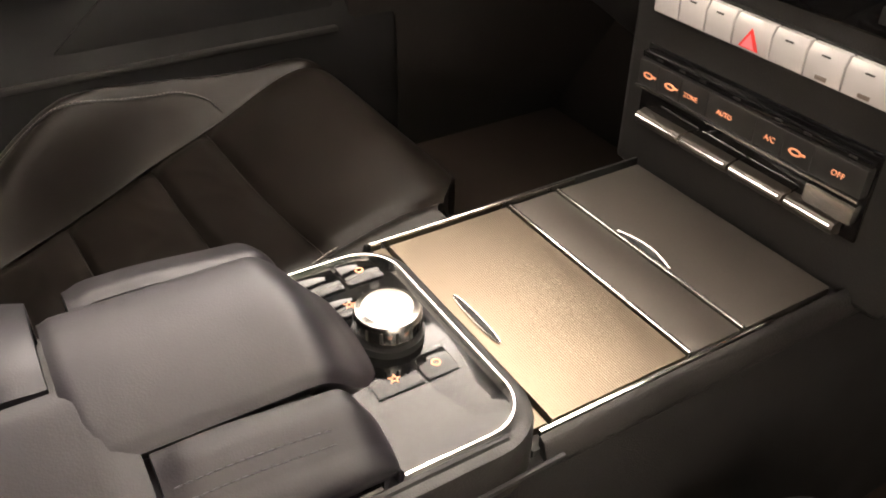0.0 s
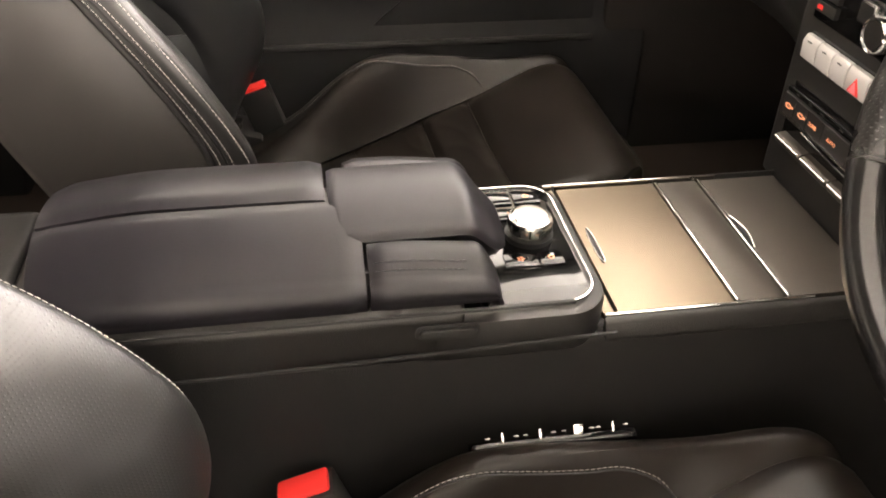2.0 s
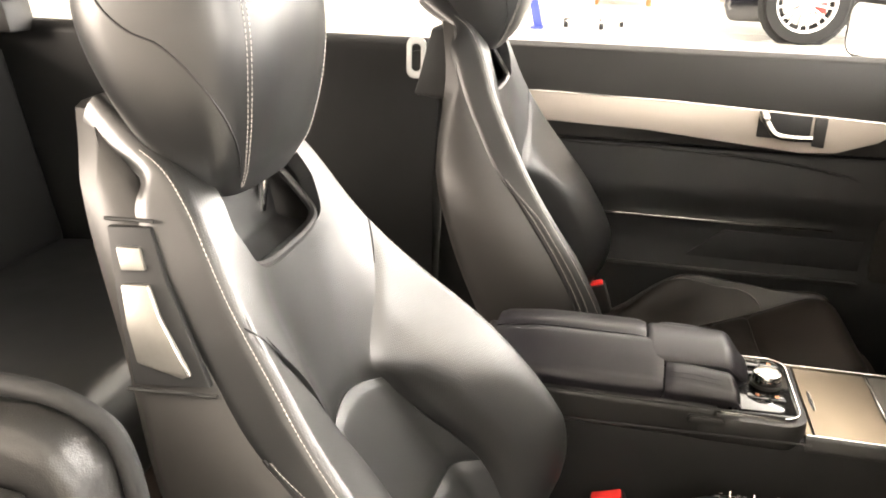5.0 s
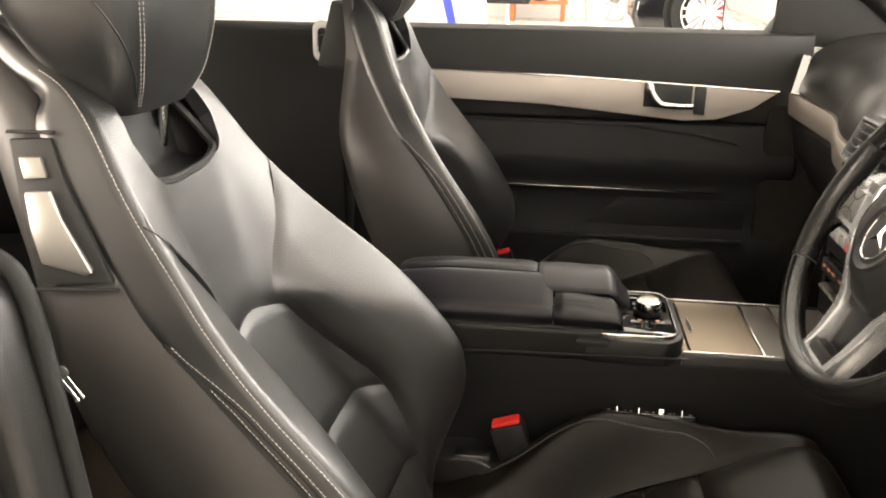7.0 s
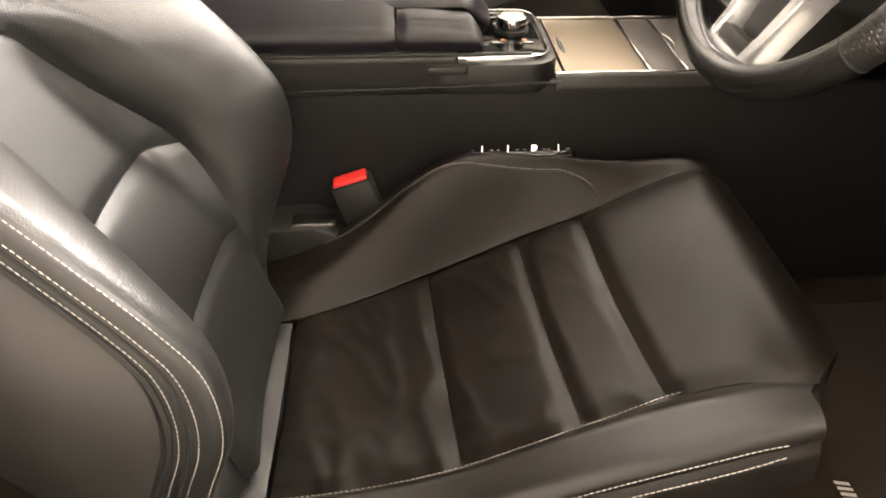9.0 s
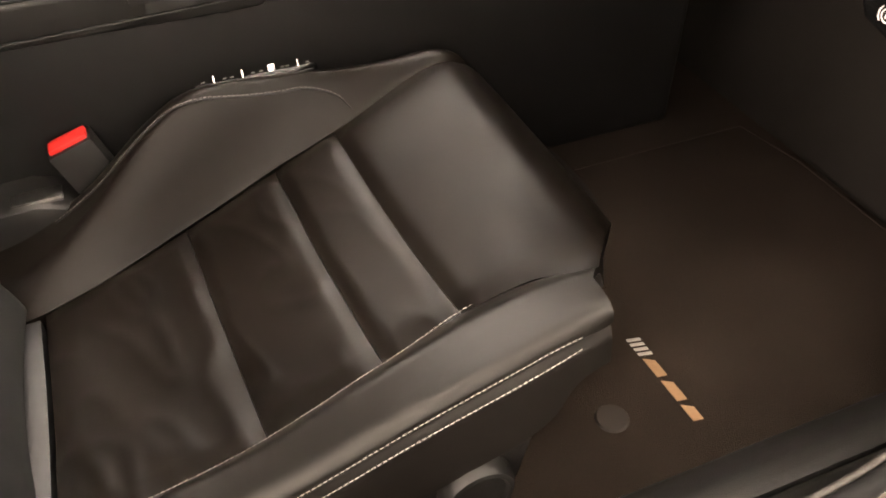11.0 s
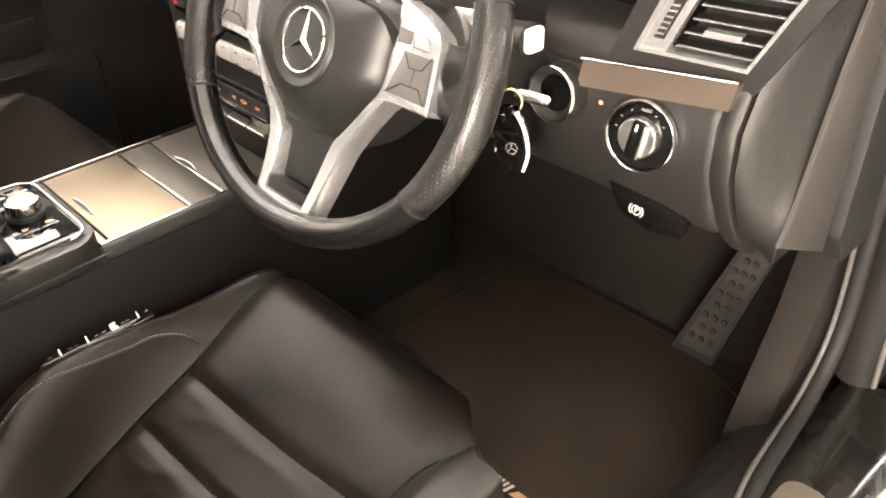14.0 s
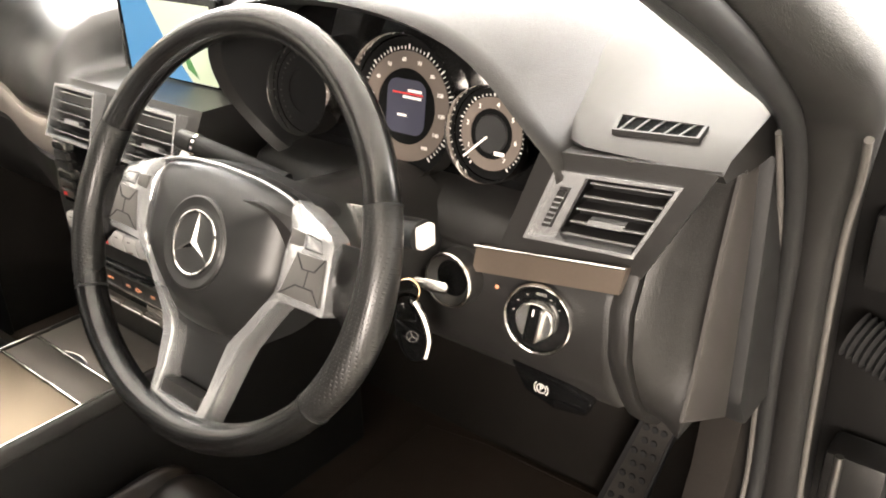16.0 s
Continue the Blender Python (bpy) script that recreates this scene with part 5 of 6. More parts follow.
def top_section(x):
    """The dashboard's top at x: flat behind the hood, falling to the vent beside it."""
    b = sm((x - 0.50) / 0.13)
    pairs = (((1.70, 0.955), (1.70, 0.955)), ((1.40, 0.945), (1.40, 0.935)), ((1.26, 0.938), (1.24, 0.910)), ((1.225, 0.930), (1.165, 0.894)), ((1.208, 0.915), (1.128, 0.886)), ((1.202, 0.895), (1.116, 0.878)), ((1.20, 0.88), (1.124, 0.8695)), ((1.20, 0.865), (1.168, 0.868)), ((1.20, 0.77), (1.168, 0.77)), ((1.7, 0.77), (1.7, 0.77)))
    thin = sm((x - 0.690) / 0.015)
    return [(x, mix(p[0], q[0], b), mix(mix(p[1], q[1], b), max(mix(p[1], q[1], b), 0.864), thin)) for p, q in pairs]


part("driver_pad", loft([top_section(mix(0.19, 0.738, k / 42)) for k in range(43)]), DASH_TOP, dash, "", 60)
part("cluster_sill", prism([(1.215, 0.806), (1.15, 0.800), (1.122, 0.79), (1.110, 0.772), (1.110, 0.755), (1.215, 0.755)], "x", 0.19, 0.603, 0.010, 3), SOFT, dash)
part("driver_lower", prism([(1.118, 0.768), (1.108, 0.75), (1.106, 0.70), (1.114, 0.66), (1.135, 0.625), (1.19, 0.60), (1.35, 0.59), (1.6, 0.59), (1.6, 0.768)], "x", 0.19, 0.665, 0.012, 3), SOFT, dash)
# end panel by the pillar
# paler than the panel beside it: outside light put into the facing's colour
END_GREY = mat("grey_end_trim", (0.032, 0.029, 0.0265), 0.45, grain=0.1, scale=900, spots=0.08)
RIM_Y = [(0.575, 1.20), (0.60, 1.165), (0.64, 1.132), (0.70, 1.104), (0.745, 1.102), (0.785, 1.120), (0.83, 1.14), (0.876, 1.165)]
CORNER_Y = [(0.575, 1.120), (0.64, 1.138), (0.684, 1.156), (0.726, 1.167), (0.771, 1.178), (0.813, 1.190), (0.876, 1.212)]


def end_section(z, pts):
    """A level cut through the dashboard's end: pts are (share of the way from rim to corner across, the same along)."""
    left = 0.660 + max(z - 0.785, 0) * 0.55
    ry = ip(RIM_Y, z)
    cy = ip(CORNER_Y, z)
    return [(mix(left, 0.7225, a), mix(ry, cy, b) + d, z) for a, b, d in pts]


levels = [0.584, 0.592, 0.61, 0.64, 0.67, 0.70, 0.745, 0.785, 0.81, 0.84, 0.866, 0.876]
part("end_lip", bevelled(loft([end_section(z, [(0.0, 0, 0.012), (0.02, 0, 0.002), (0.07, 0, 0), (0.26, 0, 0), (0.31, 0, 0.002), (0.32, 0, 0.014), (0.32, 0, 0.12), (0.0, 0, 0.12)]) for z in levels]), 0.0008, 1, 50), SOFT, dash, "", 35)
part("end_panel", loft([end_section(z, [(0.325, 0, 0.012), (0.35, 0, 0.0075), (0.44, 0.04, 0.0075), (0.55, 0.18, 0.007), (0.70, 0.45, 0.006), (0.85, 0.75, 0.003), (0.985, 1.0, -0.001), (0.99, 1.0, 0.03), (0.325, 0, 0.12)]) for z in [0.622, 0.628] + levels[3:]]), SOFT, dash, "", 35)
def facing_cut(t):
    """A cut through the flat outer facing, t from its sloping foot to its top."""
    zf, zb = mix(0.642, 0.876, t), mix(0.590, 0.876, t)
    y0, y1 = ip(CORNER_Y, zf) - 0.008, max(1.232, ip(CORNER_Y, zf) + 0.025)
    return [(0.7215, y0, zf), (0.7250, y0, zf), (0.7270, y0 + 0.003, zf), (0.7290, y1, zb), (0.7215, y1, zb)]


part("end_facing", bevelled(loft([facing_cut(k / 12) for k in range(13)]), 0.0012), END_GREY, dash, "dashboard end facing, paled in colour for its light")

# side vent
SILVER_PAINT = mat("silver_paint", (0.52, 0.525, 0.53), 0.25, metal=0.74, grain=0.05, spots=0.05)
VB = [Vector((0.574, 1.106, 0.791)), Vector((0.674, 1.117, 0.794)), Vector((0.710, 1.117, 0.864)), Vector((0.603, 1.107, 0.859))]


def quad(vs, u, v, out=0.0):
    p = (vs[0] * (1 - u) + vs[1] * u) * (1 - v) + (vs[3] * (1 - u) + vs[2] * u) * v
    n = (vs[1] - vs[0]).cross(vs[3] - vs[0]).normalized()
    return p + n * out


def quad_plate(vs, u0, u1, v0, v1, back, front, bev=0.001):
    c = [(u0, v0), (u1, v0), (u1, v1), (u0, v1)]
    return bevelled(loft([[quad(vs, u, v, back) for u, v in c], [quad(vs, u, v, front) for u, v in c]]), bev)


def quad_frame(vs, w, back, front, u0=0.0, u1=1.0, v0=0.0, v1=1.0, bev=0.0012):
    bm = bmesh.new()
    o = [(u0, v0), (u1, v0), (u1, v1), (u0, v1)]
    wu, wv = w / (vs[1] - vs[0]).length, w / (vs[3] - vs[0]).length
    i = [(u0 + wu, v0 + wv), (u1 - wu, v0 + wv), (u1 - wu, v1 - wv), (u0 + wu, v1 - wv)]
    rows = [[bm.verts.new(quad(vs, u, v, d)) for u, v in q] for q, d in ((o, back), (o, front), (i, front), (i, back))]
    for r, s in zip(rows, rows[1:] + rows[:1]):
        for k in range(4):
            bm.faces.new((r[k], r[(k + 1) % 4], s[(k + 1) % 4], s[k]))
    return bevelled(bm, bev)


def vent(vs, parent, slats=4, u0=0.0, tab=True):
    v = part("air_vent", quad_frame(vs, 0.0036, -0.012, 0.005), SILVER_PAINT, parent, "satin silver vent frame")
    part("duct", quad_plate(vs, 0.03 + u0, 0.97, 0.03, 0.97, -0.04, -0.034), BLACK, v)
    if u0:
        part("wheel_facing", quad_plate(vs, 0.03, u0, 0.04, 0.96, -0.01, 0.002), SILVER_PAINT, v)
        part("wheel_slot", quad_plate(vs, 0.105, 0.20, 0.20, 0.78, -0.002, 0.0026, 0.0003), BLACK, v)
        tw = part("thumb_wheel", quad_plate(vs, 0.125, 0.18, 0.24, 0.74, -0.002, 0.0065, 0.002), PLASTIC, v)
        for k in range(6):
            part("wheel_rib", quad_plate(vs, 0.122, 0.183, 0.28 + 0.075 * k, 0.305 + 0.075 * k, 0.004, 0.0075, 0.0004), SILVER_PAINT, tw)
    for k in range(slats):
        h = (k + 0.75) / (slats + 0.5)
        part("slat", quad_plate(vs, 0.05 + u0, 0.96, h - 0.018, h + 0.018, -0.016, -0.001), mat_slat, v)
        part("slat_edge", quad_plate(vs, 0.05 + u0, 0.96, h - 0.002, h + 0.016, -0.002, 0.0008, 0.0003), SILVER_PAINT, v)
    if tab:
        part("slat_tab", quad_plate(vs, 0.38 + u0 * 0.35, 0.72 + u0 * 0.2, 0.335, 0.415, -0.004, 0.005), SILVER_PAINT, v)
    return v


mat_slat = mat("grey_slat_plastic", (0.020, 0.019, 0.018), 0.4, spots=0.05)
part("vent_surround", quad_frame(VB, 0.022, -0.03, 0.0015, -0.19, 1.17, -0.27, 1.22, 0.002), SOFT, dash)
vent(VB, dash, 5, 0.27)
# defroster slot
DB = [Vector((0.637, 1.133, 0.8905)), Vector((0.706, 1.143, 0.8925)), Vector((0.703, 1.168, 0.8965)), Vector((0.628, 1.163, 0.8955))]
dv = part("defroster_slot", quad_frame(DB, 0.0028, -0.006, 0.0012, bev=0.0005), PLASTIC, dash)
# flush near-black sheet in place of the slot's shaded depth
part("slot_floor", quad_plate(DB, 0.03, 0.97, 0.06, 0.94, -0.006, 0.0002, 0), mat("slot_black", (0.003, 0.003, 0.003), 0.9, grain=0.1, spec=0.03), dv)
for k in range(5):
    a, b = 0.08 + 0.17 * k, 0.20 + 0.17 * k
    part("slat", loft([[quad(DB, a + d, 0.10, e), quad(DB, a + d + 0.025, 0.10, e), quad(DB, b + d + 0.025 - 0.02, 0.90, e), quad(DB, b + d - 0.02, 0.90, e)] for d, e in ((0, 0.0003), (0, 0.0010))]), PLASTIC, dv)
# pale strip and light switch
TB = [Vector((0.520, 1.103, 0.742)), Vector((0.668, 1.108, 0.762)), Vector((0.672, 1.110, 0.785)), Vector((0.524, 1.105, 0.768))]
part("bronze_strip", quad_plate(TB, 0, 1, 0, 1, -0.01, 0.004, 0.0015), mat("bronze_aluminium", (0.165, 0.132, 0.105), 0.42, metal=0.7, grain=0.06, scale=400, spots=0.05), dash, "bronze toned aluminium strip")
part("strip_edge", tube([(0.524, 1.098, 0.770), (0.673, 1.103, 0.788)], 0.0012, 6), SATIN, dash)
ml = facing((0.596, 1.098, 0.718), (0.12, -1, 0.12))
lsw = part("light_switch", lathe([(0.031, -0.004), (0.0335, 0.0), (0.0335, 0.005), (0.0322, 0.0066), (0.0308, 0.005)], ml, 48), CHROME, dash, "chrome rimmed rotary light switch")
part("switch_face", lathe([(0.0, 0.0035), (0.030, 0.0035), (0.030, -0.004)], ml, 40), GLOSS, lsw)
part("dial_grip", lathe([(0.0, 0.012), (0.0170, 0.012), (0.0188, 0.010), (0.0194, 0.003)], ml, 40), SATIN, lsw, "silver rotary knob")
part("grip_bar", xf(box(-0.0055, 0.0055, -0.0172, 0.0172, 0.010, 0.0175, 0.002), ml @ pose(0, 0, 0, 0, 0, -8)), GLOSS, lsw)
part("grip_bar_side", xf(box(0.0056, 0.0085, -0.016, 0.016, 0.010, 0.0178, 0.001), ml @ pose(0, 0, 0, 0, 0, -8)), SATIN, lsw)
part("grip_mark", xf(box(-0.0008, 0.0008, 0.009, 0.015, 0.0174, 0.0178, 0), ml @ pose(0, 0, 0, 0, 0, -8)), LIT, lsw)
part("switch_lettering", lettering("AUTO", 0.0036, ml @ Matrix.Translation((0.002, 0.0245, 0.0038))), DIM_PRINT, lsw)
for a in (35, 62, 118, 145, 170):
    part("switch_mark", xf(box(-0.0009, 0.0009, -0.0004, 0.0004, 0, 0.0004, 0), ml @ Matrix.Translation((0.0245 * math.cos(radians(a)), 0.0245 * math.sin(radians(a)), 0.0037))), DIM_PRINT, lsw)
part("sensor_dot", lathe([(0, 0.001), (0.002, 0.001), (0.002, 0)], facing((0.546, 1.1035, 0.732), (0, -1, 0)), 12), ICON, dash)
pb = part("parking_brake_lever", prism([(0.548, 0.646), (0.615, 0.640), (0.640, 0.632), (0.635, 0.612), (0.60, 0.606), (0.565, 0.615)], "y", 1.122, 1.140, 0.004), GLOSS, dash, "black parking brake handle")
mp = facing((0.586, 1.1215, 0.625), (0, -1, 0))
part("brake_ring", ring([(0.0055 * math.cos(a), 0.0055 * math.sin(a)) for a in [2 * math.pi * j / 20 for j in range(20)]], [(0.0045 * math.cos(a), 0.0045 * math.sin(a)) for a in [2 * math.pi * j / 20 for j in range(20)]], mp, 0.0005), PALE, pb)
part("brake_letter", lettering("P", 0.0085, mp), PALE, pb)
for s in (1, -1):
    part("brake_arc", tube([mp @ Vector((s * 0.0078 * math.cos(a), 0.0078 * math.sin(a), 0.0004)) for a in (-0.8, -0.4, 0, 0.4, 0.8)], 0.0006, 5), PALE, pb)

# instrument hood and dials
hood_out = [(0.175, 0.84), (0.180, 0.90), (0.200, 0.945), (0.250, 0.972), (0.36, 0.985), (0.47, 0.975), (0.545, 0.945), (0.595, 0.895), (0.612, 0.850), (0.58, 0.80), (0.50, 0.775), (0.30, 0.775), (0.21, 0.79)]
ho = [Vector((p, q, 0)) for p, q in hood_out]
ho = [(p.x, p.y) for p in spline(ho, 6, True)]
cxh, czh = 0.393, 0.872
hi_ = [(cxh + (p - cxh) * 0.94, czh + (q - czh) * 0.88) for p, q in ho]
lip = [(cxh + (p - cxh) * 0.97, czh + (q - czh) * 0.94) for p, q in ho]
def hy(q):
    return 1.075 + 0.055 * sm((0.92 - q) / 0.14)
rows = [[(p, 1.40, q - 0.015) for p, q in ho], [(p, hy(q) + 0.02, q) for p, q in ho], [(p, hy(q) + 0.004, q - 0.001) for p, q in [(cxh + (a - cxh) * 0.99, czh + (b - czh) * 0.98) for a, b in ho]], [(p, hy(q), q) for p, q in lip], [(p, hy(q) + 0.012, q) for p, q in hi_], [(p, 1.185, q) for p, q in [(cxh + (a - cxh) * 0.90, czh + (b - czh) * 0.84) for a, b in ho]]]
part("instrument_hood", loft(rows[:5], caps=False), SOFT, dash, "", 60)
# the hood's inner faces carry its shade as a black colour
part("hood_lining", loft([[(p, q - 0.0005, r) for p, q, r in rows[4]], rows[5]], caps=False), BLACK, dash, "inside of the hood, blackened for its shade", 60)
part("cluster_face", prism([(cxh + (a - cxh) * 0.905, czh + (b - czh) * 0.85) for a, b in ho], "y", 1.168, 1.18, 0), GLOSS, dash)


# black of the dials, deepened for the shade under the hood
DIAL_BLACK = mat("matt_dial_black", (0.0025, 0.0025, 0.0025), 0.8, grain=0.1, spec=0.1)


def gauge(x, z, r, y, big, marks, needle, band=None):
    m = facing((x, y, z), (0, -1, 0.16))
    g = part("gauge", lathe([(r * 0.985, 0.0), (r * 1.0, 0.012), (r * 1.02, 0.015), (r * 1.035, 0.008), (r * 1.035, -0.01)], m, 56), CHROME, dash, "chrome ringed instrument dial")
    part("gauge_face", lathe([(0, 0.001), (r * 0.97, 0.001), (r * 0.97, 0.0)], m, 48), DIAL_BLACK, g)
    part("dial_band", ring([(r * 0.78 * math.cos(a), r * 0.78 * math.sin(a)) for a in [2 * math.pi * j / 48 for j in range(48)]], [(r * 0.54 * math.cos(a), r * 0.54 * math.sin(a)) for a in [2 * math.pi * j / 48 for j in range(48)]], m @ Matrix.Translation((0, 0, 0.001)), 0.001), band or DIAL, g, "" if band else "bronze dial band")
    bm = bmesh.new()
    for k in range(marks):
        a = radians(235 - 290 * k / (marks - 1))
        long = 0.07 if k % 5 == 0 else 0.04
        bm = join(bm, xf(box(r * 0.80, r * (0.80 + long), -0.00022 if k % 5 else -0.0004, 0.00022 if k % 5 else 0.0004, 0.0012, 0.002, 0), m @ pose(0, 0, 0, 0, 0, math.degrees(a))))
    part("scale_marks", bm, PLASTIC if band else LIT, g)
    if needle is not None:
        part("needle", xf(box(r * 0.1 if not big else r * 0.52, r * 0.86, -0.0008, 0.0008, 0.003, 0.0045, 0), m @ pose(0, 0, 0, 0, 0, needle)), LIT, g)
    return g, m


g, m = gauge(0.400, 0.868, 0.070, 1.152, True, 61, 214)
for k, t in enumerate(("10", "20", "30", "40", "50", "60", "70", "80", "100", "120", "140", "160")):
    a = radians(222 - 276 * k / 11)
    part("scale_number", lettering(t, 0.0055, m @ Matrix.Translation((0.046 * math.cos(a), 0.046 * math.sin(a), 0.0022)), 0.0002), LIT, g)
scr = part("trip_display", plate(rounded(0.050, 0.054, 0.012), m @ Matrix.Translation((0, 0, 0.0015)), 0.0006), mat("dim_display", (0.02, 0.02, 0.03), 0.2, emit=(0.35, 0.33, 0.42, 0.12)), g)
part("display_bar", xf(box(-0.004, 0.020, 0.0085, 0.011, 0, 0.0003, 0), m @ Matrix.Translation((0, 0, 0.0022))), LIT, scr)
part("display_bar", xf(box(0.002, 0.020, 0.0150, 0.0178, 0, 0.0003, 0), m @ Matrix.Translation((0, 0, 0.0022))), LIT, scr)
part("display_band", xf(box(-0.018, 0.022, 0.0125, 0.0140, 0, 0.0003, 0), m @ Matrix.Translation((0, 0, 0.0022))), RED, scr)
part("display_bar", xf(box(-0.010, 0.002, -0.0098, -0.0075, 0, 0.0003, 0), m @ Matrix.Translation((0, 0, 0.0022))), LIT, scr)
g, m = gauge(0.515, 0.864, 0.043, 1.138, False, 41, 222)
for k, t in enumerate("1234567"):
    a = radians(210 - 262 * k / 6)
    part("scale_number", lettering(t, 0.006, m @ Matrix.Translation((0.0275 * math.cos(a), 0.0275 * math.sin(a), 0.0022)), 0.0002), LIT, g)
part("dial_centre", lathe([(0, 0.003), (0.017, 0.003), (0.018, 0.001)], m, 32), BLACK, g)
part("clock_bar", xf(box(0.006, 0.017, -0.018, -0.0145, 0.003, 0.0034, 0), m), LIT, g)
g, m = gauge(0.268, 0.868, 0.046, 1.138, False, 31, None, DIAL_BLACK)

# the driver's side stands a little nearer than the middle's face
DRIVER_SIDE = Matrix.Translation((0.022, -0.048, 0.011))
carry([c for c in dash.children if c not in far_parts], DRIVER_SIDE)

# centre stack
part("stack_body", prism([(0.996, 0.508), (0.994, 0.69), (1.002, 0.792), (1.09, 0.80), (1.09, 0.508)], "x", -0.135, 0.135, 0.008, 3), SOFT, dash)
part("screen_shroud", prism([(1.095, 0.845), (1.10, 0.855), (1.105, 0.965), (1.13, 0.978), (1.25, 0.94), (1.25, 0.845)], "x", -0.085, 0.165, 0.008, 3), SOFT, dash)
sc = part("screen_frame", box(-0.062, 0.148, 1.092, 1.104, 0.848, 0.962, 0.003), GLOSS, dash)
scr = part("map_display", box(-0.047, 0.133, 1.0895, 1.0925, 0.859, 0.953, 0.0005), MAP, sc, "lit navigation map display")
part("map_water", prism([(-0.047, 0.859), (0.085, 0.859), (0.07, 0.875), (0.04, 0.905), (0.01, 0.953), (-0.047, 0.953)], "y", 1.0887, 1.0893, 0), mat("map_blue", (0.05, 0.16, 0.30), 0.2, emit=(0.1, 0.3, 0.55, 0.5)), scr)
part("map_land", prism([(0.07, 0.905), (0.09, 0.92), (0.085, 0.89), (0.10, 0.865), (0.08, 0.875)], "y", 1.0885, 1.0892, 0), mat("map_green", (0.06, 0.16, 0.05), 0.2, emit=(0.1, 0.3, 0.1, 0.4)), scr)
part("screen_chrome", box(-0.062, 0.148, 1.088, 1.094, 0.844, 0.8485, 0.001), CHROME, sc)
for x0, x1 in ((-0.100, 0.010), (0.074, 0.178)):
    vent([Vector((x0, 0.984, 0.786)), Vector((x1, 0.984, 0.786)), Vector((x1 - 0.004, 1.006, 0.852)), Vector((x0 + 0.012, 1.006, 0.852))], dash, 5)
# audio panel
au = part("audio_panel", prism([(0.9915, 0.690), (0.9925, 0.782), (1.0, 0.782), (1.0, 0.690)], "x", -0.112, 0.112, 0.002), GLOSS, dash, "glossy audio control panel")
mk = facing((-0.006, 0.9915, 0.712), (0, -1, 0))
part("audio_knob", lathe([(0.0, 0.010), (0.0125, 0.010), (0.0150, 0.0115), (0.0165, 0.008), (0.0165, 0.0)], mk, 36), CHROME, au, "chrome volume knob")
part("knob_face", lathe([(0, 0.0108), (0.0122, 0.0106)], mk, 32), PLASTIC, au)
part("ok_button", plate(rounded(0.022, 0.020, 0.003), facing((-0.030, 0.991, 0.722), (0, -1, 0)), 0.005, 0.001), SATIN, au)
part("ok_face", plate(rounded(0.018, 0.016, 0.002), facing((-0.030, 0.986, 0.722), (0, -1, 0)), 0.0006, 0), PLASTIC, au)
for k in range(6):
    for x0, x1 in ((-0.104, -0.072), (0.072, 0.104)):
        z = 0.700 + 0.0135 * k
        part("audio_key", box(x0, x1, 0.9865, 0.9925, z, z + 0.0105, 0.001), SATIN if k % 3 == 2 else PLASTIC, au)
part("key_mark", box(-0.100, -0.092, 0.9858, 0.9868, 0.703, 0.707, 0), RED, au)
# silver switch row
row = part("switch_bezel", box(-0.106, 0.098, 0.991, 0.997, 0.648, 0.678, 0.002), BLACK, dash)
edges = [-0.105, -0.079, -0.053, -0.027, 0.006, 0.034, 0.063, 0.097]
for k, (a, b) in enumerate(zip(edges, edges[1:])):
    s = part("row_switch", prism([(0.9905, 0.6505), (0.9845, 0.6535), (0.9835, 0.670), (0.9865, 0.6765), (0.9925, 0.6765), (0.9925, 0.6505)], "x", a + 0.0006, b - 0.0006, 0.0012), WHITE_BTN, row, "silver switch")
    c = (a + b) / 2
    if k == 3:
        part("hazard_triangle", xf(prism([(-0.0085, -0.0068), (0.0085, -0.0068), (0.0, 0.0080)], "z", 0, 0.0012, 0.0004), facing((c, 0.9838, 0.6625), (0, -1, 0.04))), RED, s, "red hazard triangle")
        part("triangle_mark", xf(prism([(-0.0055, -0.0052), (0.0055, -0.0052), (0.0, 0.0045)], "z", 0, 0.0004, 0), facing((c, 0.9824, 0.662), (0, -1, 0.04))), mat("pale_red", (0.8, 0.18, 0.2), 0.4), s)
    else:
        part("switch_mark", box(c - 0.003, c + 0.003, 0.9828, 0.9838, 0.6710, 0.6720, 0), PLASTIC, s)
        if k > 4:
            part("switch_mark", box(c - 0.004, c + 0.004, 0.9832, 0.9842, 0.6555, 0.6580, 0), DIAL, s)
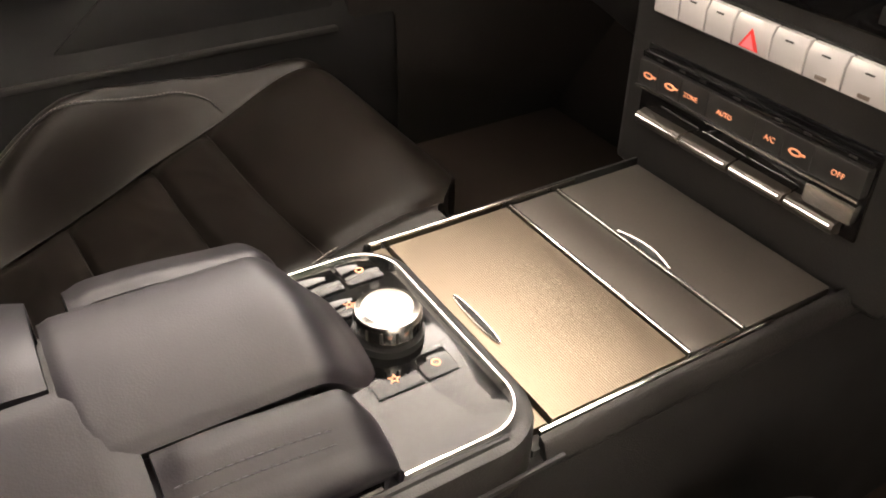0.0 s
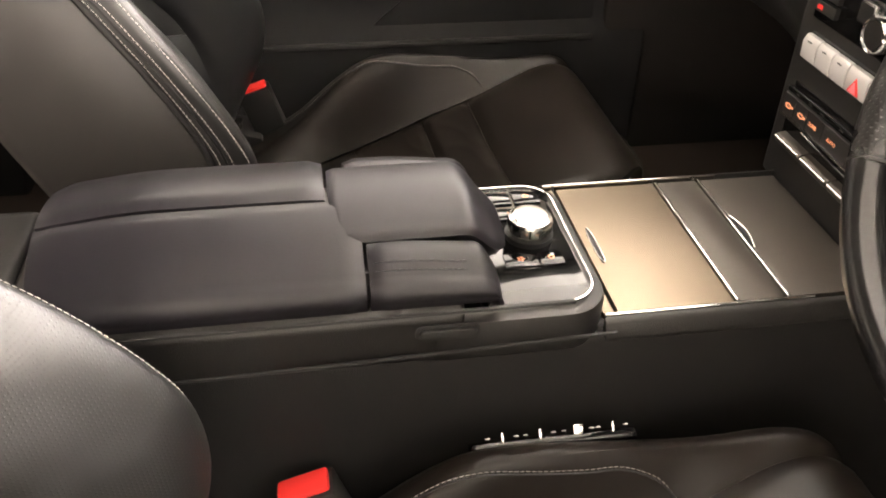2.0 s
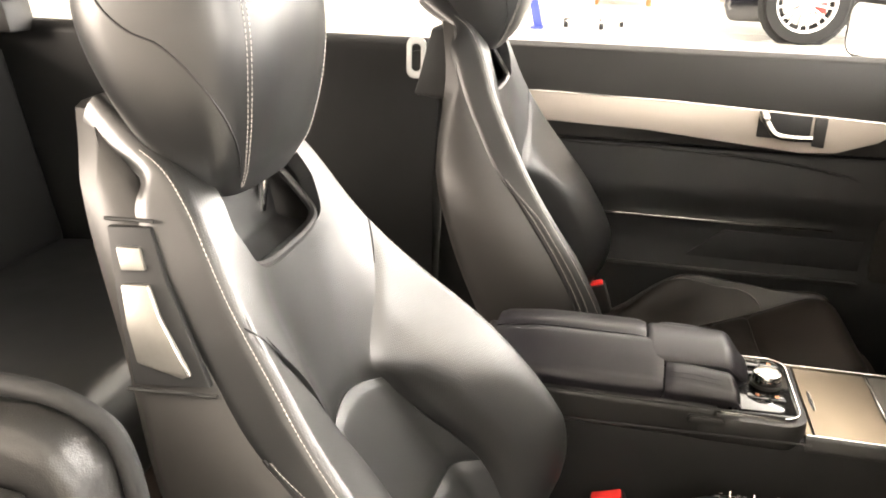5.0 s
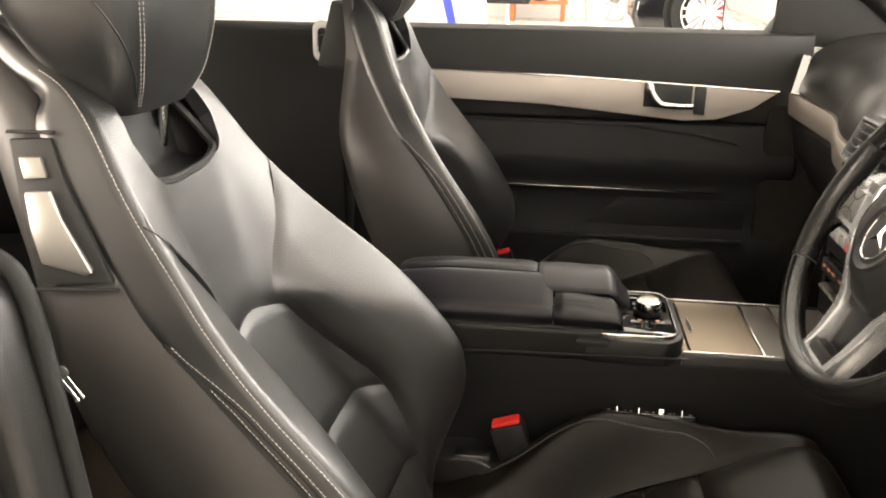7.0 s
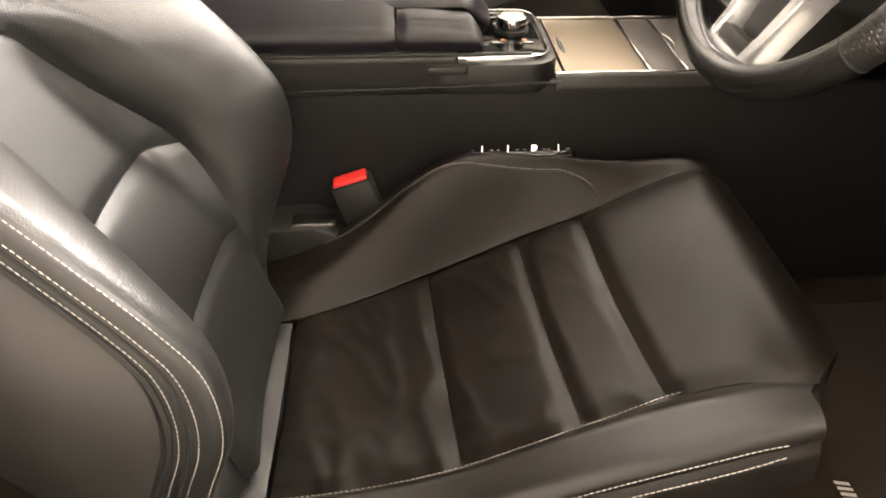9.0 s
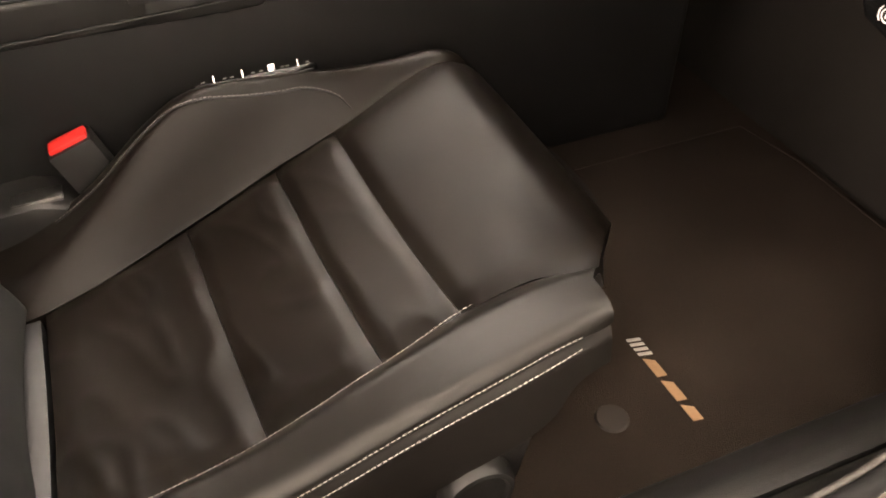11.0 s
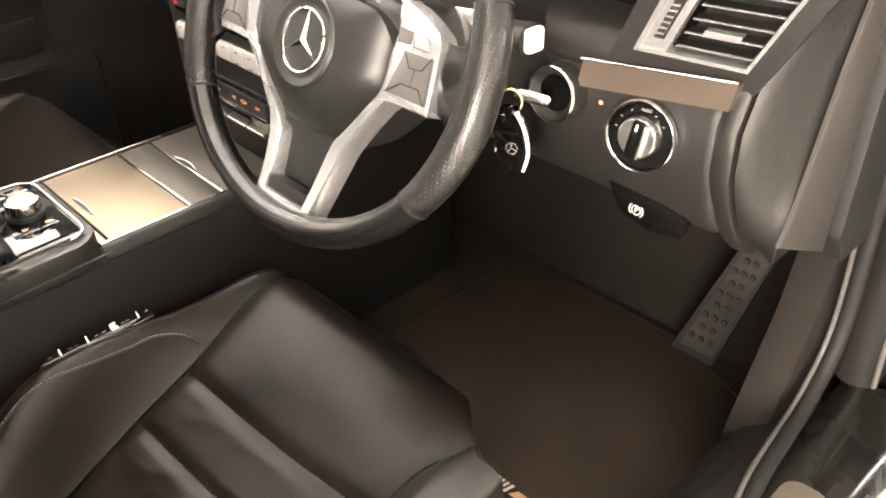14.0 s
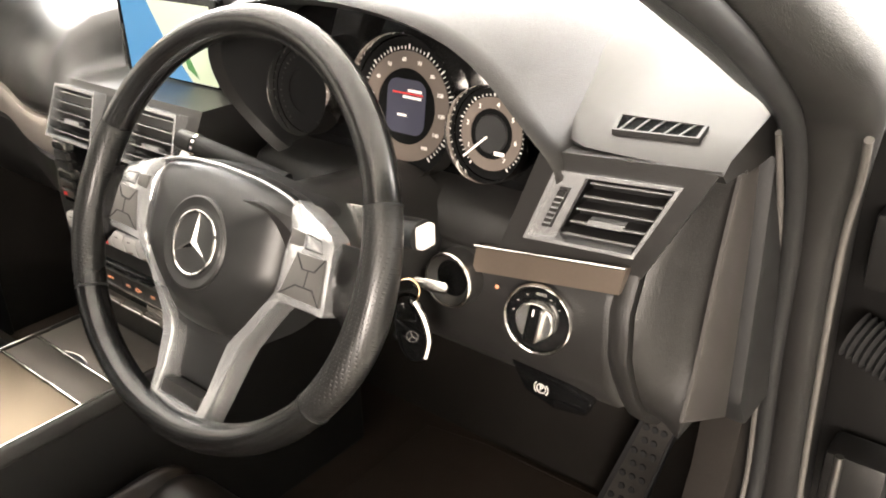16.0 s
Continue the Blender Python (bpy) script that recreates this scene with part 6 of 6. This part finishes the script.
# climate panel
ac = part("climate_panel", prism([(0.9935, 0.556), (0.9935, 0.624), (1.0, 0.624), (1.0, 0.556)], "x", -0.112, 0.101, 0.002), GLOSS, dash, "glossy black climate control panel")
part("climate_strip", box(-0.110, 0.099, 0.9845, 0.994, 0.592, 0.6135, 0.002), PLASTIC, ac)
part("chrome_line", box(-0.110, 0.099, 0.9835, 0.9855, 0.5895, 0.5918, 0.0006), CHROME, ac)
part("top_edge", box(-0.110, 0.099, 0.9865, 0.994, 0.6145, 0.6195, 0.001), GLOSS, ac)
for k, (x, t) in enumerate(((-0.098, ""), (-0.074, ""), (-0.052, "ZONE"), (-0.018, "AUTO"), (0.024, "A/C"), (0.046, ""), (0.080, "OFF"))):
    if t:
        part("climate_lettering", lettering(t, 0.0058 if len(t) < 4 else 0.0052, facing((x, 0.9842, 0.602), (0, -1, 0)), 0.0002), ICON, ac)
    else:
        part("climate_icon", ring([(0.0055 * math.cos(a), 0.0028 * math.sin(a)) for a in [2 * math.pi * j / 14 for j in range(14)]], [(0.0035 * math.cos(a), 0.0014 * math.sin(a)) for a in [2 * math.pi * j / 14 for j in range(14)]], facing((x, 0.9842, 0.602), (0, -1, 0)), 0.0003), ICON, ac)
        part("climate_icon_bar", xf(box(0.004, 0.0085, -0.0004, 0.0014, 0, 0.0003, 0), facing((x, 0.9842, 0.602), (0, -1, 0))), ICON, ac)
for x in (-0.087, -0.063, -0.035, 0.010, 0.035, 0.059):
    part("key_gap", box(x - 0.0005, x + 0.0005, 0.984, 0.986, 0.5935, 0.6125, 0), BLACK, ac)
for x in (-0.09, -0.066, -0.045, -0.012, 0.026, 0.05, 0.085):
    part("status_mark", box(x - 0.003, x + 0.003, 0.9858, 0.9868, 0.6165, 0.618, 0), SOFT, ac)
te = [-0.106, -0.055, -0.004, 0.047, 0.090]
for a, b in zip(te, te[1:]):
    t = part("toggle", prism([(0.994, 0.5570), (0.985, 0.5590), (0.982, 0.5640), (0.985, 0.568), (0.994, 0.570)], "x", a + 0.0008, b - 0.0008, 0.0015), DARK_TRIM, ac, "dark toggle with a chrome edge")
    part("toggle_edge", tube([(a + 0.003, 0.9825, 0.5662), (b - 0.003, 0.9825, 0.5662)], 0.0011, 6), CHROME, t)
part("ash_lid", box(0.06, 0.099, 0.984, 0.994, 0.572, 0.587, 0.002), SATIN, ac)
# small left vents at the end of the dash
vent([Vector((-0.737, 1.075, 0.800)), Vector((-0.695, 1.058, 0.800)), Vector((-0.700, 1.074, 0.884)), Vector((-0.737, 1.086, 0.884))], dash, 3, 0.0, False)
wl = part("cup_vent", box(-0.134, -0.128, 1.0, 1.03, 0.70, 0.78, 0.002), PLASTIC, dash)
for k in range(5):
    part("rib", box(-0.1375, -0.1335, 1.0, 1.028, 0.704 + 0.015 * k, 0.711 + 0.015 * k, 0.001), SATIN, wl)

# windscreen
ws = structure("windscreen", loft([[(-0.70, 1.62, 0.955), (0.70, 1.62, 0.955), (0.56, 0.42, 1.33), (-0.56, 0.42, 1.33)], [(-0.70, 1.625, 0.96), (0.70, 1.625, 0.96), (0.56, 0.425, 1.335), (-0.56, 0.425, 1.335)]]), GLASS, "clear windscreen", "window")
ws.visible_shadow = False

# ---- steering wheel ----
TAU = 25.5
WM = Matrix.Translation((0.360, 0.8995, 0.7925)) @ pose(0, 0, 0, 90 - TAU, 0, 0) @ pose(0, 0, 0, 0, 0, -0.3)   # x to the right, y up the wheel, z towards the driver
wheel = thing("steering_wheel", (0.398, 0.95, 0.77), "black leather flat-bottomed steering wheel with silver spokes", "steering wheel")
R = 0.2015
HM = WM @ Matrix.Translation((0, 0, -0.025)) @ Matrix.Diagonal((1.08, 1.08, 1, 1))


def rim_at(a):
    """Centre line of the rim at an angle from the right, going up."""
    x, y = R * math.cos(a), R * math.sin(a)
    return (x, y if y > 0 else y * 0.87)


def rim_part(a0, a1, rx, material, label, n=40):
    path = []
    for k in range(n + 1):
        a = radians(mix(a0, a1, k / n))
        x, y = rim_at(a)
        path.append((x, y, 0))
    secs = []
    pts = [Vector(p) for p in path]
    for i, p in enumerate(pts):
        t = (pts[min(i + 1, n)] - pts[max(i - 1, 0)]).normalized()
        o = Vector((0, 0, 1)).cross(t)
        r1 = rx(i / n)
        secs.append([p + o * (r1 * math.cos(b)) + Vector((0, 0, 1)) * (0.0165 * math.sin(b)) for b in [2 * math.pi * j / 20 for j in range(20)]])
    return part("rim", xf(loft(secs), WM), material, wheel, label)


PERF_W = lattice(mat("perforated_wheel_leather", (0.010, 0.0097, 0.0093), 0.30, grain=0.1, scale=700, spots=0.1), (1, 0, 0), (0, 0.42, 0.9), 0.0038, 0.00022)
SMOOTH_W = mat("smooth_wheel_leather", (0.008, 0.0077, 0.0074), 0.24, grain=0.1, scale=800, spots=0.1, spec=0.55)
thick = lambda q: 0.0148 + 0.003 * math.sin(math.pi * q)
plain = lambda q: 0.0145
rim_part(22, 158, plain, SMOOTH_W, "smooth black leather rim")
rim_part(-33, 21.6, thick, PERF_W, "perforated black leather rim", 30)
rim_part(158.4, 213, thick, PERF_W, "perforated black leather rim", 30)
rim_part(213.4, 326.6, plain, SMOOTH_W, "smooth black leather rim")
for a in (21.8, 158.2, 213.2, 326.8):
    x, y = rim_at(radians(a))
    t = Vector((-math.sin(radians(a)), math.cos(radians(a)), 0))
    part("rim_joint", xf(tube([Vector((x, y, 0)) - t * 0.001, Vector((x, y, 0)) + t * 0.001], 0.0162, 20), WM), BLACK, wheel)
KEY_GREY = mat("silver_grey_keys", (0.15, 0.145, 0.138), 0.32, metal=0.6, grain=0.06, spots=0.05)
# airbag pad: a six-sided cover
hub = [(-0.092, 0.058), (-0.062, 0.0645), (-0.03, 0.0675), (0, 0.0682), (0.03, 0.0675), (0.062, 0.0645), (0.092, 0.058), (0.0965, 0.042), (0.0970, 0.015), (0.0965, -0.010), (0.088, -0.026), (0.066, -0.054), (0.044, -0.074), (0.030, -0.0800), (0, -0.082), (-0.030, -0.0800), (-0.044, -0.074), (-0.066, -0.054), (-0.088, -0.026), (-0.0965, -0.010), (-0.0970, 0.015), (-0.0965, 0.042)]
ho2 = [(p.x, p.y) for p in spline([Vector((a, b, 0)) for a, b in hub], 3, True)]
HUB_VINYL = mat("airbag_vinyl", (0.0125, 0.0124, 0.012), 0.40, grain=0.1, scale=900, spots=0.08, spec=0.45)
HW = WM @ Matrix.Translation((0, -0.003, 0))
part("airbag_cover", xf(loft([[(p * s, q * s, z - 0.010 * sm((-q - 0.02) / 0.06) * (1 if s > 0.7 else 0)) for p, q in ho2] for s, z in ((1.0, -0.03), (1.0, -0.010), (0.993, -0.005), (0.975, -0.001), (0.94, 0.003), (0.88, 0.0075), (0.78, 0.0120), (0.64, 0.0158), (0.45, 0.0185), (0.25, 0.0195))]), HW), HUB_VINYL, wheel, "padded airbag cover", 60)
part("hub_rear", xf(loft([[(p * s, q * s - 0.004, z) for p, q in ho2] for s, z in ((0.7, -0.125), (0.98, -0.085), (1.12, -0.04), (1.08, -0.016))]), WM), BLACK, wheel)
EM = HM @ Matrix.Translation((0, -0.004, 0.0))
em = part("emblem_dish", xf(lathe([(0.0, 0.0432), (0.030, 0.0432), (0.0345, 0.0448), (0.038, 0.0458), (0.040, 0.0440), (0.040, 0.038)], Matrix.Identity(4), 48), EM), HUB_VINYL, wheel, "shallow round emblem recess")
part("emblem_face", xf(lathe([(0.0, 0.0436), (0.0262, 0.0436), (0.0262, 0.0430)], Matrix.Identity(4), 40), EM), mat("emblem_grey", (0.06, 0.06, 0.06), 0.25, metal=0.5, spots=0.05), em)
part("emblem_ring", xf(tube([(0.0268 * math.cos(a), 0.0268 * math.sin(a), 0.0448) for a in [2 * math.pi * j / 48 for j in range(48)]], 0.0014, 8, True), EM), CHROME, em, "thin chrome emblem ring")
for a in (90, 210, 330):
    ca, sa = math.cos(radians(a)), math.sin(radians(a))
    part("emblem_blade", xf(loft([[(-sa * 0.0042, ca * 0.0042, 0.043), (sa * 0.0042, -ca * 0.0042, 0.043), (0.001 * ca, 0.001 * sa, 0.0478)], [(ca * 0.0245 - sa * 0.0005, sa * 0.0245 + ca * 0.0005, 0.043), (ca * 0.0245 + sa * 0.0005, sa * 0.0245 - ca * 0.0005, 0.043), (ca * 0.0245, sa * 0.0245, 0.0455)]]), EM @ Matrix.Diagonal((1.08, 1.08, 1, 1))), CHROME, em)
# silver frame: a thin arc over the cover, a spoke with keys and a lower leg on each side
part("silver_arc", xf(tube(spline([(-0.0950, 0.050, -0.001), (-0.0930, 0.0595, 0.001), (-0.0620, 0.0670, 0.003), (-0.0300, 0.0700, 0.004), (0.0000, 0.0708, 0.004), (0.0300, 0.0700, 0.004), (0.0620, 0.0670, 0.003), (0.0930, 0.0595, 0.001), (0.0950, 0.050, -0.001)], 6), 0.0017, 8), HW), SILVER_PAINT, wheel, "thin bright silver arc")
FRAME = [((0.095, 0.0625), (0.0915, 0.054), 0.001), ((0.125, 0.053), (0.0985, 0.034), 0.005), ((0.146, 0.043), (0.0985, 0.014), 0.007), ((0.1510, 0.036), (0.0985, 0.008), 0.007), ((0.1565, -0.0195), (0.0985, -0.006), 0.006), ((0.1545, -0.0225), (0.0975, -0.010), 0.0055),
         ((0.107, -0.0235), (0.092, -0.0225), 0.003), ((0.094, -0.036), (0.080, -0.037), 0.000), ((0.077, -0.058), (0.061, -0.060), -0.004), ((0.060, -0.082), (0.041, -0.082), -0.008), ((0.053, -0.100), (0.036, -0.098), -0.009), ((0.046, -0.135), (0.0325, -0.130), -0.006), ((0.0415, -0.165), (0.031, -0.153), -0.001), ((0.039, -0.1745), (0.030, -0.172), 0.000)]
for s in (1, -1):
    sp = part("spoke", bevelled(xf(loft([[(s * o[0], o[1], z - 0.024), (s * o[0], o[1], z - 0.003), (s * mix(o[0], i[0], 0.12), mix(o[1], i[1], 0.12), z), (s * mix(o[0], i[0], 0.88), mix(o[1], i[1], 0.88), z), (s * i[0], i[1], z - 0.003), (s * i[0], i[1], z - 0.024)] for o, i, z in FRAME]), HW), 0.0008, 1, 50), SILVER_PAINT, wheel, "satin silver spoke")
    KZ = 0.0055
    part("key_pad", xf(prism([(s * 0.1165, 0.0225), (s * 0.1490, 0.0235), (s * 0.1535, -0.0150), (s * 0.1060, -0.0155)], "z", KZ - 0.004, KZ + 0.0022, 0.0012), HW), KEY_GREY, sp, "grey key pad")
    for (ax, ay), (bx, by) in (((0.1165, 0.0225), (0.1265, 0.0105)), ((0.1490, 0.0235), (0.1405, 0.0115)), ((0.1535, -0.0150), (0.1430, -0.0035)), ((0.1060, -0.0155), (0.1225, -0.0040)), ((0.1265, 0.0105), (0.1405, 0.0115)), ((0.1430, -0.0035), (0.1225, -0.0040)), ((0.1335, 0.0110), (0.1330, -0.0038))):
        part("key_gap", xf(tube([(s * ax, ay, KZ + 0.0022), (s * bx, by, KZ + 0.0022)], 0.0007, 5), HW), BLACK, sp)
    part("upper_key", xf(prism([(s * 0.1030, 0.0400), (s * 0.1200, 0.0390), (s * 0.1215, 0.0275), (s * 0.1045, 0.0265)], "z", KZ - 0.004, KZ + 0.0015, 0.001), HW), KEY_GREY, sp)
    part("upper_key", xf(prism([(s * 0.1225, 0.0390), (s * 0.1395, 0.0370), (s * 0.1440, 0.0275), (s * 0.1240, 0.0275)], "z", KZ - 0.004, KZ + 0.0018, 0.001), HW), SILVER_PAINT, sp)
    part("key_gap", xf(tube([(s * 0.1225, 0.0392, KZ + 0.0014), (s * 0.1395, 0.0372, KZ + 0.0014), (s * 0.1440, 0.0273, KZ + 0.0014), (s * 0.1240, 0.0273, KZ + 0.0014)], 0.0006, 5, True), HW), BLACK, sp)
    part("grip_bridge", xf(loft([[(s * x, mix(a, b, 0.5) + mix(-0.5, 0.5, t) * (b - a), z + dz * math.sin(math.pi * t)) for t, dz in ((0, 0), (0.12, 0.004), (0.3, 0.006), (0.5, 0.006), (0.7, 0.006), (0.88, 0.004), (1, 0))] + [(s * x, b, -0.016), (s * x, a, -0.016)] for x, a, b, z in ((0.148, -0.0190, 0.036, -0.006), (0.162, -0.024, 0.036, -0.010), (0.176, -0.036, 0.036, -0.010), (0.190, -0.055, 0.030, -0.004))]), WM), SMOOTH_W, wheel, "smooth black leather rim")
    part("paddle", xf(prism([(s * 0.09, 0.06), (s * 0.135, 0.065), (s * 0.150, 0.03), (s * 0.140, -0.03), (s * 0.10, -0.02)], "z", -0.035, -0.029, 0.002), HM), SATIN, wheel, "silver gear paddle")
part("spoke_foot", xf(prism([(-0.0385, -0.1745), (0.0385, -0.1745), (0.0340, -0.153), (-0.0340, -0.153)], "z", -0.022, -0.0005, 0.003), HW), SILVER_PAINT, wheel, "satin silver spoke foot")
part("spoke_inset", xf(prism([(-0.031, -0.1535), (0.031, -0.1535), (0.029, -0.139), (-0.029, -0.139)], "z", -0.024, -0.004, 0.004), HW), PLASTIC, wheel)
# black sheet added behind the open gap between the legs, for its darkness
part("spoke_back", xf(prism([(-0.034, -0.140), (0.034, -0.140), (0.040, -0.080), (-0.040, -0.080)], "z", -0.030, -0.025, 0.002), HW), BLACK, wheel)

# column, stalks, ignition and key
col = thing("steering_column", (0.4, 1.05, 0.75), "dark steering column cover", "steering column")
part("cover", loft([[(0.398 + w * math.cos(a), y, z + h_ * math.sin(a)) for a in [2 * math.pi * j / 24 for j in range(24)]] for y, z, w, h_ in ((0.955, 0.785, 0.055, 0.045), (1.0, 0.775, 0.065, 0.055), (1.08, 0.755, 0.075, 0.065), (1.14, 0.745, 0.08, 0.07))]), PLASTIC, col)
st = part("lever", tube([(0.45, 1.03, 0.800), (0.49, 1.025, 0.805), (0.53, 1.018, 0.812)], [0.009, 0.013, 0.014], 14, flat=0.75), PLASTIC, col, "indicator stalk")
# glow added to the stalk's end to brighten it; no lamp there
part("lever_tip", xf(box(-0.004, 0.004, -0.009, 0.009, -0.010, 0.010, 0.003), Matrix.Translation((0.536, 1.016, 0.813))), LIT, st, "stalk end button with an added glow")
part("lever_mark", box(0.495, 0.503, 1.0085, 1.010, 0.802, 0.815, 0.0005), ICON, st)
st = part("lever", tube([(0.345, 1.035, 0.812), (0.27, 1.03, 0.822), (0.215, 1.028, 0.827)], [0.009, 0.0100, 0.0105], 16, flat=0.8), BLACK, col, "gear selector stalk")
part("lever_ring", tube([(0.2165, 1.0285, 0.8268), (0.2135, 1.0275, 0.8272)], 0.0119, 20, flat=0.8), CHROME, st)
part("lever_end", tube([(0.213, 1.0275, 0.8272), (0.190, 1.026, 0.830)], [0.0114, 0.0105], 16, flat=0.8), PLASTIC, st)
mi = facing((0.500, 1.098, 0.730), (0.0, -1, 0.1))
ign = part("ignition_collar", lathe([(0.018, 0.004), (0.0225, 0.010), (0.0255, 0.012), (0.0275, 0.008), (0.0275, -0.01)], mi, 36), PLASTIC, dash, "ignition lock with a black collar")
part("ignition_ring", lathe([(0.0245, 0.0118), (0.0262, 0.0128), (0.0276, 0.0110), (0.0270, 0.008)], mi, 40), SATIN, ign, "thin silver ring")
part("ignition_face", lathe([(0.0, 0.004), (0.020, 0.004), (0.024, 0.010), (0.024, 0.0)], mi, 32), GLOSS, ign)
key = thing("car_key", (0.495, 1.06, 0.70), "black and silver car key with a fob on a ring", "key")
part("key_head", xf(prism(rounded(0.036, 0.010, 0.004), "z", -0.003, 0.003, 0.0012), facing((0.494, 1.068, 0.732), (0.25, -0.6, 0.75)) @ pose(0, 0, 0, 0, 0, -6)), SATIN, key, "chrome key in the ignition")
part("key_ring", xf(tube([(0.011 * math.cos(a), 0.013 * math.sin(a), 0) for a in [2 * math.pi * j / 28 for j in range(28)]], 0.0013, 6, True), facing((0.484, 1.048, 0.731), (0.6, -0.8, 0.1))), mat("brass", (0.7, 0.5, 0.3), 0.25, metal=1.0), key, "brassy split ring")
mf = facing((0.489, 1.046, 0.695), (0.45, -0.88, 0.1)) @ pose(0, 0, 0, 0, 0, 12)
part("fob", xf(loft([[(0.0155 * s * math.copysign(abs(math.cos(a)) ** 0.8, math.cos(a)), 0.034 * s * math.copysign(abs(math.sin(a)) ** 0.7, math.sin(a)), z) for a in [2 * math.pi * j / 32 for j in range(32)]] for s, z in ((0.85, -0.007), (1.0, -0.004), (1.0, 0.003), (0.85, 0.007))]), mf), GLOSS, key, "glossy black fob")
part("fob_chrome", xf(tube(spline([(0.010, 0.028, 0.005), (0.0155, 0.010, 0.005), (0.0155, -0.012, 0.005), (0.008, -0.030, 0.005)], 6), 0.003, 6), mf), CHROME, key)
part("fob_mark", xf(ring([(0.006 * math.cos(a), 0.006 * math.sin(a)) for a in [2 * math.pi * j / 20 for j in range(20)]], [(0.005 * math.cos(a), 0.005 * math.sin(a)) for a in [2 * math.pi * j / 20 for j in range(20)]], Matrix.Translation((0.001, -0.006, 0.0068)), 0.0006), mf), SATIN, key)
part("fob_mark", xf(join(*[xf(box(-0.0006, 0.0006, 0, 0.0055, 0, 0.0006, 0), Matrix.Translation((0.001, -0.006, 0.0068)) @ pose(0, 0, 0, 0, 0, a)) for a in (0, 120, 240)]), mf), SATIN, key)
part("tag", xf(lathe([(0.0, 0.007), (0.007, 0.005), (0.009, 0.0), (0.007, -0.005), (0, -0.007)], Matrix.Identity(4), 8), Matrix.Translation((0.468, 1.055, 0.676))), CHROME, key)

carry(list(col.children) + list(key.children) + [ign], DRIVER_SIDE)

# ---- footwell ----
mat_ = thing("floor_mat", (0.45, 1.1, 0.2), "dark velour floor mat with a pale woven badge", "floor mat")
mo = [(0.19, 0.60), (0.19, 1.38), (0.30, 1.40), (0.52, 1.40), (0.672, 1.34), (0.686, 1.15), (0.686, 0.86), (0.65, 0.60)]
part("surface", prism(mo, "z", 0.202, 0.212, 0.004), CARPET, mat_)
part("binding", tube([(p, q, 0.2105) for p, q in mo], 0.0018, 6, True), CARPET, mat_)
bd = part("badge", xf(prism(rounded(0.140, 0.02, 0.002, 2), "z", 0, 0.0006, 0), pose(0.557, 1.001, 0.2117, 0, 0, 1.5) @ Matrix.Diagonal((0.93, 1, 1, 1))), CARPET, mat_)
mb = pose(0.557, 1.001, 0.2122, 0, 0, 1.5) @ Matrix.Diagonal((0.93, 1, 1, 1))
for k in range(4):
    part("badge_bar", xf(prism([(-0.066 + 0.008 * k, -0.007), (-0.062 + 0.008 * k, -0.007), (-0.058 + 0.008 * k, 0.008), (-0.062 + 0.008 * k, 0.008)], "z", 0, 0.0012, 0), mb), THREAD, bd)
for x0, x1 in ((-0.032, -0.002), (0.004, 0.036), (0.042, 0.066)):
    part("badge_bar", xf(prism([(x0, -0.006), (x1, -0.006), (x1 + 0.002, 0.005), (x0 + 0.008, 0.005)], "z", 0, 0.0012, 0), mb), mat("bronze_thread", (0.42, 0.26, 0.14), 0.6, grain=0.15), bd)
part("mat_button", lathe([(0.0, 0.004), (0.016, 0.003), (0.018, 0.0)], Matrix.Translation((0.583, 0.922, 0.212)), 20), mat("brown_rubber", (0.045, 0.036, 0.03), 0.6, grain=0.1), mat_)
ped = thing("accelerator_pedal", (0.535, 1.45, 0.21), "steel accelerator pedal with rubber studs", "pedal")
PV = [Vector((0.523, 1.368, 0.226)), Vector((0.590, 1.368, 0.226)), Vector((0.630, 1.420, 0.430)), Vector((0.582, 1.420, 0.430))]
part("pad", quad_plate(PV, 0, 1, 0, 1, -0.01, 0.004, 0.003), RUBBER, ped)
part("steel_face", quad_plate(PV, 0.14, 0.94, 0.06, 0.98, 0.003, 0.0065, 0.001), mat("worn_steel", (0.075, 0.07, 0.064), 0.45, metal=0.8, grain=0.2, scale=200, spots=0.35), ped, "brushed steel face")
nrm = (PV[1] - PV[0]).cross(PV[3] - PV[0]).normalized()
for r in range(9):
    for c in range(3 if r % 2 == 0 else 2):
        u = (0.25 + 0.25 * c) if r % 2 == 0 else (0.375 + 0.25 * c)
        part("stud", lathe([(0.0, 0.003), (0.0045, 0.003), (0.0055, 0.0)], facing(quad(PV, u, 0.16 + 0.095 * r, 0.006), nrm), 10), RUBBER, ped)
